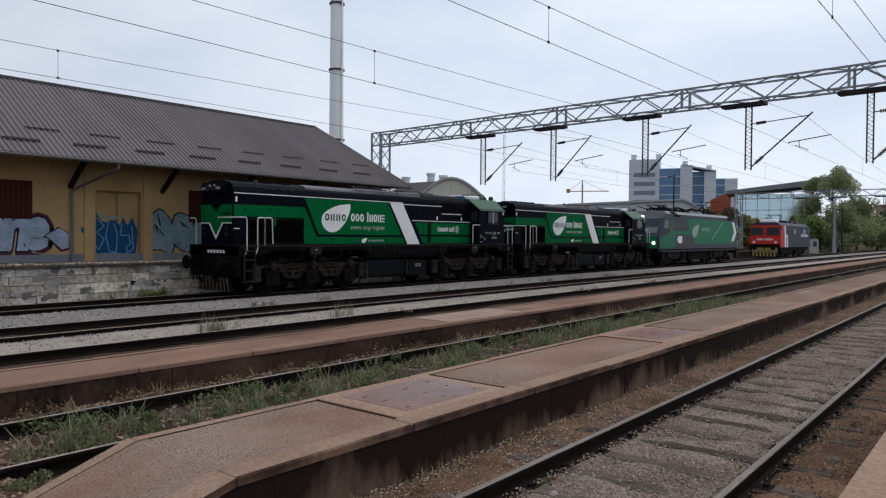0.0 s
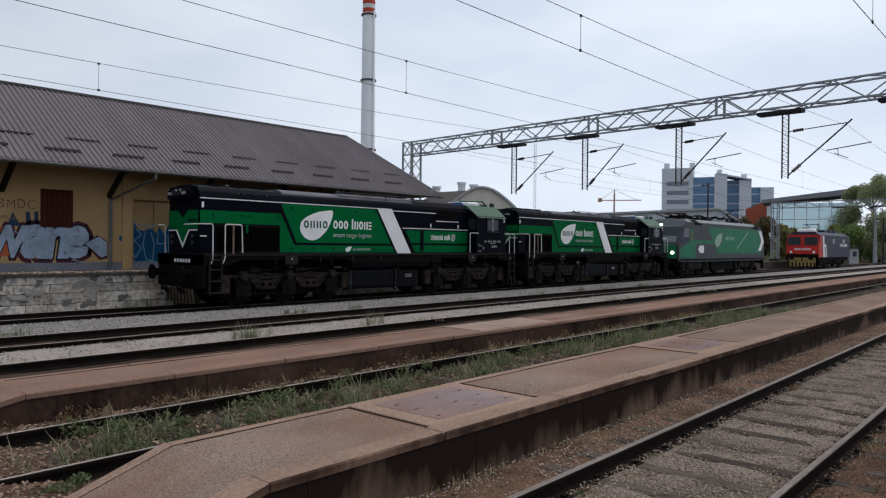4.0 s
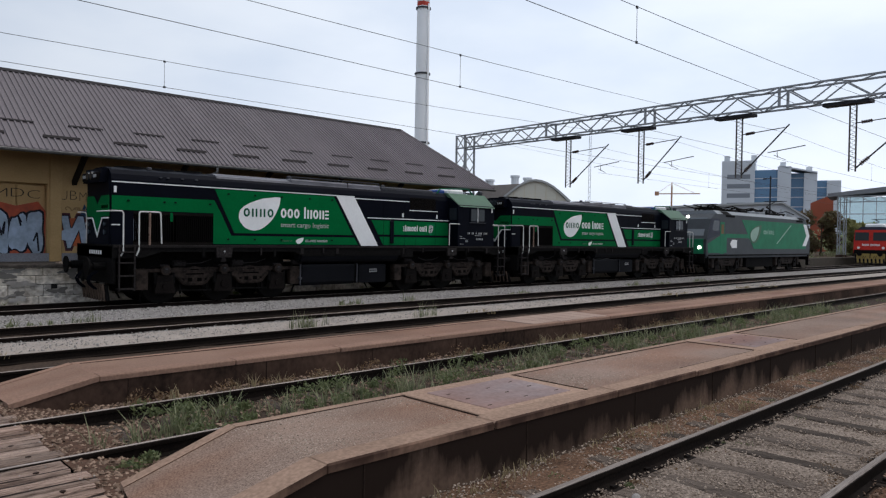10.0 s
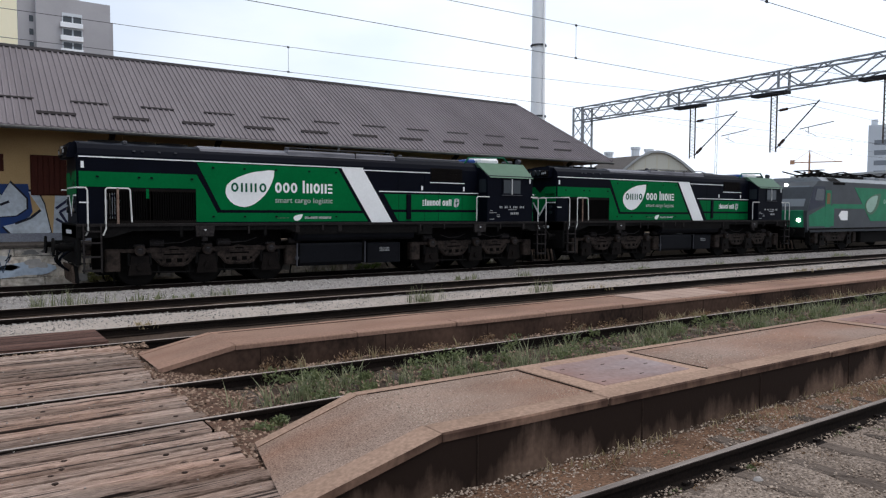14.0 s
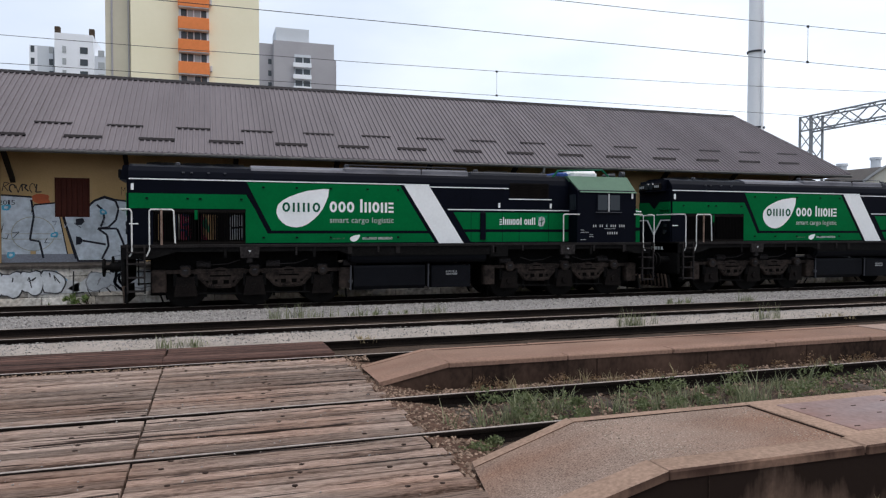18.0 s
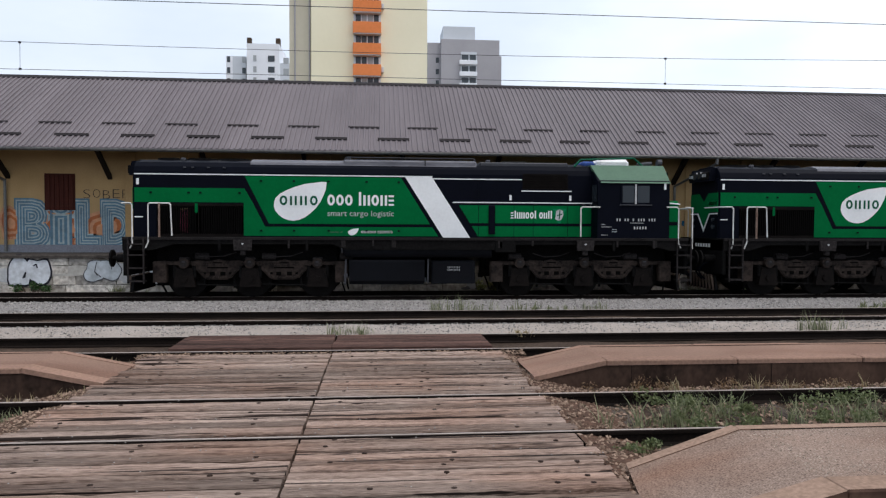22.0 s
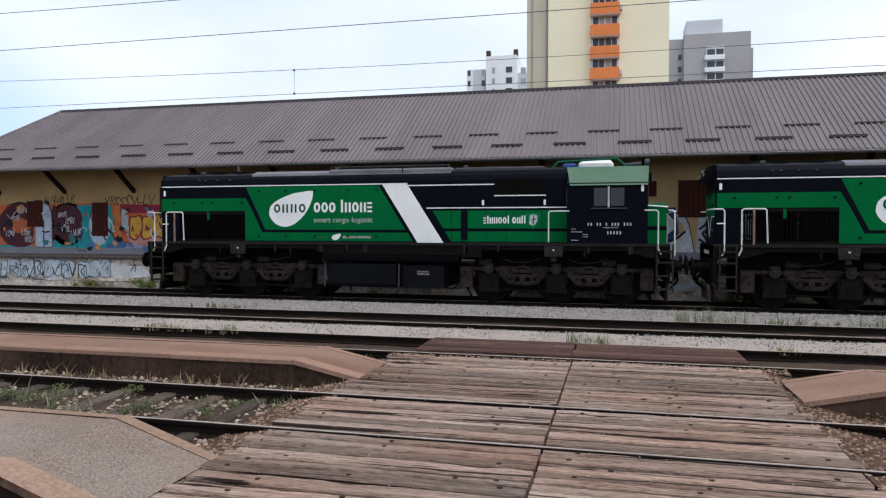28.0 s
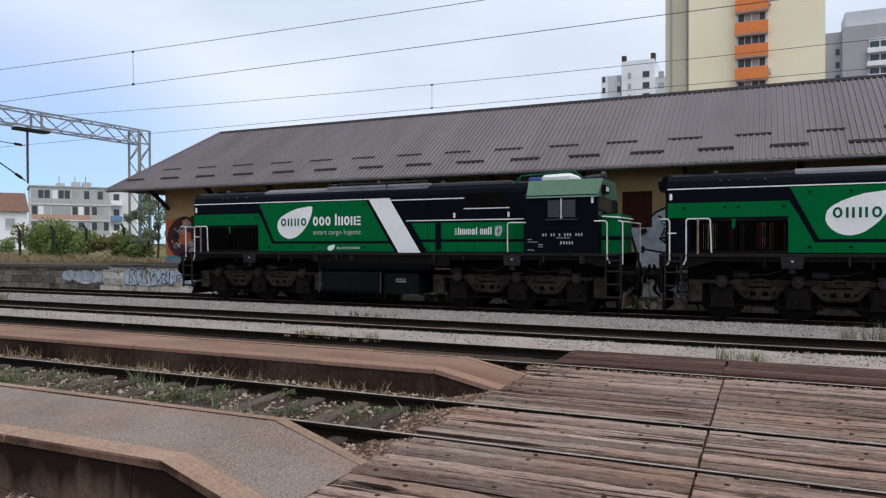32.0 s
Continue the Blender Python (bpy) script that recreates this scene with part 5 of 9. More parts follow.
    for u, h in ((3.75, 0.16), (5.9, 0.10), (9.2, 0.14), (10.1, 0.10), (12.4, 0.12), (13.4, 0.16)):
        part("cable_clip", Shape().block(u, u + 0.05, -1.456, -1.43, 1.50 - h, 1.55, 0.006), M_STEP, L)
    for u in (2.62, 11.55):
        part("lifting_point", Shape().prism([(u - 0.24, 1.56), (u + 0.24, 1.56), (u + 0.22, 1.28), (u - 0.22, 1.28)], "y", -1.475, -1.40), M_STEP, L)
        part("lifting_mark", Shape().prism([(u - 0.04, 1.47), (u + 0.04, 1.47), (u, 1.42)], "y", -1.480, -1.474), M_OFFWHITE, L)
        part("lifting_stub", Shape().block(u - 0.07, u + 0.07, -1.44, -1.34, 1.16, 1.29, 0.015), M_STEP, L)
    for u in (5.1, 6.4, 9.2, 13.4):
        part("step_bracket", Shape().block(u, u + 0.12, -1.45, -1.38, 1.36, 1.55, 0.01), M_DUCT, L)
    bogie(L, [1.09, 2.75, 4.48], 0.508, WHEEL_D)
    bogie(L, [9.83, 11.60, 13.25], 0.508, WHEEL_D)
    stretch(L, 1.024, 6, 1.024)
    return L


loco_1 = diesel(0)
loco_2 = diesel(16.12)
tagged(loco_2, "green and black hood diesel coupled behind the leading one")


def electric(origin_x):
    """The electric locomotive at the end of the train; u from its leading buffers."""
    V = thing("electric_locomotive", "dark grey and green electric locomotive with one lit headlamp", "locomotive", pose(origin_x, 20.25, 0), "coupled locomotives")
    W = 1.48
    side = [(0.75, 1.10), (18.25, 1.10), (18.32, 2.1), (17.75, 3.30), (17.2, 3.62), (1.8, 3.62), (1.25, 3.30), (0.68, 2.1)]
    body = Shape().prism(side, "y", -W, W)
    part("body", body, M_GREY, V, "dark grey car body")
    part("roof", Shape().prism([(-W, 3.60), (W, 3.60), (1.15, 3.84), (-1.15, 3.84)], "x", 2.2, 16.8), M_VROOF, V, "grey roof")
    part("green_side", decal([(5.7, 3.36), (7.7, 1.55), (17.4, 1.55), (17.65, 2.4), (17.35, 3.36)], 0.008, -W), M_VGREEN, V, "green side panel")
    part("green_stripe", decal([(3.3, 2.22), (7.0, 2.22), (6.75, 2.46), (3.3, 2.46)], 0.007, -W), M_VGREEN, V)
    part("green_cab_side", decal([(0.95, 1.30), (3.5, 1.30), (3.5, 2.40), (2.6, 2.34), (0.88, 1.85)], 0.008, -W), M_VGREEN, V)
    part("top_headlamp", Shape().tube((1.30, 0, 3.44), (1.40, 0, 3.44), 0.085, 12), M_LAMP, V, "lit upper headlamp")
    part("skirt", Shape().box(0.9, 18.1, -1.42, 1.42, 1.00, 1.12), M_GREY, V)
    part("sill_line", decal([(0.9, 1.12), (18.1, 1.12), (18.1, 1.20), (0.9, 1.20)], 0.012, -W), M_FRAME, V)
    part("leaf_emblem", decal(leaf(7.0, 8.9, 1.9, 3.10), 0.014, -W), M_PALEGREEN, V, "pale leaf emblem")
    part("leaf_rim", decal(leaf(7.12, 8.5, 2.02, 2.98), 0.018, -W), M_LEAFPALE, V)
    tagged(part("brand_lettering", Shape().add([(x + 4.35, y - 0.58, z + 0.06) for x, y, z in signs("ooo liois", 4.9, 2.45, 0.26, 1.9).v], signs("ooo liois", 4.9, 2.45, 0.26, 1.9).f), M_LEAFPALE, V), kind="stuff")
    part("slanting_line", decal([(11.6, 1.9), (11.8, 1.9), (14.4, 3.2), (14.2, 3.2)], 0.014, -W), M_LEAFPALE, V)
    part("white_mark", decal([(4.0, 1.85), (4.3, 2.10), (5.0, 2.10), (5.0, 1.60), (4.3, 1.60)], 0.016, -W), M_WHITE, V)
    part("white_chevron", decal([(16.7, 1.75), (17.45, 1.75), (18.15, 2.5), (17.45, 3.32), (16.8, 3.32), (17.5, 2.5)], 0.016, -W), M_WHITE, V, "white chevron at the rear cab")
    part("cab_side", decal([(0.74, 2.05), (2.5, 2.42), (2.5, 3.34), (1.32, 3.34)], 0.008, -W), M_SLATE, V, "dark cab side")
    part("cab_side_window", decal([(1.42, 2.62), (2.36, 2.62), (2.36, 3.22), (1.62, 3.22)], 0.014, -W), M_GLASS, V)
    dr = part("cab_door", Shape().box(2.55, 3.15, -W - 0.012, -W + 0.02, 1.25, 3.15), M_VGREEN, V)
    part("door_window", Shape().box(2.68, 3.02, -W - 0.02, -W, 2.45, 3.0), M_WOODY, dr)
    part("windscreen", Shape().add([(1.33, -1.25, 3.36), (1.33, 1.25, 3.36), (0.80, 1.25, 2.30), (0.80, -1.25, 2.30), (1.30, -1.25, 3.37), (1.30, 1.25, 3.37), (0.77, 1.25, 2.31), (0.77, -1.25, 2.31)], [(0, 1, 2, 3), (7, 6, 5, 4), (0, 3, 7, 4), (1, 5, 6, 2), (0, 4, 5, 1), (3, 2, 6, 7)]), M_SCREEN, V, "windscreen with the pale sky's reflection in its colour")
    fc = part("front_panel", Shape().prism([(0.70, 1.2), (0.78, 1.2), (0.80, 2.2), (0.66, 2.1)], "y", -1.3, 1.3), M_VGREEN, V)
    part("headlamp", Shape().tube((0.62, -1.08, 1.62), (0.72, -1.08, 1.62), 0.095, 16), M_LAMP, fc, "lit white headlamp")
    part("headlamp", Shape().tube((0.62, 1.08, 1.62), (0.72, 1.08, 1.62), 0.13, 16), M_GLASS, fc)
    for u in (0.62, 18.38):
        part("buffer_beam", Shape().block(min(u, u + (0.12 if u < 5 else -0.12)), max(u, u + (0.12 if u < 5 else -0.12)), -1.4, 1.4, 0.75, 1.25, 0.03), M_FRAME, V)
    buffers(V, 0.6, -1)
    buffers(V, 18.38, 1)
    for u, sg in ((4.0, 1), (15.0, -1)):
        pn = part("pantograph", Shape().box(u - 0.7, u + 0.7, -0.6, 0.6, 3.98, 4.05), M_FRAME, V, "folded dark pantograph" if sg > 0 else "raised pantograph")
        hi = 4.25 if sg > 0 else 4.95
        kx = u + sg * (1.2 if sg > 0 else 1.35)
        part("lower_arm", Shape().tube((u - sg * 0.6, 0, 4.05), (kx, 0, 4.2 if sg > 0 else 4.5), 0.05, 8), M_FRAME, pn)
        part("upper_arm", Shape().tube((kx, 0, 4.2 if sg > 0 else 4.5), (u - sg * 0.3, 0, hi), 0.035, 8), M_FRAME, pn)
        part("collector_strip", Shape().box(u - sg * .3 - .18, u - sg * .3 + .18, -0.75, 0.75, hi, hi + 0.04), M_FRAME, pn)
        for q in (-0.6, 0.6):
            for y in (-0.5, 0.5):
                part("insulator", Shape().tube((u + q, y, 3.82), (u + q, y, 4.0), 0.07, 8), M_BOGIE, pn)
    for u in (5.6, 7.2, 8.6, 10.2, 11.8, 13.0):
        part("roof_box", Shape().block(u, u + 1.1, -0.8, 0.8, 3.82, 4.02, 0.04), M_FRAME if int(u) % 2 else M_VROOF, V)
    part("roof_cable", Shape().path([(4.6, -0.4, 4.1), (7, -0.5, 4.16), (9.5, -0.4, 4.12), (12, -0.5, 4.16), (14.2, -0.4, 4.1)], 0.03, 6), M_FRAME, V)
    rv = random.Random(4)
    for k in range(16):
        u = 2.6 + 0.86 * k
        part("roof_insulator", Shape().tube((u, rv.uniform(-0.9, 0.9), 3.82), (u, rv.uniform(-0.9, 0.9), rv.uniform(4.05, 4.3)), 0.06, 7), M_FRAME, V)
    for y in (-0.95, 0.15, 0.8):
        part("busbar", Shape().path([(2.4 + 1.55 * k, y, 4.12 + 0.08 * (-1) ** k) for k in range(10)], 0.035, 6), M_FRAME, V)
    for u in (3.3, 15.4):
        part("side_vent", Shape().block(u, u + 1.3, -W - 0.02, -W + 0.02, 3.46, 3.60, 0.01), M_FRAME, V)
    for u in (2.9, 16.0):
        part("roof_grille", Shape().add([(u, -W - .01, 3.62), (u + 1.2, -W - .01, 3.62), (u + 1.1, -1.24, 3.82), (u + .1, -1.24, 3.82)], [(0, 1, 2, 3)]), M_FRAME, V)
    for u in (0.95, 18.0):
        part("step_frame", Shape().box(u, u + 0.4, -1.5, -1.3, 0.35, 0.40).box(u, u + 0.04, -1.5, -1.3, 0.35, 1.1).box(u, u + 0.4, -1.5, -1.3, 0.68, 0.72), M_FRAME, V)
    part("transformer", Shape().block(7.2, 11.8, -1.2, 1.2, 0.36, 1.0, 0.06), M_FRAME, V)
    bogie(V, [2.9, 5.9], 0.625, WHEEL_V, 1.15)
    bogie(V, [13.1, 16.1], 0.625, WHEEL_V, 1.15)
    return V


M_VGREEN = paint("electric_green", (0.018, 0.185, 0.095), 0.45, 0.3, 0.12)
# the reflected sky is put into the glass's pale base colour
M_SCREEN = glass_dark("sky_toned_screen", (0.16, 0.18, 0.20), 0.1)
M_LEAFPALE = paint("pale_leaf_paint", (0.30, 0.44, 0.37), 0.5, 0.2)
M_WOODY = paint("door_brown", (0.20, 0.11, 0.05), 0.5)
loco_3 = electric(31.85)
stretch(loco_3, 0.947, 4)
moving_wheels = list(ROLLING)


M_STRIPE = paint("grimy_yellow", (0.24, 0.165, 0.05), 0.6)


def red_engine(x0):
    """The red electric locomotive that stands farther down the siding."""
    E = thing("red_locomotive", "standing electric locomotive with a red front and slate-grey sides", "locomotive", pose(x0, 20.25, 0))
    W = 1.5
    part("body", Shape().prism([(0.1, 1.1), (12.9, 1.1), (12.9, 2.3), (12.65, 3.35), (0.35, 3.35), (0.1, 2.3)], "y", -W, W), M_SLATE, E, "slate-grey body side")
    part("front_panel", Shape().prism([(-W, 1.1), (W, 1.1), (W, 2.3), (W - .1, 3.35), (-W + .1, 3.35), (-W, 2.3)], "x", -0.02, 0.12), M_RED, E, "red front")
    part("red_side", decal([(0.1, 1.12), (1.6, 1.12), (1.0, 3.33), (0.35, 3.33), (0.1, 2.3)], 0.01, -W), M_RED, E)
    part("white_flash", decal([(1.7, 1.12), (2.3, 1.12), (1.9, 3.3), (1.35, 3.3)], 0.01, -W), M_WHITE, E)
    part("white_flash", decal([(2.6, 1.12), (3.0, 1.12), (2.75, 2.4), (2.1, 2.4), (2.1, 2.15), (2.5, 2.15)], 0.01, -W), M_WHITE, E)
    part("roof", Shape().prism([(-W + .1, 3.33), (W - .1, 3.33), (1.0, 3.66), (-1.0, 3.66)], "x", 0.4, 12.6), M_SLATE, E)
    for y in (-0.78, 0.78):
        part("windscreen", Shape().box(-0.05, 0.02, y - 0.6, y + 0.6, 2.32, 3.12), M_GLASS, E)
        part("lamp", Shape().tube((-0.10, y * 1.35, 1.62), (0, y * 1.35, 1.62), 0.12, 12), M_WHITE, E)
    tagged(part("brand_lettering", Shape().add([(y - SIDE - 0.03, -(x - 5.72) * 0.9, z - 0.62) for x, y, z in signs("lioii soiliio", 4.86, 2.43, 0.20, 1.72).v], signs("lioii soiliio", 4.86, 2.43, 0.20, 1.72).f), M_WHITE, E), kind="stuff")
    tagged(part("brand_lettering", Shape().add([(x + 3.5, y - 0.61, z - 0.1) for x, y, z in signs("lioii soiliio", 4.9, 2.3, 0.30, 3.2).v], signs("lioii soiliio", 4.9, 2.3, 0.30, 3.2).f), M_WHITE, E), kind="stuff")
    for u in (5.3, 9.6):
        part("side_window", Shape().box(u, u + 0.8, -W - 0.012, -W, 2.5, 3.0), M_GLASS, E)
    gd = part("plough", Shape().prism([(-0.35, 0.18), (0.1, 0.18), (0.1, 1.1), (-0.05, 1.1)], "y", -1.2, 1.2), M_STRIPE, E, "yellow and black striped plough")
    for k in range(8):
        y = -1.3 + k * 0.34
        part("black_stripe", Shape().add([(-0.362, y, 0.18), (-0.362, y + 0.16, 0.18), (-0.07, y + 0.30, 1.0), (-0.07, y + 0.14, 1.0), (-0.34, y, 0.18), (-0.34, y + .16, .18), (-.05, y + .30, 1.0), (-.05, y + .14, 1.0)], [(0, 1, 2, 3), (7, 6, 5, 4), (0, 4, 5, 1), (3, 2, 6, 7), (0, 3, 7, 4), (1, 5, 6, 2)]), M_NAVY, gd)
    buffers(E, 0.05, -1)
    part("lower_panel", Shape().box(-0.06, 0.0, -1.46, 1.46, 1.05, 1.42), M_FRAME, E)
    part("air_conditioner", Shape().block(0.9, 2.2, -0.8, 0.8, 3.62, 3.98, 0.12), M_WHITE, E)
    pn = part("pantograph", Shape().box(3.0, 4.6, -0.7, 0.7, 3.85, 3.92), M_FRAME, E)
    part("arm", Shape().path([(3.0, -0.5, 3.9), (4.4, -0.5, 4.25), (3.2, -0.5, 4.45)], 0.05, 6).path([(3.0, 0.5, 3.9), (4.4, 0.5, 4.25), (3.2, 0.5, 4.45)], 0.05, 6), M_FRAME, pn)
    part("collector_strip", Shape().box(3.0, 3.4, -0.8, 0.8, 4.45, 4.5), M_FRAME, pn)
    for u in (5.4, 7.5, 9.6):
        part("roof_box", Shape().block(u, u + 1.2, -0.7, 0.7, 3.62, 3.95, 0.05), M_SLATE, E)
    part("underframe", Shape().box(0.4, 12.6, -1.35, 1.35, 0.75, 1.15), M_FRAME, E)
    bogie(E, [2.6, 5.4], 0.6, WHEEL_V, 1.15)
    bogie(E, [8.6, 11.2], 0.6, WHEEL_V, 1.15)


red_engine(76.9)

# ---- the goods shed with its loading ramp ----
M_OCHRE = surface("ochre_render", (0.52, 0.355, 0.175), (0.39, 0.258, 0.122), scale=0.7, rough=0.92, bump=0.25, fine=25, big=0.7)
M_PLINTH = surface("blue_grey_plinth", (0.25, 0.26, 0.30), (0.16, 0.165, 0.19), scale=1.0, rough=0.9, bump=0.2)
M_SHEET = surface("brown_roof_sheet", (0.168, 0.147, 0.157), (0.132, 0.115, 0.123), scale=0.5, rough=0.5, spec=0.10, metal=0.0, bump=0.05, fine=8, big=0.8, streak=(1.5, 0.3, 0.3))
M_GUARD = surface("dark_snow_guard", (0.030, 0.026, 0.028), rough=0.6, bump=0.1)
M_GUTTER = surface("zinc_gutter", (0.22, 0.22, 0.215), (0.12, 0.12, 0.12), rough=0.5, metal=0.5, bump=0.1)
M_SHUTTER = surface("maroon_shutter", (0.085, 0.026, 0.018), (0.045, 0.015, 0.012), scale=2, rough=0.8, bump=0.3, fine=20, streak=(8, 8, 1))
# timber coloured near black to deepen the shade below the eaves
M_SOFFIT = surface("eaves_shade_timber", (0.026, 0.019, 0.014), (0.014, 0.011, 0.009), rough=0.9, bump=0.2, streak=(1, 6, 1))
M_STONE = surface("ramp_stone", (0.62, 0.59, 0.545), (0.24, 0.222, 0.20), scale=1.6, rough=0.95, bump=0.8, fine=9, rnd=0.36, tint=(0.95, 0.84, 0.70, 0.8), dist=0.02)
M_STONE_D = surface("mossy_stone", (0.17, 0.155, 0.135), (0.055, 0.05, 0.043), scale=1.6, rough=0.95, bump=0.8, fine=9, rnd=0.4, dist=0.02)
M_MORTAR = surface("dirty_mortar", (0.09, 0.078, 0.066), (0.05, 0.044, 0.038), rough=0.95, bump=0.5)
M_LEDGE = surface("ledge_concrete", (0.085, 0.074, 0.067), (0.035, 0.031, 0.028), rough=0.95, bump=0.5, fine=10)

WALL_Y, RAMP_Y, EAVE_Y, EAVE_Z, RIDGE_Y, RIDGE_Z = 24.0, 22.05, 22.3, 4.275, 27.1, 7.29
EX0, EX1, RX0, RX1 = -25.95, 24.7, -23.85, 22.95
SLOPE = (RIDGE_Z - EAVE_Z) / (RIDGE_Y - EAVE_Y)
doors = [(-13.10 + 6.243 * k - 0.78, -13.10 + 6.243 * k + 0.78, 1.02, 3.40) for k in range(-1, 6)]
shutters = [(-10.05 + 6.243 * k - 0.46, -10.05 + 6.243 * k + 0.46, 2.40, 3.57) for k in range(-2, 6)]
doors[0:1] = []
shutters[0:1] = []
shutters = [(-22.83, -22.09, 2.10, 3.12), (-19.78, -19.08, 1.74, 3.04), (0.77, 1.30, 3.08, 3.56)] + shutters
holes = sorted(doors + shutters)

SHED_FIT = Matrix.Translation((-0.139, 0, 0)) @ Matrix.Diagonal((1.0126, 1.0, 1.0, 1.0))
shed = thing("goods_shed", "old ochre goods shed with a brown sheet roof and graffiti", "warehouse", SHED_FIT)
wall = Shape()
edges = [-24.35] + [v for h in holes for v in h[:2]] + [23.25]
for a, b in zip(edges[0::2], edges[1::2]):
    wall.box(a, b, WALL_Y, WALL_Y + 0.35, 0.3, 4.75)
for a, b, c, d in holes:
    wall.box(a, b, WALL_Y, WALL_Y + 0.35, d, 4.75)
    wall.box(a, b, WALL_Y, WALL_Y + 0.35, 0.3, c)
wall.box(-24.35, -24.0, WALL_Y + 0.35, 30.2, 0.3, 4.75).box(22.9, 23.25, WALL_Y + 0.35, 30.2, 0.3, 4.75).box(-24.35, 23.25, 29.85, 30.2, 0.3, 4.75)
front = part("wall", wall, M_OCHRE, shed, "ochre rendered wall, stained")
part("plinth", Shape().box(-24.36, 23.26, WALL_Y - 0.012, WALL_Y + 0.001, 1.0, 1.27), M_PLINTH, front, "blue-grey painted plinth")
for x in [-13.10 + 6.243 * k + s_ * 1.0 for k in range(0, 6) for s_ in (-1, 1)]:
    part("pilaster", Shape().block(x - 0.17, x + 0.17, WALL_Y - 0.06, WALL_Y + 0.01, 1.0, 4.3, 0.015), M_OCHRE, front)
for a, b, c, d in shutters:
    sh = part("shutter", Shape().box(a - 0.01, b + 0.01, WALL_Y - 0.022, WALL_Y + 0.10, c - 0.01, d + 0.01), M_SHUTTER, shed, "closed maroon wooden shutter")
    n = 6
    for k in range(n):
        w = (b - a - 0.06) / n
        x = a + 0.03 + k * w
        part("board", Shape().block(x + 0.008, x + w - 0.008, WALL_Y - 0.05, WALL_Y - 0.02, c + 0.02, d - 0.02, 0.012), M_SHUTTER, sh)
M_DOORPAINT = surface("grey_blue_door", (0.42, 0.47, 0.53), (0.28, 0.31, 0.36), scale=1.2, rough=0.8, bump=0.3, streak=(8, 8, 1))
for k, (a, b, c, d) in enumerate(doors):
    dr = part("shed_door", Shape().box(a, b, WALL_Y + 0.24, WALL_Y + 0.30, c, d), M_SHUTTER if k == 0 else M_OCHRE, shed, "recessed goods door")
    leafs = 2
    for q in range(leafs):
        w = (b - a) / leafs
        part("door_leaf", Shape().block(a + q * w + 0.02, a + (q + 1) * w - 0.02, WALL_Y + 0.19, WALL_Y + 0.245, c, d - (0.62 if k == 0 else 0.05), 0.012), M_DOORPAINT if k == 0 else M_OCHRE, dr)

# roof
rf = Shape()
BY = 2 * RIDGE_Y - EAVE_Y
t_ = 0.06
vs = [(EX0, EAVE_Y, EAVE_Z), (EX1, EAVE_Y, EAVE_Z), (EX1, BY, EAVE_Z), (EX0, BY, EAVE_Z), (RX0, RIDGE_Y, RIDGE_Z), (RX1, RIDGE_Y, RIDGE_Z)]
vs += [(x, y, z - t_) for x, y, z in vs]
rf.add(vs, [(0, 1, 5, 4), (1, 2, 5), (2, 3, 4, 5), (3, 0, 4), (6, 10, 11, 7), (7, 11, 8), (8, 11, 10, 9), (9, 10, 6), (0, 6, 7, 1), (1, 7, 8, 2), (2, 8, 9, 3), (3, 9, 6, 0)])
roof = part("roof", rf, M_SHEET, shed, "brown ribbed sheet-metal hipped roof")
ribs = Shape()
x = EX0 + 0.12
while x < EX1 - 0.1:
    f = 1.0
    if x < RX0:
        f = (x - EX0) / (RX0 - EX0)
    if x > RX1:
        f = (EX1 - x) / (EX1 - RX1)
    y1 = EAVE_Y + (RIDGE_Y - EAVE_Y) * f
    z1 = EAVE_Z + SLOPE * (y1 - EAVE_Y)
    y0, z0 = EAVE_Y - 0.03, EAVE_Z - 0.03 * SLOPE
    ribs.add([(x - 0.034, y0, z0), (x - 0.024, y0, z0 + 0.045), (x + 0.024, y0, z0 + 0.045), (x + 0.034, y0, z0),
              (x - 0.034, y1, z1), (x - 0.024, y1, z1 + 0.045), (x + 0.024, y1, z1 + 0.045), (x + 0.034, y1, z1)],
             [(0, 1, 5, 4), (1, 2, 6, 5), (2, 3, 7, 6), (0, 3, 2, 1), (4, 5, 6, 7)])
    x += 0.17
tagged(part("sheet_ribs", ribs, M_SHEET, roof), kind="stuff")
part("ridge_cap", Shape().prism([(RIDGE_Y - 0.16, RIDGE_Z - 0.05), (RIDGE_Y, RIDGE_Z + 0.07), (RIDGE_Y + 0.16, RIDGE_Z - 0.05)], "x", RX0, RX1), M_GUARD, roof)
for p_, q_ in (((EX0, EAVE_Y), (RX0, RIDGE_Y)), ((EX1, EAVE_Y), (RX1, RIDGE_Y))):
    part("hip_cap", Shape().tube((p_[0], p_[1], EAVE_Z + 0.02), (q_[0], q_[1], RIDGE_Z + 0.02), 0.07, 6), M_SHEET, roof)


def guards(yc, phase, tall, step):
    z = EAVE_Z + SLOPE * (yc - EAVE_Y)
    k = -14
    while True:
        x = phase + step * k
        k += 1
        if x > 24:
            break
        f = (yc - EAVE_Y) / (RIDGE_Y - EAVE_Y)
        if x < EX0 + (RX0 - EX0) * f + 0.55 or x > EX1 - (EX1 - RX1) * f - 0.6:
            continue
        g = Shape().add([(x - 0.5, yc, z + 0.052), (x + 0.5, yc, z + 0.052), (x + 0.5, yc + 0.05, z + tall), (x - 0.5, yc + 0.05, z + tall), (x - 0.5, yc + 0.12, z + 0.03), (x + 0.5, yc + 0.12, z + 0.03)],
                        [(0, 1, 2, 3), (3, 2, 5, 4), (0, 3, 4), (1, 5, 2), (0, 4, 5, 1)])
        part("snow_guard", g, M_GUARD, roof)


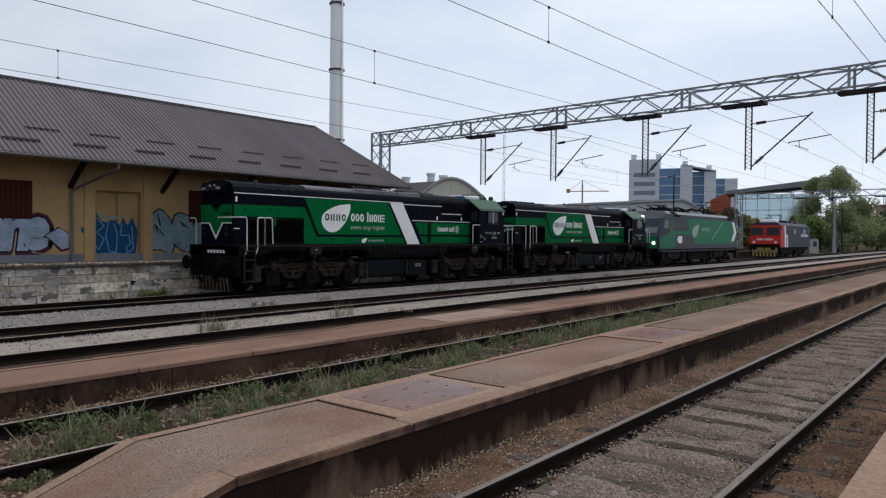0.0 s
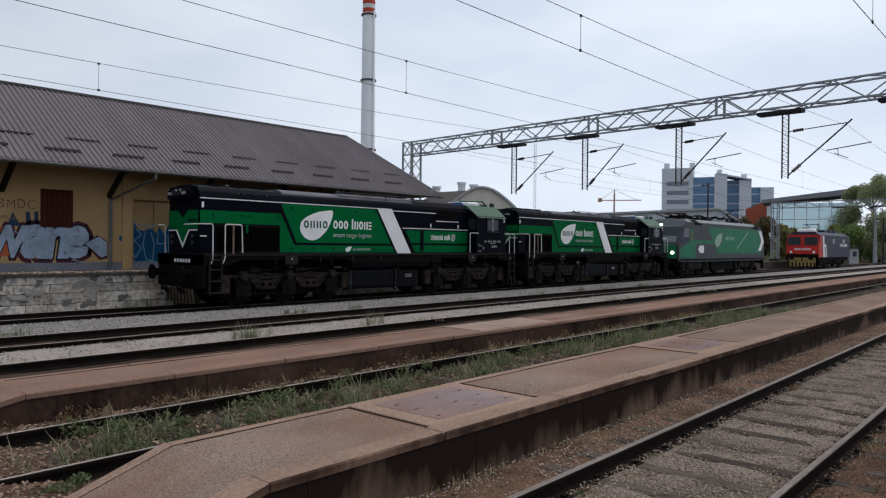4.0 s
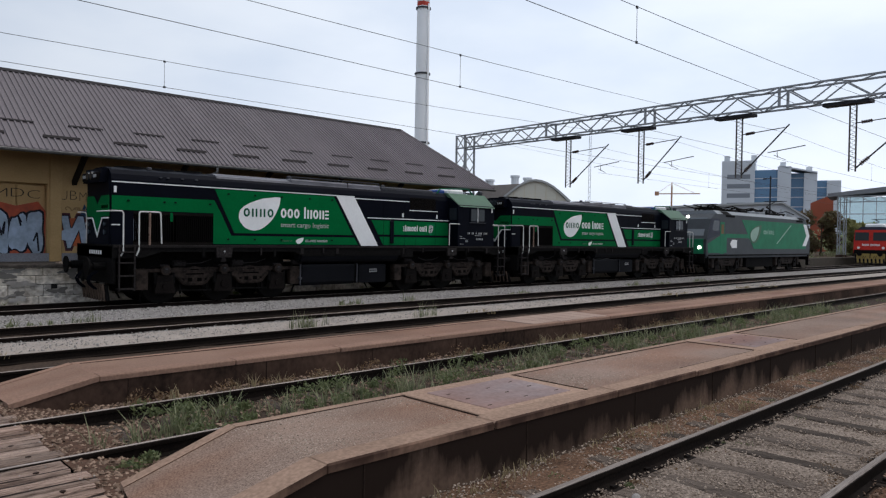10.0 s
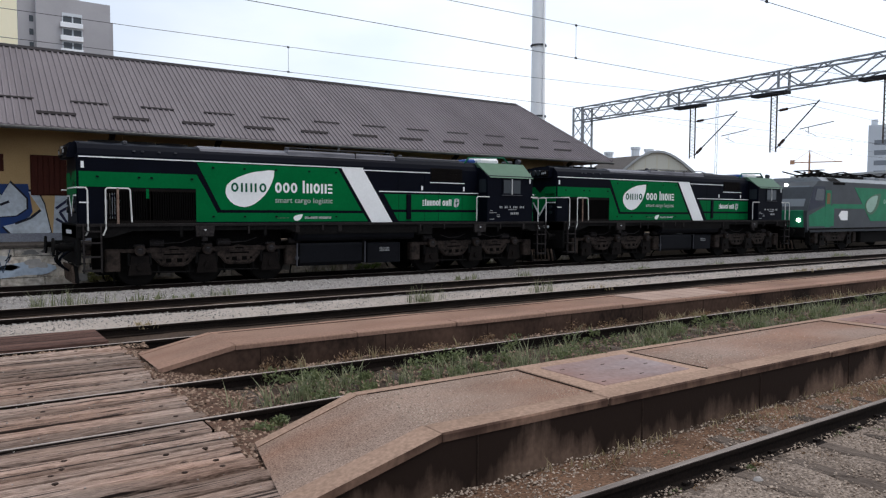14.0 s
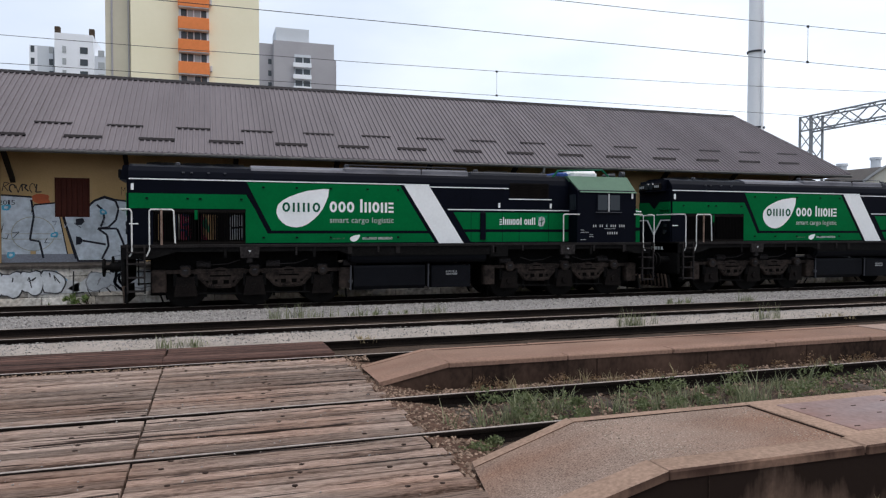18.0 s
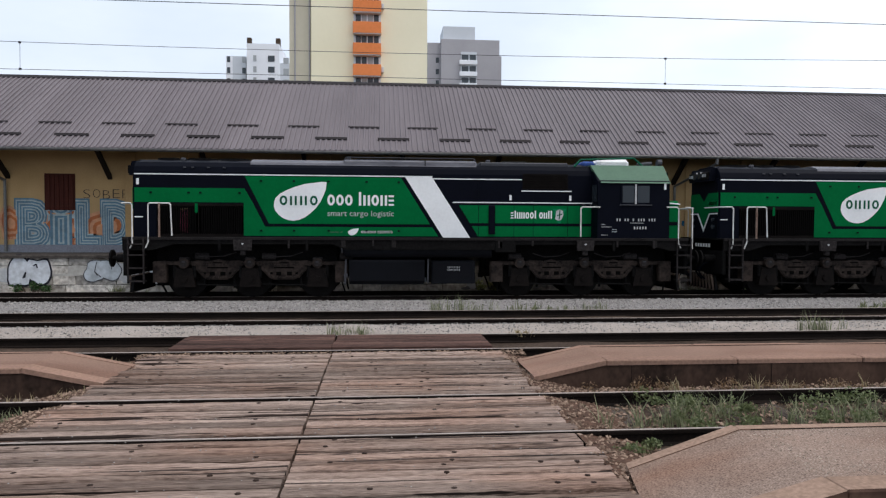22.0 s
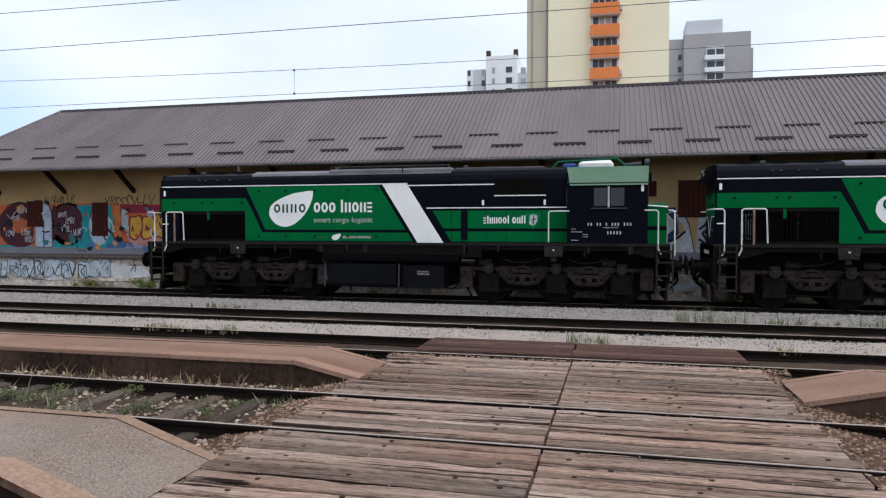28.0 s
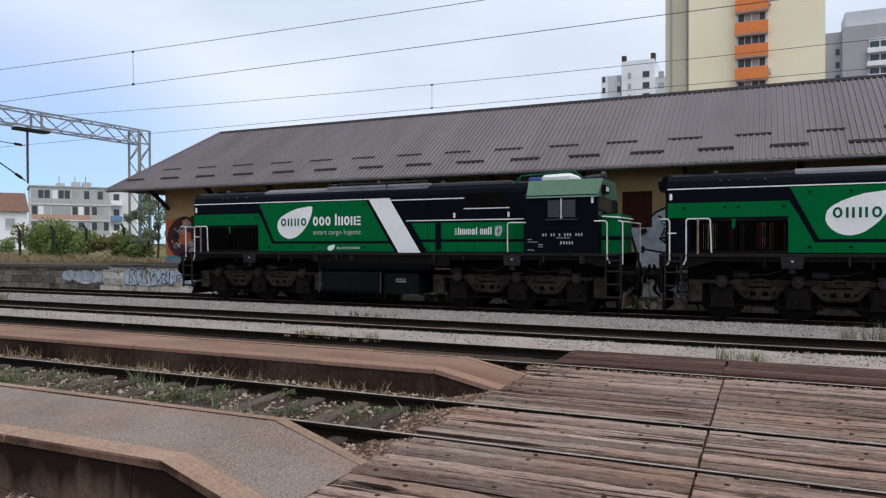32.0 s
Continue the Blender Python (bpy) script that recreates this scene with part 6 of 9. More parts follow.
guards(23.66, -6.17, 0.10, 1.937)
guards(22.88, -7.27, 0.13, 1.967)
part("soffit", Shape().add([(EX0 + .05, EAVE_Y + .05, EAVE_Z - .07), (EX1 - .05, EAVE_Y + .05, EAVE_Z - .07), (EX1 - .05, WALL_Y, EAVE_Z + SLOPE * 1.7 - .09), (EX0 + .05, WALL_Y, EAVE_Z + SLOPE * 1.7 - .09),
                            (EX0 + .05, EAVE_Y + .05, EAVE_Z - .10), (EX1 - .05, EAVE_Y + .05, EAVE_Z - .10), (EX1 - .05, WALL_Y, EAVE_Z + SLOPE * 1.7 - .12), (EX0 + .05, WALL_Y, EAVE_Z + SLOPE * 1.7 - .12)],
                           [(0, 1, 2, 3), (7, 6, 5, 4), (0, 4, 5, 1), (1, 5, 6, 2), (2, 6, 7, 3), (3, 7, 4, 0)]), M_SOFFIT, shed, "boarded soffit with the eaves' shade in its colour")
gut = Shape()
arc = [(EAVE_Y - 0.07 + 0.075 * math.cos(a * math.pi / 6), EAVE_Z - 0.05 + 0.075 * math.sin(a * math.pi / 6)) for a in range(6, 13)]
gut.prism(arc + [(p[0] * 0.9 + (EAVE_Y - 0.07) * 0.1, p[1] + 0.01) for p in reversed(arc)], "x", EX0, EX1)
part("gutter", gut, M_GUTTER, shed, "zinc gutter along the eaves")
x = -24.15
while x < 23:
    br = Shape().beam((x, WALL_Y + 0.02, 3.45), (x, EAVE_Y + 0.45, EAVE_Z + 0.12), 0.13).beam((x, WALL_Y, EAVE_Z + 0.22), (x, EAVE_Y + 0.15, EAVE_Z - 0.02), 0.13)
    part("eaves_bracket", br, M_SOFFIT, shed, "timber eaves bracket with the eaves' shade in its colour")
    x += 3.13
for x, dx in ((10.30, 0.7), (-11.69, -0.75)):
    s = Shape().path([(x + dx, EAVE_Y - 0.07, EAVE_Z - 0.10), (x + dx, EAVE_Y - 0.05, EAVE_Z - 0.26), (x, WALL_Y - 0.09, 3.35), (x, WALL_Y - 0.09, 1.05)], 0.05, 8)
    part("downpipe", s, M_GUTTER, shed, "bent zinc downpipe")

# loading ramp
ramp = thing("loading_ramp", "stone loading ramp along the shed, painted with graffiti", "loading ramp", SHED_FIT, kind="structure")
part("core", Shape().box(-58, 24.6, RAMP_Y + 0.06, WALL_Y + 0.02, -0.4, 0.97), M_MORTAR, ramp)
part("ledge", Shape().block(-25.5, 24.7, RAMP_Y - 0.10, WALL_Y, 0.93, 1.02, 0.02), M_LEDGE, ramp, "dark broken concrete ledge")
part("mossy_ledge", Shape().block(-58, -25.55, RAMP_Y - 0.06, WALL_Y + 8.2, 0.80, 0.93, 0.03), M_LEDGE, ramp)
for row, (za, zb) in enumerate(((-0.30, 0.12), (0.12, 0.44), (0.44, 0.70), (0.70, 0.93))):
    x = -44.0 + 0.2 * row
    while x < 24.4:
        w = random.uniform(0.55, 1.5)
        if x + w > 24.6:
            break
        part("stone", Shape().block(x + 0.005, x + w - 0.005, RAMP_Y - random.uniform(0.0, 0.035), RAMP_Y + 0.12, za + 0.005 + random.uniform(0, 0.012), zb - 0.005, 0.018), M_STONE_D if x < -26.4 else M_STONE, ramp)
        x += w
# rubble on the ledge
rng = np.random.default_rng(5)
n = 900
pts = np.c_[rng.uniform(6.2, 15.5, n), RAMP_Y - 0.06 + np.abs(rng.normal(0, 0.35, n)), np.full(n, 1.03)]
cloud_of("rubble", pts, rng.uniform(0.015, 0.07, n), M_STONES, "broken concrete rubble on the ramp's edge", "rubble", 6)
low = Shape().block(25.2, 110, 23.0, 23.5, -0.4, 0.62, 0.03)
solo("low_wall", low, M_MORTAR, "low stained stone wall beyond the shed", "wall", "structure")

# ---- graffiti: flat areas of paint on wall and ramp ----
PAINTS = {}


def spray(c):
    if c not in PAINTS:
        PAINTS[c] = surface("spray_paint", c, tuple(v * 0.58 + 0.02 for v in c), scale=2.6, rough=0.8, bump=0.1, fine=9, big=0.6)
    return PAINTS[c]


def blob(x, z, w, h, seed, n=22, rough_=0.16, square=0.45):
    r = random.Random(seed)
    ph = [r.uniform(0, 6.28) for _ in range(3)]
    out = []
    for i in range(n):
        a = 6.2832 * i / n
        k = 1 + rough_ * (0.6 * math.sin(2 * a + ph[0]) + 0.5 * math.sin(3 * a + ph[1]) + 0.35 * math.sin(5 * a + ph[2]))
        c, s_ = math.cos(a), math.sin(a)
        m_ = max(abs(c), abs(s_)) ** square
        out.append((x + 0.5 * w * k * c / m_, z + 0.5 * h * k * s_ / m_))
    return out


def flat(outline, y, parent, colour, name="graffiti", label="", depth=0.0):
    part(name, Shape().prism(outline, "y", y - 0.004 - depth, y + 0.0005), spray(colour), parent, label)


def stroke(pts, width, y, parent, colour, depth):
    s = Shape()
    for (a, b), (c, d) in zip(pts, pts[1:]):
        ln = math.hypot(c - a, d - b) or 1e-6
        ox, oz = -(d - b) / ln * width / 2, (c - a) / ln * width / 2
        s.prism([(a + ox, b + oz), (c + ox, d + oz), (c - ox, d - oz), (a - ox, b - oz)], "y", y - 0.004 - depth, y - depth)
    part("graffiti_line", s, spray(colour), parent)


def piece(x0, x1, z0, z1, n, fill, line, y, parent, seed, back=None, inner=None, edge=0.055):
    """A row of fat letter-like blobs with a dark outline on a coloured cloud."""
    r = random.Random(seed)
    w = (x1 - x0) / n
    if back:
        flat(blob((x0 + x1) / 2, (z0 + z1) / 2, (x1 - x0) * 1.06, (z1 - z0) * 1.02, seed, 30, 0.07, 0.8), y, parent, back, label="painted graffiti cloud")
    for k in range(n):
        cx, cz = x0 + (k + 0.5) * w + r.uniform(-0.04, 0.04), (z0 + z1) / 2 + r.uniform(-0.04, 0.04)
        h = (z1 - z0) * r.uniform(0.86, 1.0)
        flat(blob(cx, cz, w * 1.12 + edge, h + edge, seed + k), y, parent, line, depth=0.003 + 0.0006 * k)
        flat(blob(cx, cz, w * 1.12 - edge, h - edge, seed + k), y, parent, fill, label="graffiti lettering as plain shapes", depth=0.006 + 0.0006 * k)
        for q in range(r.choice((1, 2))):
            a = cx + r.uniform(-0.2, 0.2) * w
            b = cz + r.uniform(-0.25, 0.25) * h
            pts = [(a, b), (a + r.uniform(-.22, .22) * w, b + r.uniform(.12, .3) * h), (a + r.uniform(-.3, .3) * w, b + r.uniform(-.3, .1) * h)]
            stroke(pts, edge * 0.8, y, parent, line, 0.0105)
        if inner:
            flat(blob(cx + r.uniform(-.1, .1) * w, cz, w * 0.42, h * 0.5, seed + 50 + k), y, parent, inner, depth=0.0085 + 0.0005 * k)


def tag(x0, x1, z0, z1, n, y, parent, seed, colour=(0.03, 0.028, 0.03)):
    """A quick scrawl of hooks, bars and loops."""
    r = random.Random(seed)
    w, h = (x1 - x0) / n, z1 - z0
    for k in range(n):
        a, lean = x0 + k * w, r.uniform(-0.15, 0.35) * w
        lo, hi = z0 + r.uniform(-0.1, 0.2) * h, z1 + r.uniform(-0.3, 0.15) * h
        kind = r.randrange(4)
        if kind == 0:
            pts = [(a, lo), (a + lean, hi), (a + w * 0.8 + lean, hi - 0.1 * h), (a + w * 0.3, (lo + hi) / 2), (a + w * 0.9, lo)]
        elif kind == 1:
            pts = [(a + w * (0.5 + 0.45 * math.cos(t * 0.9)), (lo + hi) / 2 + (hi - lo) / 2 * math.sin(t * 0.9)) for t in range(6)]
        elif kind == 2:
            pts = [(a + lean, hi), (a, lo), (a + w * 0.85, lo + 0.05 * h)]
        else:
            pts = [(a, hi), (a + w * 0.35, lo), (a + w * 0.9 + lean, hi + 0.1 * h)]
        stroke(pts, r.choice((0.022, 0.03, 0.036)), y, parent, colour, 0.001 + 0.0001 * k)


def fat(chars, cells, z0, z1, y, parent, layers, shear=0.0):
    """Painted signs from the built-in font, thickened into layers of outline and fill; cells: the left and right end of each."""
    for i, (ch, (xa, xb)) in enumerate(zip(chars, cells)):
        box = None
        for q, (grow, colour) in enumerate([(0.0, None)] + layers):
            cu = bpy.data.curves.new("graffiti_letter", "FONT")
            cu.body, cu.size, cu.offset, cu.resolution_u, cu.shear = ch, 1.0, grow, 3, shear
            ob = bpy.data.objects.new("graffiti_letter", cu)
            me = bpy.data.meshes.new_from_object(ob)
            bpy.data.objects.remove(ob)
            co = np.empty(len(me.vertices) * 3)
            me.vertices.foreach_get("co", co)
            co = co.reshape(-1, 3)
            if box is None:
                box = co.min(0), co.max(0)
                bpy.data.meshes.remove(me)
                continue
            u = (co[:, 0] - box[0][0]) / (box[1][0] - box[0][0])
            v = (co[:, 1] - box[0][1]) / (box[1][1] - box[0][1])
            out = np.c_[xa + u * (xb - xa), np.full(len(u), y - 0.002 - 0.0016 * q - 0.0004 * i), z0 + v * (z1 - z0)]
            me.vertices.foreach_set("co", out.ravel())
            me.materials.clear()
            me.materials.append(spray(colour))
            part("graffiti_letter", me, None, parent)


def scrawl(txt, x0, x1, z0, z1, y, parent, colour=(0.03, 0.028, 0.03)):
    w = (x1 - x0) / len(txt)
    for i, ch in enumerate(txt):
        dz = 0.02 * math.sin(2.3 * i)
        fat(ch, [(x0 + i * w + 0.03, x0 + (i + 1) * w - 0.03)], z0 + dz, z1 + dz, y, parent, [(-0.022, colour)])


def poly(pts, ox, oz, k, kz, y, parent, colour, depth):
    """An outline given in steps from a corner ox, oz."""
    flat([(ox + k * p[0], oz - kz * p[1]) for p in pts], y, parent, colour, depth=depth)


Y = WALL_Y
DR = Y + 0.19                                  # the face of the recessed doors
SILVER, ICE, MAROON, INK, TEAL = (0.55, 0.60, 0.66), (0.42, 0.52, 0.66), (0.09, 0.022, 0.035), (0.015, 0.015, 0.025), (0.02, 0.33, 0.36)
ORANGE, RUST, BLUE_, ROSE, GOLD = (0.62, 0.15, 0.05), (0.55, 0.13, 0.05), (0.02, 0.10, 0.28), (0.36, 0.055, 0.11), (0.72, 0.40, 0.06)
STEEL, PEACH, WHITE_, PALE, LAV = (0.13, 0.24, 0.32), (0.62, 0.27, 0.14), (0.62, 0.67, 0.72), (0.42, 0.50, 0.50), (0.36, 0.34, 0.50)
# east end: teal bubbles, blue panel in the door, the long pale-blue piece
piece(12.95, 15.5, 1.25, 2.78, 3, (0.25, 0.36, 0.40), INK, Y, front, 11, edge=0.05)
poly([(0, 45), (12, 0), (35, 40), (60, 48), (90, 30), (120, 60), (135, 22), (155, 60), (178, 20), (205, 90), (196, 200), (150, 212), (90, 196), (30, 208), (2, 180)], 11.08, 2.67, 0.0075, 0.0070, DR, front, (0.008, 0.10, 0.25), 0.001)
for k, pts in enumerate(([(11.2, 2.5), (11.45, 2.2), (11.2, 2.0), (11.45, 1.75), (11.25, 1.4), (11.15, 1.6)], [(11.6, 2.35), (11.5, 1.9), (11.62, 1.35), (11.85, 1.3), (11.9, 1.9), (11.78, 2.3)],
                         [(12.05, 2.3), (12.0, 1.9), (12.3, 1.9), (12.35, 1.6), (12.2, 1.5), (12.25, 1.3)], [(11.2, 2.6), (11.5, 2.5), (11.95, 2.55), (11.7, 2.4)], [(12.4, 2.2), (12.45, 1.4), (12.15, 1.25), (11.5, 1.28), (11.2, 1.25)])):
    stroke(pts, 0.035, DR, front, (0.20, 0.42, 0.55), 0.006)
flat(blob(10.72, 2.06, 0.22, 0.2, 4), Y, front, (0.02, 0.13, 0.25))
for x, z, w, h, sd in ((7.1, 2.1, 0.7, 0.6, 1), (8.2, 1.6, 0.6, 0.4, 2), (9.45, 2.2, 0.5, 0.5, 3), (9.0, 1.55, 0.6, 0.35, 4), (7.2, 1.7, 0.6, 0.4, 5)):
    flat(blob(x, z, w, h, sd), Y, front, RUST, depth=0.0002 * sd)
fat("Wane", [(6.85, 7.82), (7.76, 8.36), (8.34, 9.02), (8.92, 9.56)], 1.50, 2.36, Y, front, [(0.13, MAROON), (0.085, INK), (0.055, ICE)], 0.15)
poly([(0, 40), (60, 0), (105, 30), (105, 110), (70, 120), (30, 75)], 9.50, 2.16, 0.0070, 0.0068, Y, front, MAROON, 0.010)
poly([(2, 42), (60, 6), (100, 34), (100, 98), (72, 108), (33, 70)], 9.52, 2.16, 0.0070, 0.0068, Y, front, ICE, 0.012)
poly([(0, 50), (60, 0), (120, 10), (60, 60)], 6.58, 2.08, 0.0060, 0.0070, Y, front, ICE, 0.012)
for o in ([(7.30, 2.40), (7.45, 2.82), (7.68, 2.40)], [(7.82, 2.40), (7.80, 2.84), (7.92, 2.84), (7.96, 2.40)], [(8.04, 2.42), (8.04, 2.86), (8.15, 2.88), (8.17, 2.42)]):
    flat(o, Y, front, (0.03, 0.06, 0.12))
scrawl("UBMDC", 6.72, 8.10, 2.92, 3.22, Y, front)
tag(6.9, 7.6, 2.6, 2.72, 5, Y, front, 14, (0.35, 0.22, 0.10))
flat([(4.86, 1.10), (6.52, 1.10), (6.56, 2.35), (6.2, 2.85), (5.6, 2.7), (5.0, 2.85), (4.82, 2.2)], DR, front, (0.50, 0.11, 0.06))
piece(4.95, 6.38, 1.25, 2.55, 3, ICE, INK, DR, front, 17, edge=0.06)
scrawl("MDC", 5.0, 6.3, 2.95, 3.22, DR, front)
# angular silver piece
flat([(0.52, 1.12), (1.55, 1.12), (2.0, 1.9), (1.9, 2.72), (0.75, 2.70)], Y, front, (0.025, 0.06, 0.20))
A = [(0, 95), (120, 20), (160, 62), (200, 0), (275, 75), (275, 122), (225, 155), (125, 162), (95, 250), (0, 155)]
B = [(165, 205), (235, 188), (345, 130), (285, 42), (330, 40), (360, 100), (390, 235), (355, 250), (205, 245)]
for o, dx in ((A, 0.0), (B, 0.0)):
    cx_, cz_ = sum(p[0] for p in o) / len(o), sum(p[1] for p in o) / len(o)
    poly([(cx_ + (p[0] - cx_) * 1.07, cz_ + (p[1] - cz_) * 1.09) for p in o], 0.39, 2.75, 0.0053, 0.0062, Y, front, INK, 0.004)
    poly(o, 0.39, 2.75, 0.0053, 0.0062, Y, front, WHITE_, 0.007)
stroke([(0.75, 2.06), (1.2, 2.10), (1.42, 2.2)], 0.07, Y, front, INK, 0.012)
stroke([(1.55, 1.55), (1.95, 1.72), (2.2, 1.95)], 0.07, Y, front, INK, 0.012)
flat([(2.50, 1.10), (4.55, 1.10), (4.50, 2.75), (2.60, 2.60)], Y, front, SILVER)
for pts in ([(2.6, 2.0), (3.15, 2.45), (3.0, 2.65), (3.6, 2.62)], [(3.05, 2.2), (3.6, 2.28), (4.1, 2.4)], [(2.6, 1.7), (2.95, 1.45), (2.7, 1.9), (3.2, 2.2)], [(3.0, 1.75), (3.8, 1.82), (4.3, 1.78)], [(3.0, 1.72), (3.7, 1.35), (3.2, 1.12)], [(3.6, 1.8), (3.75, 1.2), (4.2, 1.25)], [(3.6, 2.6), (3.85, 2.3), (4.3, 2.45)]):
    stroke(pts, 0.075, Y, front, (0.02, 0.02, 0.06), 0.004)
scrawl("SOBER", 3.14, 4.40, 2.90, 3.18, Y, front)
fat("2", [(4.6, 4.7)], 2.9, 3.05, Y, front, [(-0.02, INK)])
# roses in the next door
BUB = ((130, 315, 92, 92), (215, 322, 82, 84), (298, 316, 108, 108), (150, 262, 74, 66), (205, 248, 70, 66), (262, 245, 70, 64), (322, 240, 60, 60))
for dx in (-7.65,):
    for grow, colour, dp in ((34, (0.55, 0.42, 0.26), 0.0), (24, (0.30, 0.07, 0.07), 0.0015), (9, (0.05, 0.012, 0.03), 0.003), (0, ROSE, 0.005)):
        for k, (cx_, cz_, w, h) in enumerate(BUB):
            flat(blob(dx + (cx_ - 70) * 0.0062, 2.50 - (cz_ - 195) * 0.0063, (w + grow) * 0.0062, (h + grow) * 0.0063, 200 + k, 16, 0.05, 0.1), DR, front, colour, depth=dp + 0.00015 * k)
    for k in range(4):
        cx_, cz_, w, h = BUB[k]
        flat(blob(dx + (cx_ - 75) * 0.0062, 2.50 - (cz_ - 200) * 0.0063, w * 0.0025, h * 0.0025, 230 + k, 12), DR, front, (0.22, 0.03, 0.06), depth=0.0075)
    tag(dx + 0.1, dx + 1.45, 2.58, 2.92, 8, DR, front, 21)
    stroke([(dx + 0.45, 2.75), (dx + 0.48, 2.35)], 0.06, DR, front, INK, 0.008)
    stroke([(dx + 0.85, 2.7), (dx + 0.86, 2.4)], 0.06, DR, front, INK, 0.008)
# magenta block signs with dark blue lines in the door after it
MAG, NAVY_ = (0.34, 0.035, 0.085), (0.02, 0.035, 0.10)
flat([(-1.42, 1.28), (0.10, 1.26), (0.13, 1.6), (-0.12, 1.9), (-0.02, 2.3), (-0.16, 2.55), (-1.0, 2.54), (-1.44, 2.58)], DR, front, MAG, label="magenta graffiti block")
flat([(-0.16, 2.2), (0.12, 1.85), (0.12, 2.0), (-0.02, 2.4)], DR, front, (0.03, 0.25, 0.12), depth=0.001)
for pts in ([(-1.12, 2.55), (-1.10, 2.15), (-1.14, 1.3)], [(-0.86, 2.55), (-0.90, 1.95), (-0.86, 1.3)], [(-0.90, 1.98), (-0.62, 2.0), (-0.55, 1.7), (-0.60, 1.3)], [(-0.32, 2.54), (-0.34, 1.9), (-0.30, 1.3)], [(-0.70, 2.50), (-0.48, 2.44), (-0.46, 2.2), (-0.72, 2.16)], [(-1.40, 1.32), (0.08, 1.30)], [(-0.34, 1.75), (-0.05, 1.62), (0.06, 1.36)]):
    stroke(pts, 0.075, DR, front, NAVY_, 0.004)
flat(blob(-0.60, 2.33, 0.12, 0.14, 8), DR, front, (0.5, 0.30, 0.32), depth=0.006)
tag(-1.35, 0.0, 2.75, 2.98, 8, DR, front, 24)
# large white piece: an angular form, then two bubble forms
flat([(-6.02, 1.05), (-5.80, 1.05), (-5.86, 3.0), (-6.02, 3.0)], Y, front, ORANGE)
flat(blob(-4.65, 2.93, 0.5, 0.28, 5), Y, front, RUST)
M_ = [(0, 0), (170, 10), (162, 85), (178, 45), (268, 35), (285, 95), (322, 292), (185, 295), (180, 238), (158, 238), (158, 295), (8, 295), (48, 118), (35, 155), (0, 140)]
poly([(p[0] * 1.04 - 8, p[1] * 1.02 - 8) for p in M_], -5.90, 3.02, 0.00606, 0.00657, Y, front, INK, 0.002)
poly(M_, -5.90, 3.02, 0.00606, 0.00657, Y, front, WHITE_, 0.005)
for r_ in (0.58, 0.555):
    flat([(-4.86 + r_ * math.cos(a * 0.2618), 1.88 + r_ * 0.9 * math.sin(a * 0.2618)) for a in range(24)], Y, front, (0.45, 0.44, 0.36) if r_ > 0.57 else WHITE_, depth=0.008 if r_ > 0.57 else 0.0095)
for z in (1.72, 1.88):
    stroke([(-5.6, z), (-4.1, z)], 0.02, Y, front, (0.45, 0.44, 0.36), 0.011)
for x, z in ((-5.55, 2.66), (-5.45, 1.25)):
    flat(blob(x, z, 0.22, 0.18, int(x * 10)), Y, front, (0.10, 0.42, 0.60), depth=0.012)
    flat(blob(x, z, 0.10, 0.08, int(x * 10)), Y, front, WHITE_, depth=0.0145)
bubbles = [(-4.04, 2.38), (-3.98, 2.62), (-3.62, 2.62), (-3.42, 2.68), (-3.21, 2.89), (-2.93, 3.02), (-2.66, 2.93), (-2.14, 2.86), (-1.75, 2.66), (-1.53, 2.30), (-1.52, 1.80), (-1.64, 1.34), (-1.86, 1.05), (-3.66, 1.06)]
cb = (-2.8, 2.0)
flat([(cb[0] + (a - cb[0]) * 1.035, cb[1] + (b - cb[1]) * 1.035) for a, b in bubbles], Y, front, INK, depth=0.0122)
flat([(cb[0] + (a - cb[0]) * 0.985, cb[1] + (b - cb[1]) * 0.98) for a, b in bubbles], Y, front, WHITE_, depth=0.0138)
for pts in ([(-3.42, 2.68), (-3.21, 2.89), (-2.93, 3.00), (-2.63, 2.90), (-2.54, 2.66), (-2.62, 2.30), (-2.83, 2.08), (-3.12, 2.04), (-2.87, 1.84), (-2.83, 1.51), (-3.02, 1.10)],
            [(-3.14, 2.77), (-2.98, 2.61), (-2.94, 2.36), (-3.04, 2.10)], [(-3.08, 2.04), (-2.59, 2.04), (-2.42, 1.60), (-2.30, 1.10)], [(-3.54, 1.67), (-2.91, 1.55)]):
    stroke(pts, 0.062, Y, front, INK, 0.0155)
for o in ([(-2.33, 2.17), (-2.21, 2.10), (-2.19, 1.96), (-2.29, 1.85), (-2.35, 1.92)], [(-3.72, 2.33), (-3.53, 2.36), (-3.48, 2.25), (-3.57, 2.15), (-3.72, 2.15)], [(-3.72, 1.80), (-3.59, 1.77), (-3.53, 1.67), (-3.60, 1.56), (-3.73, 1.54)]):
    flat(o, Y, front, INK, depth=0.0142)
for x, z in ((-2.97, 2.55), (-1.90, 2.26), (-4.30, 1.85)):
    flat(blob(x, z, 0.20, 0.16, int(x * 10)), Y, front, (0.10, 0.42, 0.60), depth=0.0165)
    flat(blob(x, z, 0.09, 0.07, int(x * 10)), Y, front, WHITE_, depth=0.018)
stroke([(-4.90, 2.90), (-4.84, 2.4), (-4.95, 1.7), (-4.70, 1.65), (-4.60, 1.15)], 0.055, Y, front, INK, 0.0125)
stroke([(-4.06, 2.42), (-3.98, 2.1), (-3.72, 1.12)], 0.07, Y, front, INK, 0.0152)
flat(blob(-1.62, 2.70, 0.36, 0.32, 3), Y, front, ORANGE)
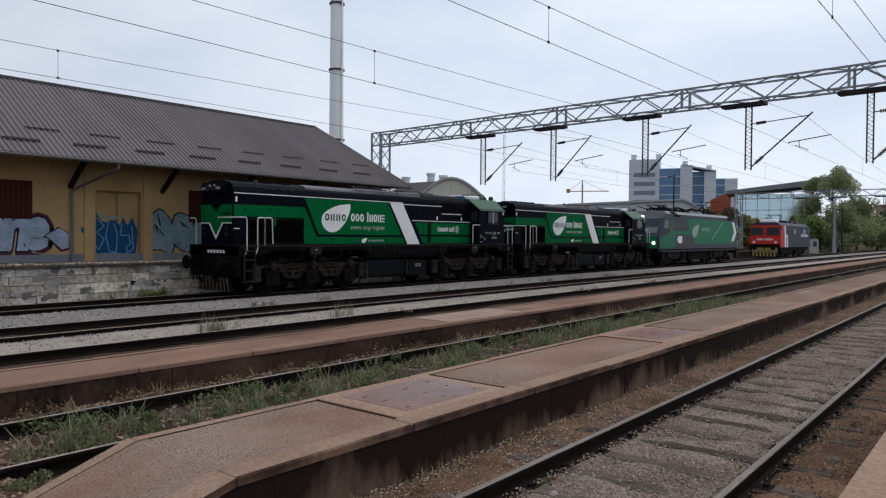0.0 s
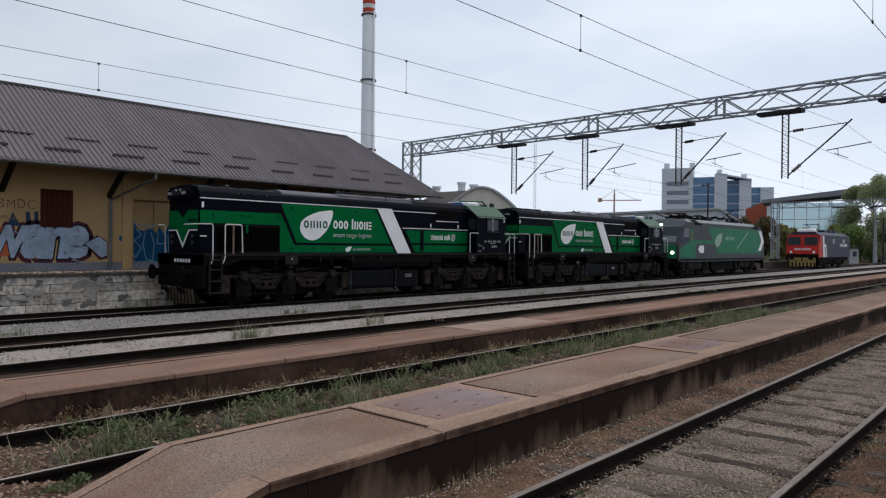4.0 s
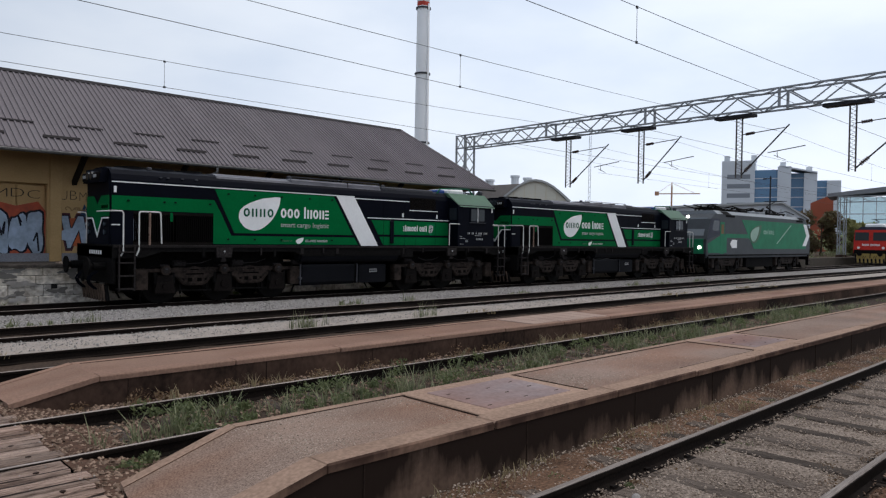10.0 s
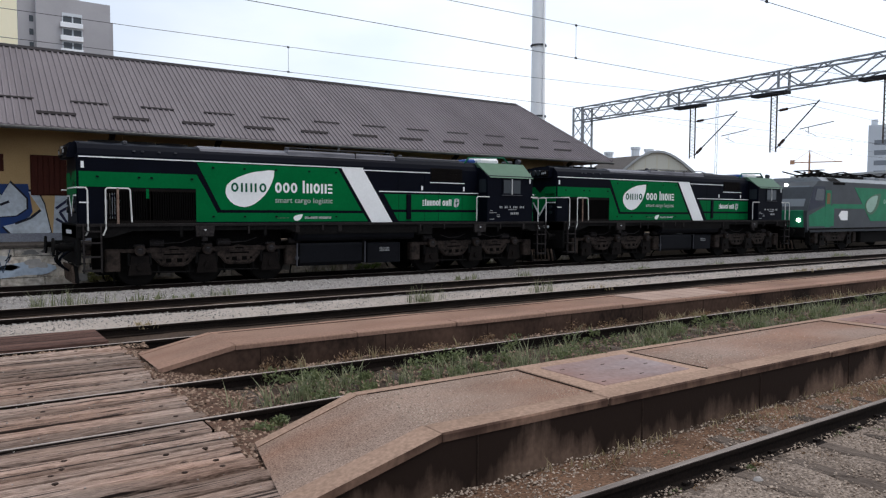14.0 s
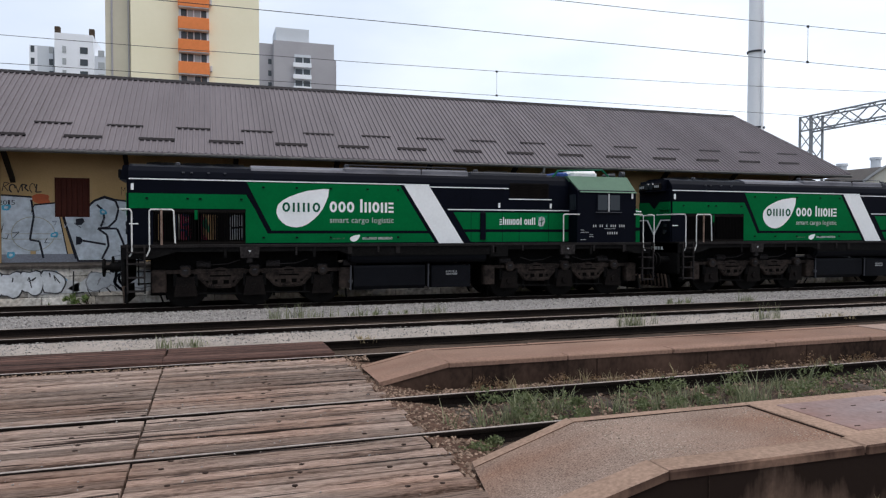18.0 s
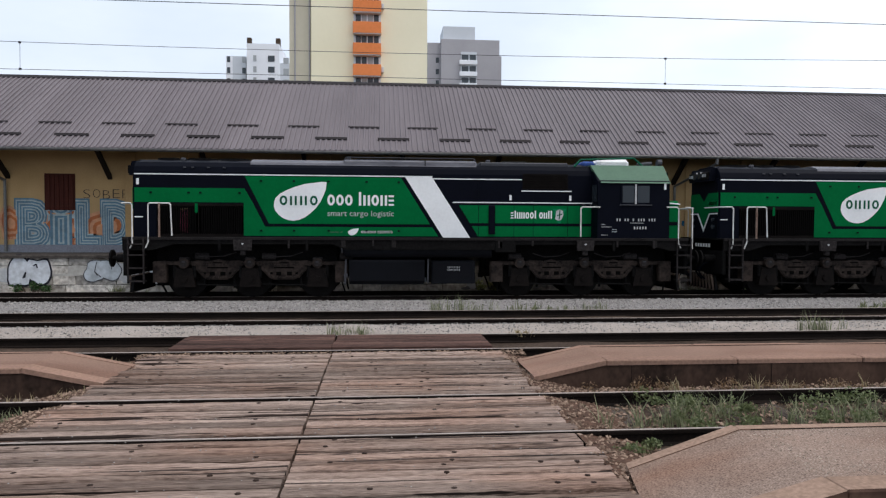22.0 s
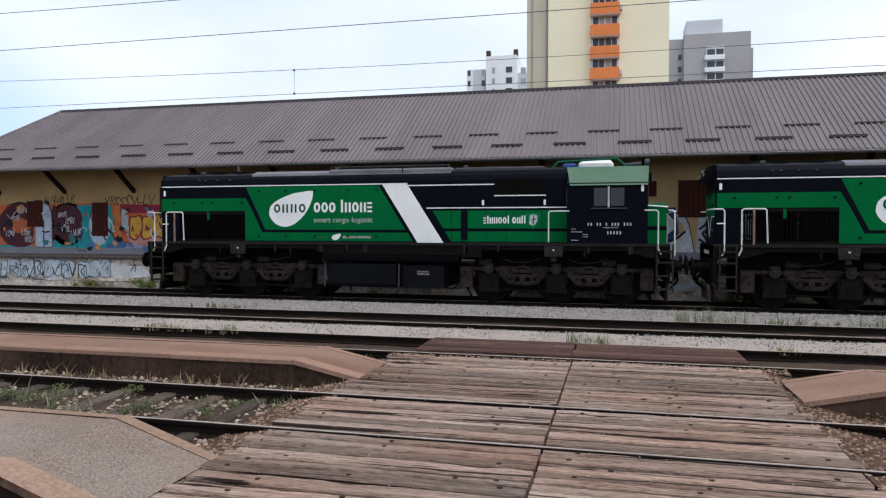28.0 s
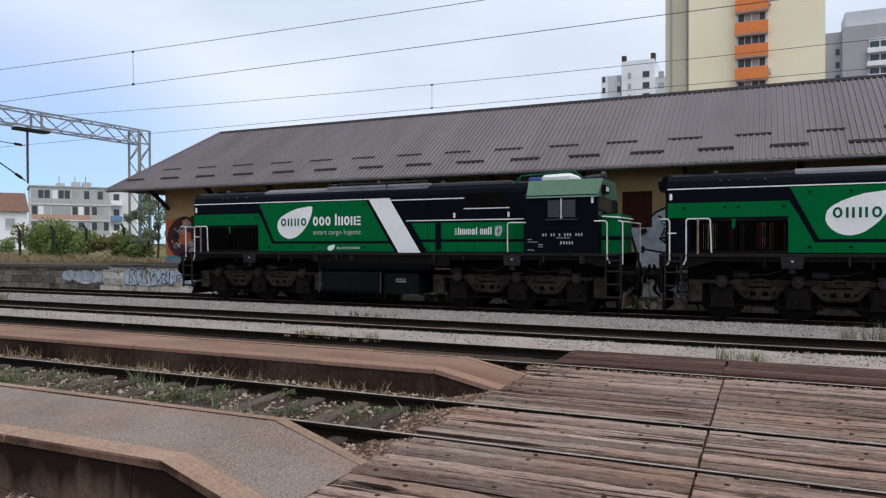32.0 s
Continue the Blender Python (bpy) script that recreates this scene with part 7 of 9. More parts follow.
scrawl("MAUZ", -2.50, -1.74, 3.06, 3.34, Y, front)
tag(-5.65, -4.6, 3.10, 3.38, 6, Y, front, 23)
fat("2015", [(-5.74, -5.64), (-5.63, -5.53), (-5.51, -5.45), (-5.42, -5.32)], 2.74, 2.88, Y - 0.006, front, [(-0.01, INK)])
scrawl("SOBER", -9.38, -7.86, 2.78, 3.08, Y, front)
# concentric line letters
for x, z, w, h, sd in ((-9.95, 1.85, 2.1, 1.35, 61), (-8.75, 1.75, 1.3, 1.2, 62), (-11.55, 1.95, 0.7, 1.1, 63), (-9.4, 1.35, 1.5, 0.6, 64)):
    for q in range(5):
        f = 1 - 0.17 * q
        flat(blob(x, z, w * f, h * f, sd, rough_=0.12), Y, front, (0.66, 0.33, 0.18) if q % 2 == 0 else (0.50, 0.16, 0.06), depth=0.0006 * q + 0.0001 * (sd - 60))
fat("BiLD", [(-11.25, -10.48), (-10.18, -9.88), (-9.48, -8.88), (-8.66, -7.86)], 1.28, 2.54, Y, front, [(0.13, STEEL), (0.10, PALE), (0.075, STEEL), (0.045, PALE), (0.022, STEEL), (-0.01, PALE), (-0.032, STEEL)])
fat("2012", [(-11.85, -11.77), (-11.75, -11.67), (-11.65, -11.60), (-11.58, -11.50)], 1.45, 1.56, Y, front, [(-0.02, (0.50, 0.12, 0.05))])
# painted leaves of the open door, silver letters beside it
flat([(-13.72, 1.14), (-12.46, 1.14), (-12.48, 2.72), (-13.70, 2.74)], DR - 0.052, front, (0.40, 0.46, 0.53), label="pale painted door leaves")
fat("ER", [(-13.62, -13.18), (-13.02, -12.58)], 1.35, 2.65, DR - 0.056, front, [(0.015, (0.03, 0.12, 0.32)), (-0.05, (0.06, 0.17, 0.40))])
fat("SN", [(-15.72, -15.16), (-14.90, -14.12)], 1.22, 2.76, Y, front, [(0.12, INK), (0.075, SILVER)])
tag(-15.2, -14.0, 2.92, 3.12, 7, Y, front, 30)
# the long mural at the west end
flat([(-24.3, 1.12), (-15.98, 1.12), (-15.98, 2.55), (-16.6, 2.95), (-20, 3.02), (-24.3, 2.98)], Y, front, (0.60, 0.155, 0.06))
flat([(-18.6, 2.62), (-16.7, 2.62), (-16.6, 2.93), (-18.7, 2.98)], Y, front, (0.34, 0.03, 0.06), depth=0.001)
flat([(-20.35, 1.14), (-18.9, 1.14), (-18.75, 2.0), (-18.95, 2.95), (-20.5, 2.95), (-20.25, 2.1)], Y, front, TEAL, depth=0.001)
flat([(-21.7, 1.13), (-20.2, 1.13), (-20.3, 1.65), (-20.9, 1.45), (-21.5, 1.8)], Y, front, TEAL, depth=0.0016)
flat([(-24.3, 1.13), (-22.2, 1.13), (-22.6, 1.32), (-24.3, 1.36)], Y, front, TEAL, depth=0.001)
flat([(-18.6, 1.14), (-16.0, 1.14), (-16.0, 1.42), (-17.4, 1.36), (-18.4, 1.5)], Y, front, LAV, depth=0.002)
flat([(-18.1, 1.42), (-16.05, 1.38), (-16.0, 1.62), (-18.2, 1.68)], Y, front, (0.60, 0.28, 0.25), depth=0.0012)
fat("C", [(-24.05, -22.75)], 1.45, 2.85, Y, front, [(0.13, INK), (0.10, MAROON)])
fat("n8", [(-22.30, -21.78), (-21.42, -20.44)], 1.52, 2.80, Y, front, [(0.14, INK), (0.10, MAROON)])
fat("n", [(-22.32, -21.78)], 1.52, 2.80, Y - 0.006, front, [(0.08, (0.50, 0.60, 0.74))])
fat("O", [(-19.86, -19.06)], 1.50, 2.70, Y, front, [(0.12, INK), (0.08, (0.50, 0.60, 0.72))])
flat([(-18.85, 1.62), (-18.5, 1.62), (-18.52, 2.95), (-18.82, 2.95)], Y, front, (0.66, 0.22, 0.06), depth=0.003)
flat([(-18.45, 1.9), (-18.15, 1.7), (-18.2, 2.7), (-18.45, 2.8)], Y, front, (0.50, 0.58, 0.68), depth=0.003)
flat([(-18.6, 2.0), (-18.3, 1.8), (-18.15, 1.95), (-18.5, 2.15)], Y, front, INK, depth=0.0045)
flat([(-19.2, 1.3), (-18.6, 1.75), (-18.2, 1.35), (-18.5, 1.18)], Y, front, (0.06, 0.15, 0.32), depth=0.003)
piece(-18.05, -16.05, 1.62, 2.60, 4, GOLD, (0.22, 0.03, 0.05), Y, front, 31, edge=0.06)
for k, (x, z) in enumerate(((-23.85, 1.7), (-23.6, 2.35), (-23.1, 1.75), (-22.95, 1.45), (-21.35, 2.45), (-21.2, 1.9), (-20.75, 1.75), (-21.0, 2.2), (-23.2, 2.65))):
    tag(x, x + 0.42, z, z + 0.26, 4, Y - 0.013, front, 70 + k, (0.55, 0.52, 0.55))
tag(-21.6, -20.6, 3.02, 3.36, 6, Y, front, 80)
scrawl("MAUZ", -22.0, -21.1, 3.05, 3.32, Y, front)
tag(-19.2, -17.0, 2.98, 3.30, 9, Y, front, 81)
rm = random.Random(77)
MURAL = ((0.62, 0.30, 0.10), (0.50, 0.10, 0.05), TEAL, (0.10, 0.20, 0.42), (0.42, 0.36, 0.50), (0.55, 0.58, 0.62), INK, MAROON, (0.05, 0.22, 0.26))
for k in range(46):
    x, z = rm.uniform(-24.1, -16.2), rm.uniform(1.2, 2.85)
    if any(a - 0.3 < x < b + 0.3 and z > c - 0.3 for a, b, c, d in shutters):
        continue
    w = rm.uniform(0.10, 0.34)
    flat(blob(x, z, w, w * rm.uniform(0.5, 1.3), 300 + k, 14, 0.3), Y, front, rm.choice(MURAL), depth=0.0125 + 0.00006 * k)
for k in range(26):
    x, z = rm.uniform(-24.1, -16.4), rm.uniform(1.25, 2.7)
    pts = [(x, z)]
    for q in range(rm.choice((2, 3, 4))):
        pts.append((pts[-1][0] + rm.uniform(-0.22, 0.26), pts[-1][1] + rm.uniform(-0.3, 0.3)))
    stroke([(min(max(a, -24.2), -16.0), min(max(b, 1.15), 2.9)) for a, b in pts], rm.choice((0.025, 0.04, 0.06)), Y - 0.012, front, rm.choice((INK, WHITE_, WHITE_, MAROON)), 0.004 + 0.0001 * k)
for k in range(30):
    x, z = rm.choice((rm.uniform(7.0, 10.0), rm.uniform(-5.8, -1.7), rm.uniform(2.6, 4.4), rm.uniform(13, 15))), rm.uniform(1.2, 2.4)
    pts = [(x, z), (x + rm.uniform(-.2, .2), z + rm.uniform(-.15, .15)), (x + rm.uniform(-.25, .25), z + rm.uniform(-.2, .2))]
    stroke(pts, 0.018, Y - 0.012, front, rm.choice((INK, (0.25, 0.28, 0.33), (0.5, 0.52, 0.55))), 0.004 + 0.0001 * k)
RY = RAMP_Y - 0.03
# old whitewash and pale spray on the ramp's stones
rw = random.Random(131)
x = -27.5
while x < 1.6:
    w = rw.uniform(0.7, 2.1)
    h = rw.uniform(0.30, 0.62)
    c = rw.choice(((0.56, 0.57, 0.58), (0.60, 0.62, 0.65), (0.44, 0.52, 0.62), (0.52, 0.50, 0.46)))
    z = rw.uniform(0.12 + h / 2, 0.88 - h / 2) if x > -25.4 else 0.44
    flat(blob(x + w / 2, z, w, h, int(50 * x), 20, 0.22, 0.7), RY + 0.001, ramp, c, "whitewash")
    for k in range(rw.choice((0, 1, 2, 3))):
        a, b = x + rw.uniform(0.1, 0.9) * w, z + rw.uniform(-0.3, 0.3) * h
        pts = [(a, b), (a + rw.uniform(-.25, .25), min(0.9, b + rw.uniform(.1, .3))), (a + rw.uniform(-.1, .4), b + rw.uniform(-.1, .1))]
        stroke(pts, rw.choice((0.03, 0.05, 0.08)), RY + 0.001, ramp, rw.choice((INK, (0.10, 0.10, 0.11), (0.20, 0.34, 0.46), (0.62, 0.66, 0.70))), 0.004 + 0.0002 * k)
    x += w * rw.uniform(0.75, 1.5)
for k in range(90):
    w, h = rw.uniform(0.10, 0.50), rw.uniform(0.06, 0.22)
    c = rw.choice(((0.34, 0.32, 0.30), (0.26, 0.245, 0.23), (0.42, 0.40, 0.38), (0.16, 0.15, 0.14)))
    flat(blob(rw.uniform(1.0, 15.5), rw.uniform(0.0, 0.9), w, h, 700 + k, 18, 0.42, 0.6), RY + 0.001, ramp, c, "plaster_patch", depth=0.0002 * (k % 20))
SIL = (0.62, 0.65, 0.68)
fat("26", [(7.05, 7.30), (7.38, 7.60)], 0.22, 0.48, RY, ramp, [(-0.03, (0.05, 0.05, 0.05))])
piece(-10.72, -9.50, 0.10, 0.93, 2, (0.66, 0.69, 0.73), INK, RY, ramp, 95, edge=0.05)
piece(-6.7, -3.75, 0.14, 0.88, 6, SIL, (0.05, 0.05, 0.055), RY, ramp, 94, edge=0.035)
piece(-8.55, -7.5, 0.2, 0.86, 2, (0.55, 0.60, 0.64), (0.10, 0.10, 0.11), RY, ramp, 93, edge=0.03)
tag(-3.5, -1.2, 0.16, 0.88, 7, RY, ramp, 92)
piece(-3.1, -1.4, 0.3, 0.85, 3, (0.5, 0.53, 0.56), (0.25, 0.25, 0.26), RY, ramp, 91, edge=0.03)
for k in range(5):
    piece(-24.7 + 1.5 * k, -23.4 + 1.5 * k, 0.2, 0.9, 3, (0.44, 0.52, 0.60), (0.12, 0.13, 0.15), RY, ramp, 110 + k, edge=0.03)
tag(-24.4, -18.0, 0.2, 0.8, 17, RY - 0.012, ramp, 116)
tag(-0.2, 1.4, 0.25, 0.85, 4, RY, ramp, 117, (0.07, 0.10, 0.16))
piece(-28.4, -26.0, 0.2, 0.74, 4, (0.36, 0.42, 0.46), (0.16, 0.16, 0.17), RY, ramp, 97, edge=0.03)
for x in (-10.1, 6.0, 11.3, 3.2, -4.9):
    part("drain_hole", Shape().box(x, x + 0.16, RAMP_Y - 0.034, RAMP_Y - 0.02, 0.32, 0.46), spray((0.008, 0.008, 0.008)), ramp)

# ---- overhead line ----
M_ZINC = surface("galvanised_steel", (0.31, 0.325, 0.345), (0.21, 0.22, 0.235), scale=2, rough=0.6, bump=0.05)
M_DARKSTEEL = surface("dark_steel", (0.045, 0.045, 0.05), (0.025, 0.025, 0.03), rough=0.6, metal=0.3, bump=0.05)
M_WIRE = surface("wire", (0.06, 0.06, 0.065), rough=0.6, metal=0.3, bump=0)
M_POSTRUST = surface("rusted_zinc", (0.13, 0.115, 0.11), (0.055, 0.045, 0.042), scale=3, rough=0.75, bump=0.05)
M_BROWNINS = surface("insulator", (0.05, 0.025, 0.018), rough=0.3, bump=0)
WIRES = [(23.3, 5.86), (18.6, 5.80), (12.95, 5.87), (7.45, 5.87), (2.65, 5.83)]      # y, height of the contact wire


def gantry(x, base_z, turn, ya, posts, dz=0.0):
    """A portal of lattice steel across the tracks, with drop posts and cantilevers; turn: how far it stands askew."""
    g = thing("catenary_gantry", "galvanised lattice portal carrying the overhead line", "gantry", pose(x, 0, dz, 0, 0, turn), "overhead line portals")
    yb, zb, zt, w = -7.3, 8.35, 9.23, 0.45
    for sx in (-w, w):
        for z in (zb, zt):
            part("chord", Shape().beam((sx, ya + 0.5, z), (sx, yb - 0.5, z), 0.085), M_ZINC, g)
        n = 34
        dz = Shape()
        for k in range(n):
            a, b = ya + (yb - ya) * k / n, ya + (yb - ya) * (k + 1) / n
            dz.beam((sx, a, zb if k % 2 else zt), (sx, b, zt if k % 2 else zb), 0.055)
        part("lattice", dz, M_ZINC, g)
    for z in (zb, zt):
        dz = Shape()
        n = 40
        for k in range(n):
            a, b = ya + (yb - ya) * k / n, ya + (yb - ya) * (k + 1) / n
            dz.beam((-w if k % 2 else w, a, z), (w if k % 2 else -w, b, z), 0.045)
        part("lattice", dz, M_ZINC, g)
    for y in (27.5, 20.3, 13.0, 5.7):
        for sx in (-w, w):
            part("splice_plate", Shape().box(sx - 0.05, sx + 0.05, y - 0.05, y + 0.05, zb, zt), M_ZINC, g)
    for y in (ya, yb):
        mast = part("mast", Shape().box(-0.6, 0.6, y - 0.6, y + 0.6, base_z - 0.6, base_z + 0.1), M_CONC, g, "lattice mast on a concrete foot")
        for sx in (-w, w):
            for sy in (-0.45, 0.45):
                part("mast_leg", Shape().beam((sx, y + sy, base_z), (sx, y + sy, zt + 0.05), 0.11), M_ZINC, mast)
        dz = Shape()
        n = 9
        for k in range(n):
            a, b = base_z + (zt - base_z) * k / n, base_z + (zt - base_z) * (k + 1) / n
            s_ = 1 if k % 2 else -1
            for sy in (-0.45, 0.45):
                dz.beam((-w * s_, y + sy, a), (w * s_, y + sy, b), 0.05)
            for sx in (-w, w):
                dz.beam((sx, y - 0.45 * s_, a), (sx, y + 0.45 * s_, b), 0.05)
        part("lattice", dz, M_ZINC, mast)
    for y, (wy, wz) in zip(posts, WIRES):
        lo = 5.15
        dp = part("drop_post", Shape().box(-0.28, 0.28, y - 0.75, y + 1.2, zb - 0.24, zb - 0.10), M_DARKSTEEL, g, "dark steel hanger below the beam")
        for sx, sy in ((-0.10, 0.10), (0.10, -0.10)):
            part("post_leg", Shape().beam((sx, y + sy, lo), (sx, y + sy, zb - 0.1), 0.055), M_POSTRUST, dp)
        rungs = Shape()
        for k in range(32):
            a, b = lo + 0.05 + (zb - 0.2 - lo) * k / 32, lo + 0.05 + (zb - 0.2 - lo) * (k + 1) / 32
            sd = 0.10 if k % 2 else -0.10
            rungs.beam((-sd, y + sd, a), (sd, y - sd, b), 0.015)
        tagged(part("lattice", rungs, M_POSTRUST, dp), kind="stuff")
        arm = part("cantilever", Shape().tube((0, y - 0.15, lo + 0.15), (0, wy - 0.25, 7.55), 0.035, 8), M_DARKSTEEL, g, "slanting cantilever tube with insulators")
        part("top_tie", Shape().tube((0, y - 0.15, 7.28), (0, wy - 0.05, 7.42), 0.022, 6), M_DARKSTEEL, arm)
        part("steady_arm", Shape().tube((0, wy + 0.75, wz + 0.42), (0, wy - 1.0, wz + 0.62), 0.022, 6).tube((0, wy + 0.3, wz + 0.45), (0, wy + 0.28, wz + 0.15), 0.015, 6).tube((0, wy + 0.45, wz + 0.28), (0, wy - 0.1, wz + 0.02), 0.015, 6), M_DARKSTEEL, arm)
        d = Vector((0, wy - 0.25 - (y - 0.15), 7.55 - (lo + 0.15))).normalized()
        for k in range(5):
            c = Vector((0, y - 0.15, lo + 0.15)) + d * (0.25 + k * 0.09)
            part("insulator_disc", Shape().tube(c, c + d * 0.045, 0.085, 10), M_BROWNINS, arm)
        for k in range(5):
            c = Vector((0, y - 0.35 - k * 0.09, 7.29 + k * 0.006))
            part("insulator_disc", Shape().tube(c, c + Vector((0, -0.045, 0.003)), 0.075, 10), M_BROWNINS, arm)
    return g


G0 = gantry(33.95, 0.2, -4.0, 35.6, [26.05, 20.82, 15.14, 9.94, 4.98])
copy_thing(G0, pose(117.0, 0, 0, 0, 0, -4.0))
gantry(-38.3, 0.2, 0.0, 34.85, [26.95, 21.0, 15.18, 10.05, 5.07], 0.19)
# supports' height and sag of each carrier wire, and the droppers that hang from it
CARRIERS = [(7.35, 0.85, ()), (7.30, 0.87, (-8.9, 7.7)), (7.22, 0.62, (-14.4, 13.1)), (7.36, 0.92, (-15.0, 12.5)), (7.30, 0.85, (14.0,))]
for (wy, wz), (top_z, sag, hung) in zip(WIRES, CARRIERS):
    ln = thing("overhead_line", "thin dark contact wire hung from its carrier wire", "overhead wire", pose(0, wy, 0), "overhead lines")
    cp, mp_ = [], []
    f = lambda q: top_z - sag * (1 - (2 * q - 1) ** 2)
    for xa, xb in ((-107, -37.3), (-37.3, 35), (35, 118), (118, 190)):
        if wy > 23 and xa < 0:                 # this one ends at the portal beyond the shed
            continue
        n = 14
        for k in range(n):
            x0 = xa + (xb - xa) * k / n
            cp.append((x0, 0, wz))
            mp_.append((x0, 0, f(k / n)))
        for x in hung if xa == -37.3 else (xa + 14, xa + 41, xa + 68):
            q = (x - xa) / (xb - xa)
            dr_ = part("dropper", Shape().tube((x, 0, wz), (x, 0, f(q)), 0.005, 4), M_WIRE, ln)
            part("clamp", Shape().box(x - 0.03, x + 0.03, -0.012, 0.012, wz - 0.02, wz + 0.03).box(x - 0.03, x + 0.03, -0.012, 0.012, f(q) - 0.03, f(q) + 0.02), M_WIRE, dr_)
    part("contact_wire", Shape().path(cp + [(190, 0, wz)], 0.0068, 5), M_WIRE, ln)
    part("carrier_wire", Shape().path(mp_ + [(190, 0, top_z)], 0.0068, 5), M_WIRE, ln)
for y, z, spans in ((35.6, 9.32, ((36.4, 119.4),)),):
    fw = []
    for xa, xb in spans:
        for k in range(12):
            f = lambda q: z - 0.9 * (1 - (2 * q - 1) ** 2)
            fw.append((xa + (xb - xa) * k / 12, y, f(k / 12)))
    solo("feeder_wire", Shape().path(fw, 0.0068, 5), M_WIRE, "thin feeder wire strung along the portals' masts", "overhead wire", group="overhead lines")

# ---- town beyond the tracks ----
M_CREAM = surface("cream_facade", (0.88, 0.82, 0.62), (0.83, 0.77, 0.57), scale=0.15, rough=0.9, bump=0.05, fine=2, big=0.8)
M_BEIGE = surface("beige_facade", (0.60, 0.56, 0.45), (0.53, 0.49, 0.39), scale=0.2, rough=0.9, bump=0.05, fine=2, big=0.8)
M_ORANGE = surface("orange_parapet", (0.78, 0.25, 0.09), (0.70, 0.22, 0.075), scale=0.3, rough=0.8, bump=0.05, fine=3)
M_TGREY = surface("grey_facade", (0.40, 0.39, 0.41), (0.35, 0.34, 0.36), scale=0.15, rough=0.9, bump=0.05, fine=2, big=0.8)
M_LGREY = surface("light_grey_facade", (0.60, 0.63, 0.67), (0.54, 0.57, 0.61), scale=0.15, rough=0.9, bump=0.05, fine=2, big=0.8)
M_TWHITE = surface("white_facade", (0.82, 0.84, 0.88), (0.75, 0.77, 0.81), scale=0.2, rough=0.9, bump=0.05, fine=2, big=0.8)
M_PANE = glass_dark("far_window", (0.05, 0.06, 0.07), 0.15)
M_PANE_L = glass_dark("curtained_window", (0.35, 0.37, 0.38), 0.2)
M_BANDGL = glass_dark("grey_window_band", (0.20, 0.22, 0.25), 0.15)
# blue glass brightened in colour for the sky it reflects
M_BLUEGL = glass_dark("sky_toned_blue_glass", (0.12, 0.235, 0.38), 0.1)
M_CHIM = surface("chimney_shell", (0.86, 0.87, 0.885), (0.79, 0.80, 0.815), scale=0.06, rough=0.8, bump=0.05, fine=1, big=0.8)
M_BAND = surface("red_band", (0.50, 0.075, 0.055), rough=0.8, bump=0)
M_WBAND = surface("white_band", (0.72, 0.72, 0.72), rough=0.8, bump=0)
M_TILE = surface("clay_tiles", (0.20, 0.12, 0.095), (0.14, 0.085, 0.068), scale=1, rough=0.9, bump=0.3, fine=10)
M_GREYTILE = surface("weathered_tiles", (0.26, 0.235, 0.22), (0.17, 0.152, 0.142), scale=1, rough=0.9, bump=0.3, fine=10)
M_PALEROOF = surface("pale_roof", (0.42, 0.43, 0.43), (0.34, 0.35, 0.355), scale=0.2, rough=0.7, bump=0.05)
M_DARKROOF = surface("dark_roof", (0.10, 0.105, 0.11), (0.07, 0.072, 0.078), rough=0.7, bump=0.05)
M_CANOPY = surface("canopy_grey", (0.24, 0.245, 0.26), (0.17, 0.175, 0.19), scale=0.4, rough=0.7, bump=0.05)
M_HALLGL = surface("mirror_glass", (0.52, 0.66, 0.70), (0.44, 0.58, 0.62), scale=0.2, rough=0.08, metal=0.85, bump=0.0)
M_LOGGIA0 = surface("hut_wall", (0.45, 0.46, 0.46), (0.34, 0.35, 0.35), scale=1, rough=0.9, bump=0.1)
M_PEACH = surface("peach_screen", (0.55, 0.36, 0.28), rough=0.8, bump=0)
M_ANNEX = surface("red_render", (0.36, 0.10, 0.06), (0.30, 0.085, 0.05), scale=0.3, rough=0.9, bump=0.05)
M_CREAM2 = surface("cream_gable", (0.66, 0.64, 0.56), (0.56, 0.54, 0.47), scale=0.3, rough=0.9, bump=0.05)
M_BARK = surface("bark", (0.085, 0.062, 0.045), (0.045, 0.034, 0.026), scale=4, rough=0.95, bump=0.7, fine=18, streak=(1, 1, 0.3))

# chimney
cx, cy = 188.0, 208.0
ch = thing("power_station_chimney", "tall pale grey chimney with red and white bands near its top", "chimney", Matrix.Diagonal((1.0, 1.0, 1.016, 1.0)))
cs = Shape()
z = 0
rad = lambda z: 3.0 - 0.0058 * z
cs.tube((cx, cy, -0.5), (cx, cy, 91.4), rad(0), 32, rad(91.4), caps=False)
part("shell", cs, M_CHIM, ch, smooth=True)
for k in range(9):
    part("painted_band", Shape().tube((cx, cy, 91.4 + 1.65 * k), (cx, cy, 93.05 + 1.65 * k), rad(91.4 + 1.65 * k), 32, rad(93.05 + 1.65 * k), caps=k == 8), M_BAND if k % 2 == 0 else M_WBAND, ch, "red band" if k % 2 == 0 else "white band", smooth=True)
for z in (38.6, 65.4, 90.7):
    part("ring_platform", Shape().tube((cx, cy, z - 0.28), (cx, cy, z + 0.28), rad(z) + 0.5, 32), M_ROOFGREY, ch)
part("ladder", Shape().box(cx - 0.3, cx + 0.3, cy - 3.35, cy - 2.9, 0, 92), M_CHIM, ch)

# cream tower with orange balconies
tw = thing("cream_tower_block", "cream tower block with a stack of orange balconies", "tower block", Matrix.Translation((-0.34, 0, 0)) @ Matrix.Diagonal((1.0, 1.0, 1.0125, 1.0)))
TY = 95.0
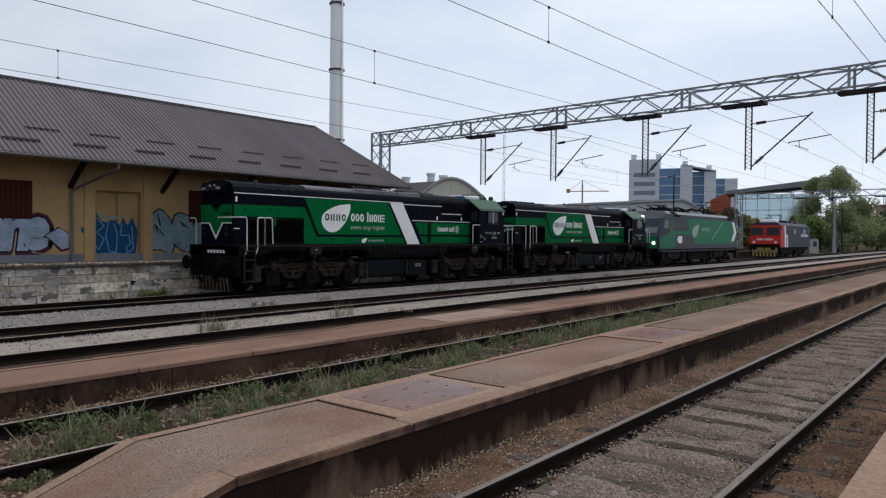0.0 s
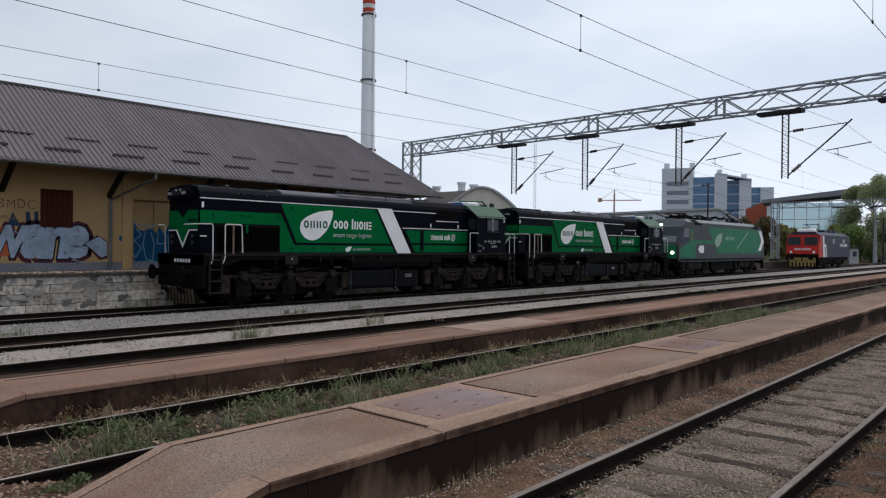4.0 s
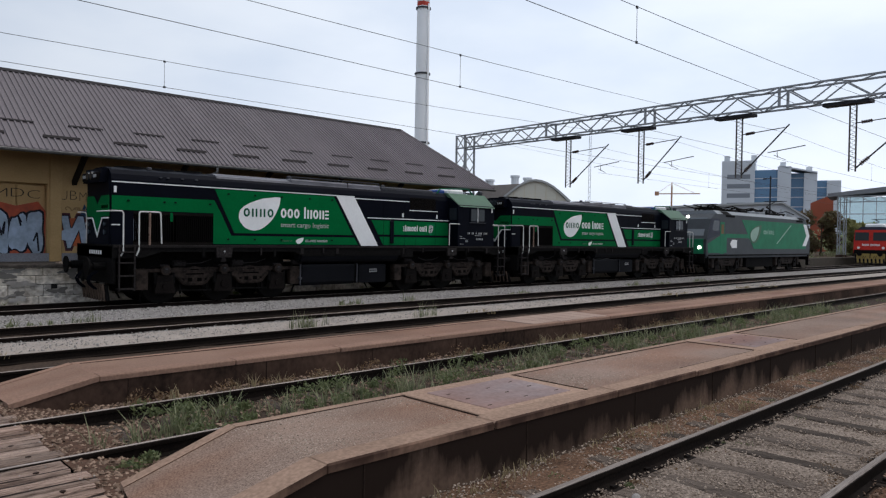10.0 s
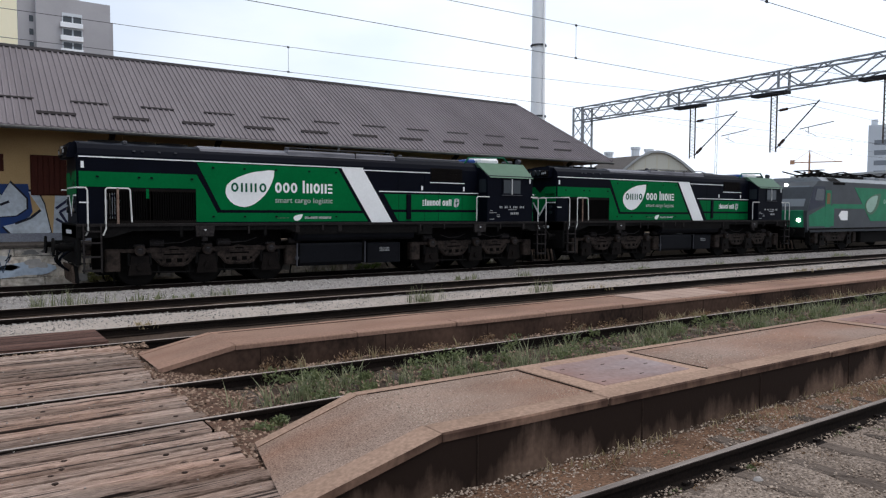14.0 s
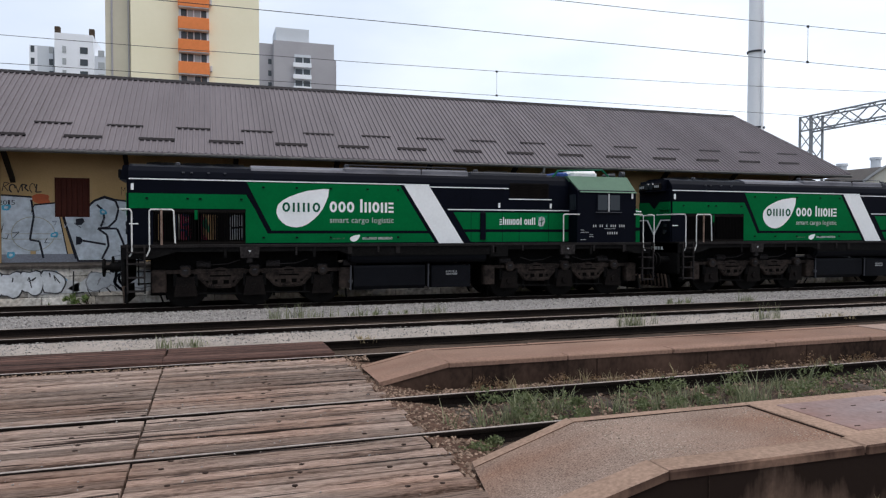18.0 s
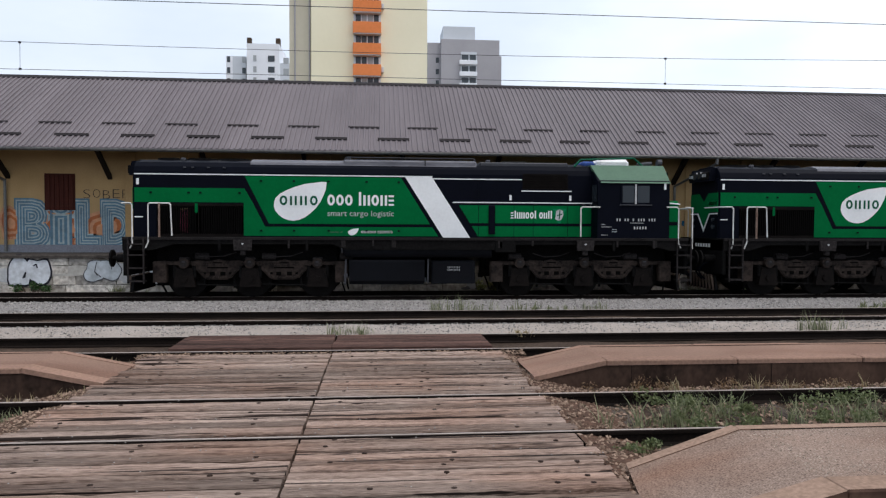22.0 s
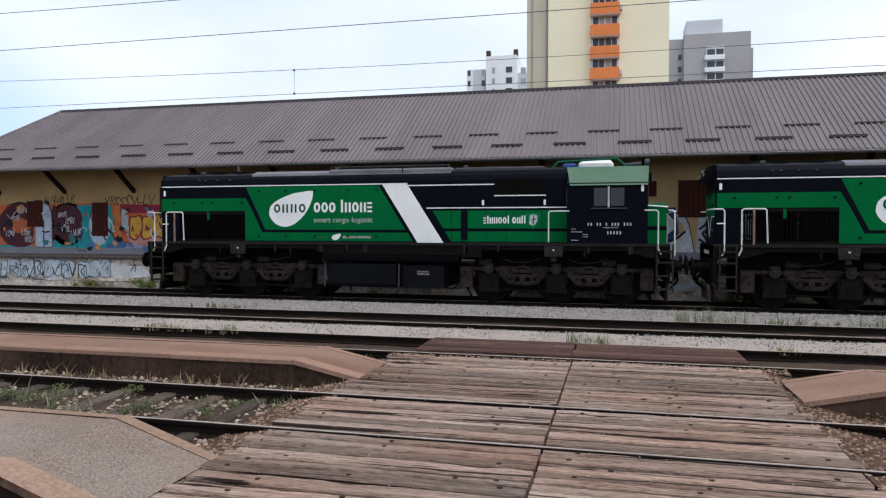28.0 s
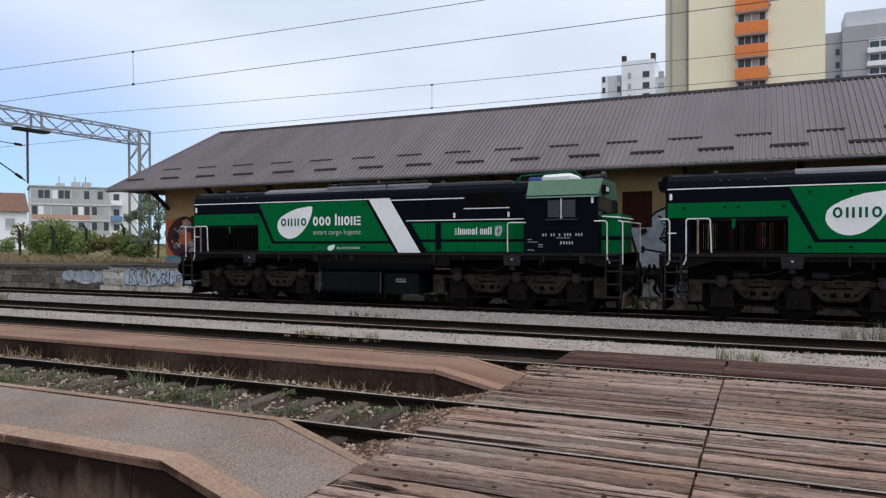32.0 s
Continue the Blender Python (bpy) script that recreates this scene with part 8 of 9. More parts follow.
part("wall", Shape().box(-8.65, 6.66, TY, TY + 16, -0.3, 50.5), M_CREAM, tw, "cream rendered facade")
# the set-back wing's shade is painted as a darker beige
part("side_wing", Shape().box(-11.6, -8.68, TY + 0.9, TY + 15, -0.3, 50.0), M_BEIGE, tw, "beige wing with its shade in the colour")
for x in (-10.85, -8.95):
    part("joint_pipe", Shape().tube((x, TY + 0.84, 0), (x, TY + 0.84, 50), 0.12, 6), M_TGREY, tw)
part("recess", Shape().box(-3.1, 0.46, TY - 0.03, TY + 0.01, 0, 49.5), M_LGREY, tw)
for k in range(17):
    z = 2.85 + 2.735 * k
    pr = part("balcony", Shape().block(-3.16, 0.52, TY - 1.1, TY + 0.02, z - 0.70, z + 0.75, 0.04), M_ORANGE, tw, "orange balcony parapet")
    part("balcony_slab", Shape().box(-3.1, 0.46, TY - 1.05, TY, z - 0.82, z - 0.71), M_LGREY, pr)
    wnd = part("window", Shape().box(-2.95, 0.3, TY - 0.10, TY - 0.02, z + 0.76, z + 1.95), M_TWHITE, tw)
    for a, b, m_ in ((-2.85, -2.15, M_PANE), (-2.05, -1.4, M_PANE if k % 3 else M_PANE_L), (-1.25, -0.55, M_PANE_L if k % 2 else M_PANE), (-0.45, 0.2, M_PANE)):
        part("pane", Shape().box(a, b, TY - 0.14, TY - 0.09, z + 0.82, z + 1.88), m_, wnd)
    if k % 3 == 1:
        part("air_conditioner", Shape().block(0.56, 0.86, TY - 0.45, TY - 0.0, z - 0.1, z + 0.55, 0.04), M_LGREY, tw)
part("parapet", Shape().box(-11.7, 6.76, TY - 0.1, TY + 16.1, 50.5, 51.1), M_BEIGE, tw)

# grey tower
tg = thing("grey_tower_block", "grey tower block with white loggias", "tower block", Matrix.Translation((-0.30, 0, 0)) @ Matrix.Diagonal((1.0, 1.0, 1.0125, 1.0)))
GY = 178.0
part("wall", Shape().box(15.6, 30.4, GY, GY + 16, -0.3, 48.0), M_TGREY, tg, "grey facade")
part("side_wing", Shape().box(12.3, 15.62, GY + 1.5, GY + 15, -0.3, 47.4), M_TGREY, tg)
part("side_wing", Shape().box(30.38, 31.2, GY + 1.5, GY + 15, -0.3, 44.5), M_TGREY, tg)
part("roof_house", Shape().box(16.2, 24.3, GY + 1, GY + 10, 48.0, 51.4), M_LGREY, tg)
part("loggia_strip", Shape().box(20.6, 24.6, GY - 0.25, GY + 0.02, 0, 44.9), M_LGREY, tg, "pale loggia strip")
for k in range(15):
    z = 2.2 + 2.83 * k
    lg = part("loggia", Shape().block(20.2, 24.65, GY - 1.0, GY - 0.2, z - 0.1, z + 0.95, 0.04), M_TWHITE, tg, "white loggia parapet")
    part("pane", Shape().box(20.8, 22.5, GY - 0.33, GY - 0.24, z + 1.0, z + 2.4), M_PANE, lg)
    part("pane", Shape().box(22.8, 24.4, GY - 0.33, GY - 0.24, z + 1.0, z + 2.4), M_PANE, lg)
    part("side_window", Shape().box(14.4, 15.2, GY + 1.42, GY + 1.52, z + 0.6, z + 1.9), M_PANE, tg)

# white tower
tq = thing("white_tower_block", "white and grey tower block with dark loggias", "tower block", Matrix.Translation((-1.10, 0, 0)) @ Matrix.Diagonal((1.0, 1.0, 1.0125, 1.0)))
WY = 190.0
part("wall", Shape().box(-39.2, -34.2, WY + 2, WY + 15, -0.3, 45.7), M_LGREY, tq)
part("wall", Shape().box(-33.6, -25.2, WY, WY + 15, -0.3, 48.6), M_TWHITE, tq)
part("wall", Shape().box(-25.2, -21.0, WY + 2, WY + 15, -0.3, 44.2), M_LGREY, tq)
part("edge_strip", Shape().box(-39.3, -37.6, WY + 1.9, WY + 2.02, 0, 45.5), M_TWHITE, tq)
for k in range(16):
    z = 1.6 + 2.83 * k
    for a, b, yy, m_ in ((-35.1, -34.2, WY + 1.9, M_PANE if k % 3 else M_PANE_L), (-31.9, -31.1, WY - 0.1, M_PANE_L), (-28.1, -26.4, WY - 0.1, M_PANE), (-24.4, -23.0, WY + 1.9, M_PANE_L), (-39.0, -38.2, WY + 1.85, M_PANE)):
        part("window", Shape().box(a, b, yy, yy + 0.15, z, z + 1.5), m_, tq)
for x in (-33.3, -25.8):
    part("roof_house", Shape().block(x - 0.6, x + 0.6, WY + 2, WY + 3.2, 48.4, 50.6, 0.1), M_BARK, tq)

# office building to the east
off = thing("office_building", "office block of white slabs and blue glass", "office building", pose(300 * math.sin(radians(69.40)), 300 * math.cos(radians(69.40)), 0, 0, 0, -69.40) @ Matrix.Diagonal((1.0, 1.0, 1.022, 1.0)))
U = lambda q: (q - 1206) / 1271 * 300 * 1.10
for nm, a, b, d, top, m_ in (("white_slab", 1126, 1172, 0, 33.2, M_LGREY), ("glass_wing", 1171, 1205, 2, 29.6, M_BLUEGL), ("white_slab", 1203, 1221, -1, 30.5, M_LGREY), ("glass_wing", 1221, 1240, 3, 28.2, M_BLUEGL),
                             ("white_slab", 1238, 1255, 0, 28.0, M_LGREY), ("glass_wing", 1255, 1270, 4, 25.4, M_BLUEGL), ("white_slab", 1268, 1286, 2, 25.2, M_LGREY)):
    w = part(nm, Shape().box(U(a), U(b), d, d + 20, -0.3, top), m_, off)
    for k in range(6):
        z = 8.2 + 3.6 * k
        if z + 2 > top:
            break
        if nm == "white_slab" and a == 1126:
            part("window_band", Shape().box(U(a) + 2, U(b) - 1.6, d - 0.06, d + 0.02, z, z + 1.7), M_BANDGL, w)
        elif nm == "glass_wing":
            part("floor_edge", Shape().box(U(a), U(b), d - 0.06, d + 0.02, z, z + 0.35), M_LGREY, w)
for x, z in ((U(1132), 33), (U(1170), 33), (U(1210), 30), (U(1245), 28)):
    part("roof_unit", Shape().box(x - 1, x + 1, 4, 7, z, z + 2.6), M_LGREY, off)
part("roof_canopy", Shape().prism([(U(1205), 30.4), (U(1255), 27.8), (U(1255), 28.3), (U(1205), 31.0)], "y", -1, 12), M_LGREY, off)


def at(az, d, z=0.0, turn=0.0):
    """A place in the direction az (degrees to the right of straight ahead) at the distance d, facing the yard."""
    return pose(d * math.sin(radians(az)), d * math.cos(radians(az)), z, 0, 0, -az + turn)


# smaller buildings
rb = thing("red_annex", "orange-red rendered annex of a building", "building", at(72.16, 230))
part("wall", Shape().prism([(-2.9, -0.3), (2.9, -0.3), (2.9, 16.2), (-2.9, 13.6)], "y", 0, 8), M_ANNEX, rb)
gb = thing("glass_hall", "low building with a mirrored glass front", "building", at(75.82, 210))
part("wall", Shape().box(-10, 10.5, 0, 12, -0.3, 14.0), M_HALLGL, gb, "blue mirrored glazing")
for k in range(8):
    part("mullion", Shape().box(-10 + k * 2.9, -9.8 + k * 2.9, -0.1, 0.02, 0, 14), M_LGREY, gb)
for z in (5.2, 9.6):
    part("transom", Shape().box(-10, 10.5, -0.12, 0.01, z, z + 0.25), M_LGREY, gb)
part("roof", Shape().prism([(-12, 14.0), (17, 16.6), (18, 18.4), (9, 17.4), (-12, 14.9)], "y", -3, 14), M_CANOPY, gb, "grey slanting canopy roof")
ph = thing("pink_house", "pale pink apartment house beyond the yard", "house", at(84.35, 240))
part("wall", Shape().box(-9, 16, 0, 10, -0.3, 11.5), surface("pink_facade", (0.48, 0.30, 0.25), (0.42, 0.27, 0.22), scale=0.2, bump=0.05), ph)
part("roof", Shape().box(-9.4, 16.4, -0.4, 10.4, 11.5, 12.1), M_TILE, ph)
for k in range(7):
    for z in (3, 6, 8.8):
        part("window", Shape().box(-8 + k * 3.4, -6.6 + k * 3.4, -0.08, 0.02, z, z + 1.4), M_PANE, ph)
hl = thing("arched_hall", "factory hall with a cream arched gable and grey roof", "factory hall", at(51.38, 92, 0, 6))
arch = [(-4.3, 0)] + [(-4.3 + 8.6 * k / 12, 6.7 + 2.7 * math.sin(math.pi * k / 12)) for k in range(13)] + [(4.3, 0)]
part("gable", Shape().prism(arch, "y", 0, 0.5), M_CREAM2, hl, "cream arched gable")
part("roof", Shape().prism([(x * 1.06, z + 0.25) for x, z in arch[1:-1]] + [(x * 1.02, z) for x, z in reversed(arch[1:-1])], "y", -0.4, 40), M_PALEROOF, hl)
part("body", Shape().prism(arch, "y", 0.5, 39), M_LGREY, hl)
for k in range(-2, 3):
    part("gable_rib", Shape().box(k * 1.4 - 0.05, k * 1.4 + 0.05, -0.06, 0.01, 3.5, 9.0 - 0.24 * k * k), M_BEIGE, hl)
wl_ = thing("brown_workshop", "workshop with a weathered roof and round vents", "workshop", at(49.44, 100))
part("roof", Shape().prism([(-5.0, 8.2), (-3.2, 9.4), (4.4, 9.9), (4.4, 0), (-5.0, 0)], "y", 0, 10), M_GREYTILE, wl_)
for x, h in ((-3.0, 10.3), (0.55, 10.9), (2.3, 10.6)):
    part("vent", Shape().tube((x, 0.8, 9.0), (x, 0.8, h - 0.25), 0.55, 12).tube((x, 0.8, h - 0.3), (x, 0.8, h), 0.68, 12), M_LGREY, wl_)
pr_ = thing("pale_hall", "long hall with a pale grey roof and a glazed gable", "factory hall", at(66.87, 130))
part("wall", Shape().prism([(-14, -0.3), (9.8, -0.3), (9.8, 6.1), (6.2, 8.5), (-14, 7.7)], "y", 0.3, 24), M_LGREY, pr_, "pale grey wall")
part("roof", Shape().prism([(-14, 7.72), (6.2, 8.52), (10.2, 5.9), (10.2, 6.15), (6.2, 8.85), (-14, 8.05)], "y", -0.4, 24.4), M_PALEROOF, pr_, "pale grey sheet roof")
for k in range(5):
    part("wall_joint", Shape().box(-10 + 4 * k, -9.85 + 4 * k, 0.24, 0.32, -0.3, 7.6), M_PALEROOF, pr_)
part("gable_glazing", Shape().prism([(6.9, 3.0), (9.3, 3.0), (9.3, 5.6), (6.9, 6.9)], "y", 0.22, 0.32), M_PANE_L, pr_)
for nm, az, d, h, lab in (("lamp_mast", 68.80, 110, 11.4, "slender dark lamp mast beyond the sidings"), ("lattice_mast", 55.66, 70, 12.0, "thin pale steel mast behind the train"), ("signal_mast", 79.73, 125, 8.6, "grey lattice signal mast by the tracks"), ("lamp_mast", 80.2, 130, 7.0, "thin pale lamp mast near the trees")):
    t_m = thing(nm, lab, "mast", at(az, d))
    if nm == "lattice_mast":
        zig = Shape()
        for k in range(30):
            zig.beam(((-1) ** k * 0.09, 0, h * k / 30), (-(-1) ** k * 0.09, 0, h * (k + 1) / 30), 0.02)
        part("lattice", zig, M_ZINC, t_m)
        for sx in (-0.09, 0.09):
            part("leg", Shape().beam((sx, 0, -0.3), (sx, 0, h), 0.035), M_ZINC, t_m)
        continue
    part("pole", Shape().tube((0, 0, -0.3), (0, 0, h), 0.14 if nm == "lamp_mast" else 0.3, 8, 0.09), M_DARKSTEEL if nm == "lamp_mast" else M_ZINC, t_m)
    part("cross_arm", Shape().box(-0.9, 0.2, -0.05, 0.05, h - 0.4, h - 0.3).box(-1.0, -0.5, -0.12, 0.12, h - 0.5, h - 0.38), M_DARKSTEEL, t_m)
ht = thing("track_hut", "small white lineside hut with a dark roof", "hut", at(78.45, 128))
part("wall", Shape().box(-0.7, 0.7, 0, 2.0, -0.3, 2.0), M_LOGGIA0, ht)
part("roof", Shape().prism([(-1.0, 2.0), (1.1, 2.5), (1.1, 2.6), (-1.0, 2.1)], "y", -0.3, 2.8), M_DARKROOF, ht)
part("window", Shape().box(-0.1, 0.4, -0.05, 0.02, 0.8, 1.6), M_PANE, ht)

# tower crane
cr = thing("tower_crane", "small tower crane far off, orange paled for haze", "crane", at(61.87, 320))
# crane's orange, with the distance haze mixed into it
M_CRANE = surface("haze_paled_orange", (0.55, 0.32, 0.20), rough=0.7, bump=0)
part("mast", Shape().box(-0.35, 0.35, -0.35, 0.35, 0, 24.5).tube((0, 0, 24.5), (0, 0, 27.5), 0.6, 4, 0.1), M_CRANE, cr)
part("jib", Shape().box(0.3, 11.5, -0.25, 0.25, 22.2, 22.6), M_CRANE, cr)
part("counter_jib", Shape().box(-6.6, -0.3, -0.25, 0.25, 22.2, 22.6), M_CRANE, cr)
part("counterweight", Shape().box(-7.0, -5.3, -0.5, 0.5, 21.7, 23.4), M_CRANE, cr)
part("jib_tie", Shape().tube((0, 0, 27), (-6.0, 0, 22.6), 0.1, 4).tube((0, 0, 27), (9.5, 0, 22.6), 0.1, 4), M_CRANE, cr)

# apartment house and neighbour to the west
M_LOGGIA = surface("loggia_grey", (0.46, 0.475, 0.475), (0.36, 0.375, 0.375), scale=0.5, rough=0.9, bump=0.05)
M_APT = surface("apartment_render", (0.70, 0.71, 0.72), (0.61, 0.62, 0.63), scale=0.2, rough=0.9, bump=0.05, fine=2, big=0.8)
ap = thing("apartment_house", "four-storey pale apartment house with glazed loggias", "apartment house", at(-52.25, 146, 0, 4))
part("wall", Shape().box(-6.5, 6.5, 0, 11, -0.3, 12.0), M_APT, ap, "pale rendered wall")
part("parapet", Shape().box(-6.7, 6.7, -0.3, 11.2, 12.0, 12.25), M_TGREY, ap)
part("stair_wing", Shape().box(6.5, 11.3, 1.2, 10, -0.3, 11.9), M_APT, ap)
rnd_ = random.Random(8)
for row, z in enumerate((0.3, 3.2, 6.05, 8.95)):
    part("floor_band", Shape().box(-6.55, 6.55, -0.25, 0.02, z - 0.14, z + 0.10), M_APT, ap)
    for k in range(4):
        x = -6.3 + k * 3.2
        lg = part("loggia", Shape().box(x, x + 3.0, -0.10, 0.02, z + 0.1, z + 2.7), M_LOGGIA, ap)
        part("parapet_panel", Shape().box(x - 0.05, x + 3.05, -0.26, -0.10, z + 0.1, z + 1.0), M_PEACH if row == 2 and k < 3 else M_LOGGIA, lg)
        for q in range(3):
            a = x + 0.10 + q * 0.98
            m_ = rnd_.choice((M_PANE, M_PANE, M_TWHITE, M_PANE_L, M_LOGGIA))
            part("window", Shape().box(a, a + 0.82, -0.18, -0.11, z + 1.0, z + 2.5), m_, lg)
    part("stair_window", Shape().box(7.2, 8.2, 1.08, 1.22, z + 1.0, z + 2.2), M_PANE, ap)
    part("balcony", Shape().block(6.6, 8.6, 0.3, 1.2, z, z + 0.9, 0.03), M_TWHITE if row % 2 else M_BLUEGL, ap)
for x in (-2.2, 0.4, 2.2):
    part("roof_unit", Shape().box(x, x + 1.4, 3, 5, 12.2, 13.0 + 0.3 * (x > 0)), M_LOGGIA, ap)
    part("aerial", Shape().tube((x + 0.5, 3.5, 12.2), (x + 0.5, 3.5, 14.4), 0.05, 5), M_DARKSTEEL, ap)
hs = thing("tiled_house", "low grey house with a brown tiled roof", "house", at(-58.42, 122, 0, 3))
part("wall", Shape().box(-14, 7.4, 0, 8, -0.3, 6.7), M_TWHITE, hs)
part("roof", Shape().prism([(-0.5, 6.6), (4.0, 9.6), (8.6, 6.6)], "x", -14.5, 7.6), M_TILE, hs, "brown tiled roof")
for x in (1.4, 4.6):
    for z in (1.4, 4.2):
        wn2 = part("window", Shape().box(x, x + 1.2, -0.1, 0.02, z, z + 1.4), M_PANE_L, hs)
        part("window_sill", Shape().box(x - 0.1, x + 1.3, -0.16, 0.02, z - 0.1, z), M_TWHITE, wn2)

# ---- plants, stones and small things ----
def leafy(name, c1, c2):
    m, nt, bsdf = nodes_of(name)
    n, l = nt.nodes, nt.links
    geo, mix = n.new("ShaderNodeNewGeometry"), n.new("ShaderNodeMix")
    mix.data_type = "RGBA"
    mix.inputs["A"].default_value, mix.inputs["B"].default_value = (*c1, 1), (*c2, 1)
    l.new(geo.outputs["Random Per Island"], mix.inputs["Factor"])
    l.new(mix.outputs["Result"], bsdf.inputs["Base Color"])
    bsdf.inputs["Roughness"].default_value = 0.65
    tr, both = n.new("ShaderNodeBsdfTranslucent"), n.new("ShaderNodeMixShader")
    both.inputs["Fac"].default_value = 0.4
    l.new(mix.outputs["Result"], tr.inputs["Color"])
    l.new(bsdf.outputs["BSDF"], both.inputs[1])
    l.new(tr.outputs["BSDF"], both.inputs[2])
    l.new(both.outputs["Shader"], n["Material Output"].inputs["Surface"])
    return m


M_LEAF = leafy("green_leaves", (0.09, 0.155, 0.035), (0.22, 0.28, 0.09))
# olive leaves paled in colour for the haze of distance
M_LEAF_O = leafy("haze_tinted_leaves", (0.16, 0.20, 0.09), (0.33, 0.36, 0.19))
M_LEAF_Y = leafy("olive_leaves", (0.12, 0.13, 0.035), (0.25, 0.235, 0.095))
M_LEAF_R = leafy("rusty_leaves", (0.09, 0.05, 0.025), (0.12, 0.11, 0.05))
M_LEAF_P = leafy("pale_leaves", (0.14, 0.19, 0.12), (0.26, 0.31, 0.22))
M_IVY = leafy("ivy_leaves", (0.02, 0.055, 0.015), (0.055, 0.11, 0.03))
M_GRASS = leafy("grass", (0.085, 0.105, 0.05), (0.27, 0.275, 0.16))
M_WEED = leafy("leafy_weed", (0.07, 0.095, 0.035), (0.17, 0.19, 0.085))
M_DEADWEED = leafy("dead_weed", (0.10, 0.055, 0.03), (0.24, 0.155, 0.085))
M_GRASS_D = leafy("dry_grass", (0.20, 0.16, 0.085), (0.34, 0.27, 0.16))


def leaves(name, centres, radii, count, size, mat, parent, seed, squash=1.0):
    """Clumps of small leaf cards round the given centres."""
    rng = np.random.default_rng(seed)
    k = rng.integers(0, len(centres), count)
    d = rng.normal(size=(count, 3))
    d /= np.linalg.norm(d, axis=1)[:, None]
    r = np.asarray(radii)[k] * rng.random(count) ** 0.45
    p = np.asarray(centres)[k] + d * r[:, None] * [1, 1, squash]
    a = rng.normal(size=(count, 3))
    a /= np.linalg.norm(a, axis=1)[:, None]
    b = np.cross(a, rng.normal(size=(count, 3)))
    b /= np.linalg.norm(b, axis=1)[:, None]
    s = size * (0.5 + 0.9 * rng.random((count, 1)))
    v = np.stack([p - a * s, p + b * s * 0.5, p + a * s, p - b * s * 0.5], 1)
    me = bpy.data.meshes.new(name)
    me.from_pydata(v.reshape(-1, 3), [], np.arange(count * 4).reshape(-1, 4))
    me.materials.append(mat)
    ob = new(name, me)
    ob.parent = parent
    return ob


def tree(m, h, spread, mat, label, seed, count=5000, size=0.3, trunk=0.25, limbs=15):
    t = thing("tree", label, "tree", m)
    r = random.Random(seed)
    tr_ = Shape().tube((0, 0, -0.3), (0.1, 0, h * 0.3), trunk, 8, trunk * 0.7).tube((0.1, 0, h * 0.3), (0, 0.1, h * 0.8), trunk * 0.7, 8, trunk * 0.2)
    cs_, rs_ = [], []
    for k in range(limbs):
        z = h * r.uniform(0.18, 0.95)
        a = r.uniform(0, 6.28)
        w = spread * (1 - abs(z / h - 0.5) * 1.1) * r.uniform(0.35, 1.0)
        e = (w * math.cos(a), w * math.sin(a), z)
        tr_.tube((0, 0, z * 0.75), e, trunk * 0.3, 5, trunk * 0.08)
        cs_.append(e)
        rs_.append(spread * r.uniform(0.16, 0.36))
    part("trunk", tr_, M_BARK, t, "brown trunk with limbs")
    leaves("crown", cs_, rs_, count, size, mat, t, seed)
    return t


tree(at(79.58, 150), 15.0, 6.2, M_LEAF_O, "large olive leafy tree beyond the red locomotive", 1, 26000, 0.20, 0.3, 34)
tree(at(81.10, 175), 9.5, 5.0, M_LEAF, "green tree beside the larger tree", 2, 4000, 0.42)
tree(at(77.65, 190), 7.5, 4.0, M_LEAF_Y, "olive-green small tree by the glass building", 3, 3000, 0.4)
tree(at(72.16, 150), 7.6, 5.5, M_LEAF_R, "rust-tinged shrub tree beyond the wagons", 4, 5000, 0.36)
tree(at(74.20, 155), 6.6, 4.5, M_LEAF_Y, "olive shrub tree behind the mast", 5, 4500, 0.36)
tree(at(75.62, 160), 5.5, 4.5, M_LEAF, "green shrub tree behind the siding", 6, 3500, 0.36)
tree(at(83.13, 170), 8.0, 6.0, M_LEAF_Y, "yellowish tree at the yard's far end", 7, 4000, 0.4)
tree(at(85.27, 150), 6.0, 7.0, M_LEAF, "green tree at the yard's far end", 8, 4000, 0.4)
tree(at(67.68, 180), 9.5, 4.0, M_LEAF_Y, "yellow-green tree in front of the offices", 9, 2500, 0.4)
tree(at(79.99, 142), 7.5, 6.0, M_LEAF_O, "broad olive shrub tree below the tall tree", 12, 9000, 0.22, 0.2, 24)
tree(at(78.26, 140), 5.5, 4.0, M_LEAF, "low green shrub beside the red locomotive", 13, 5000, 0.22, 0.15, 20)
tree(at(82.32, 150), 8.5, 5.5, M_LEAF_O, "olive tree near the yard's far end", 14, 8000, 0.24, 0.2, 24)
tree(pose(-35.4, 33.6, 0.7), 6.0, 1.7, M_LEAF_P, "slender pale-leaved tree beside the lattice mast", 10, 3200, 0.10, 0.08)
tree(pose(-36.9, 34.2, 0.7), 5.4, 1.4, M_LEAF_P, "slender pale-leaved sapling by the shed's corner", 11, 2400, 0.10, 0.07)


def bush(m, w, h, mat, label, seed, count=2500, size=0.09):
    b = thing("bush", label, "bush", m)
    r = random.Random(seed)
    st = Shape()
    cs_, rs_ = [], []
    for k in range(9):
        e = (r.uniform(-w, w), r.uniform(-w, w) * 0.5, h * r.uniform(0.25, 0.75))
        st.tube((e[0] * 0.3, 0, -0.1), e, 0.03, 5, 0.01)
        cs_.append(e)
        rs_.append(h * r.uniform(0.25, 0.45))
    part("stem", st, M_BARK, b)
    leaves("foliage", cs_, rs_, count, size, mat, b, seed)
    return b


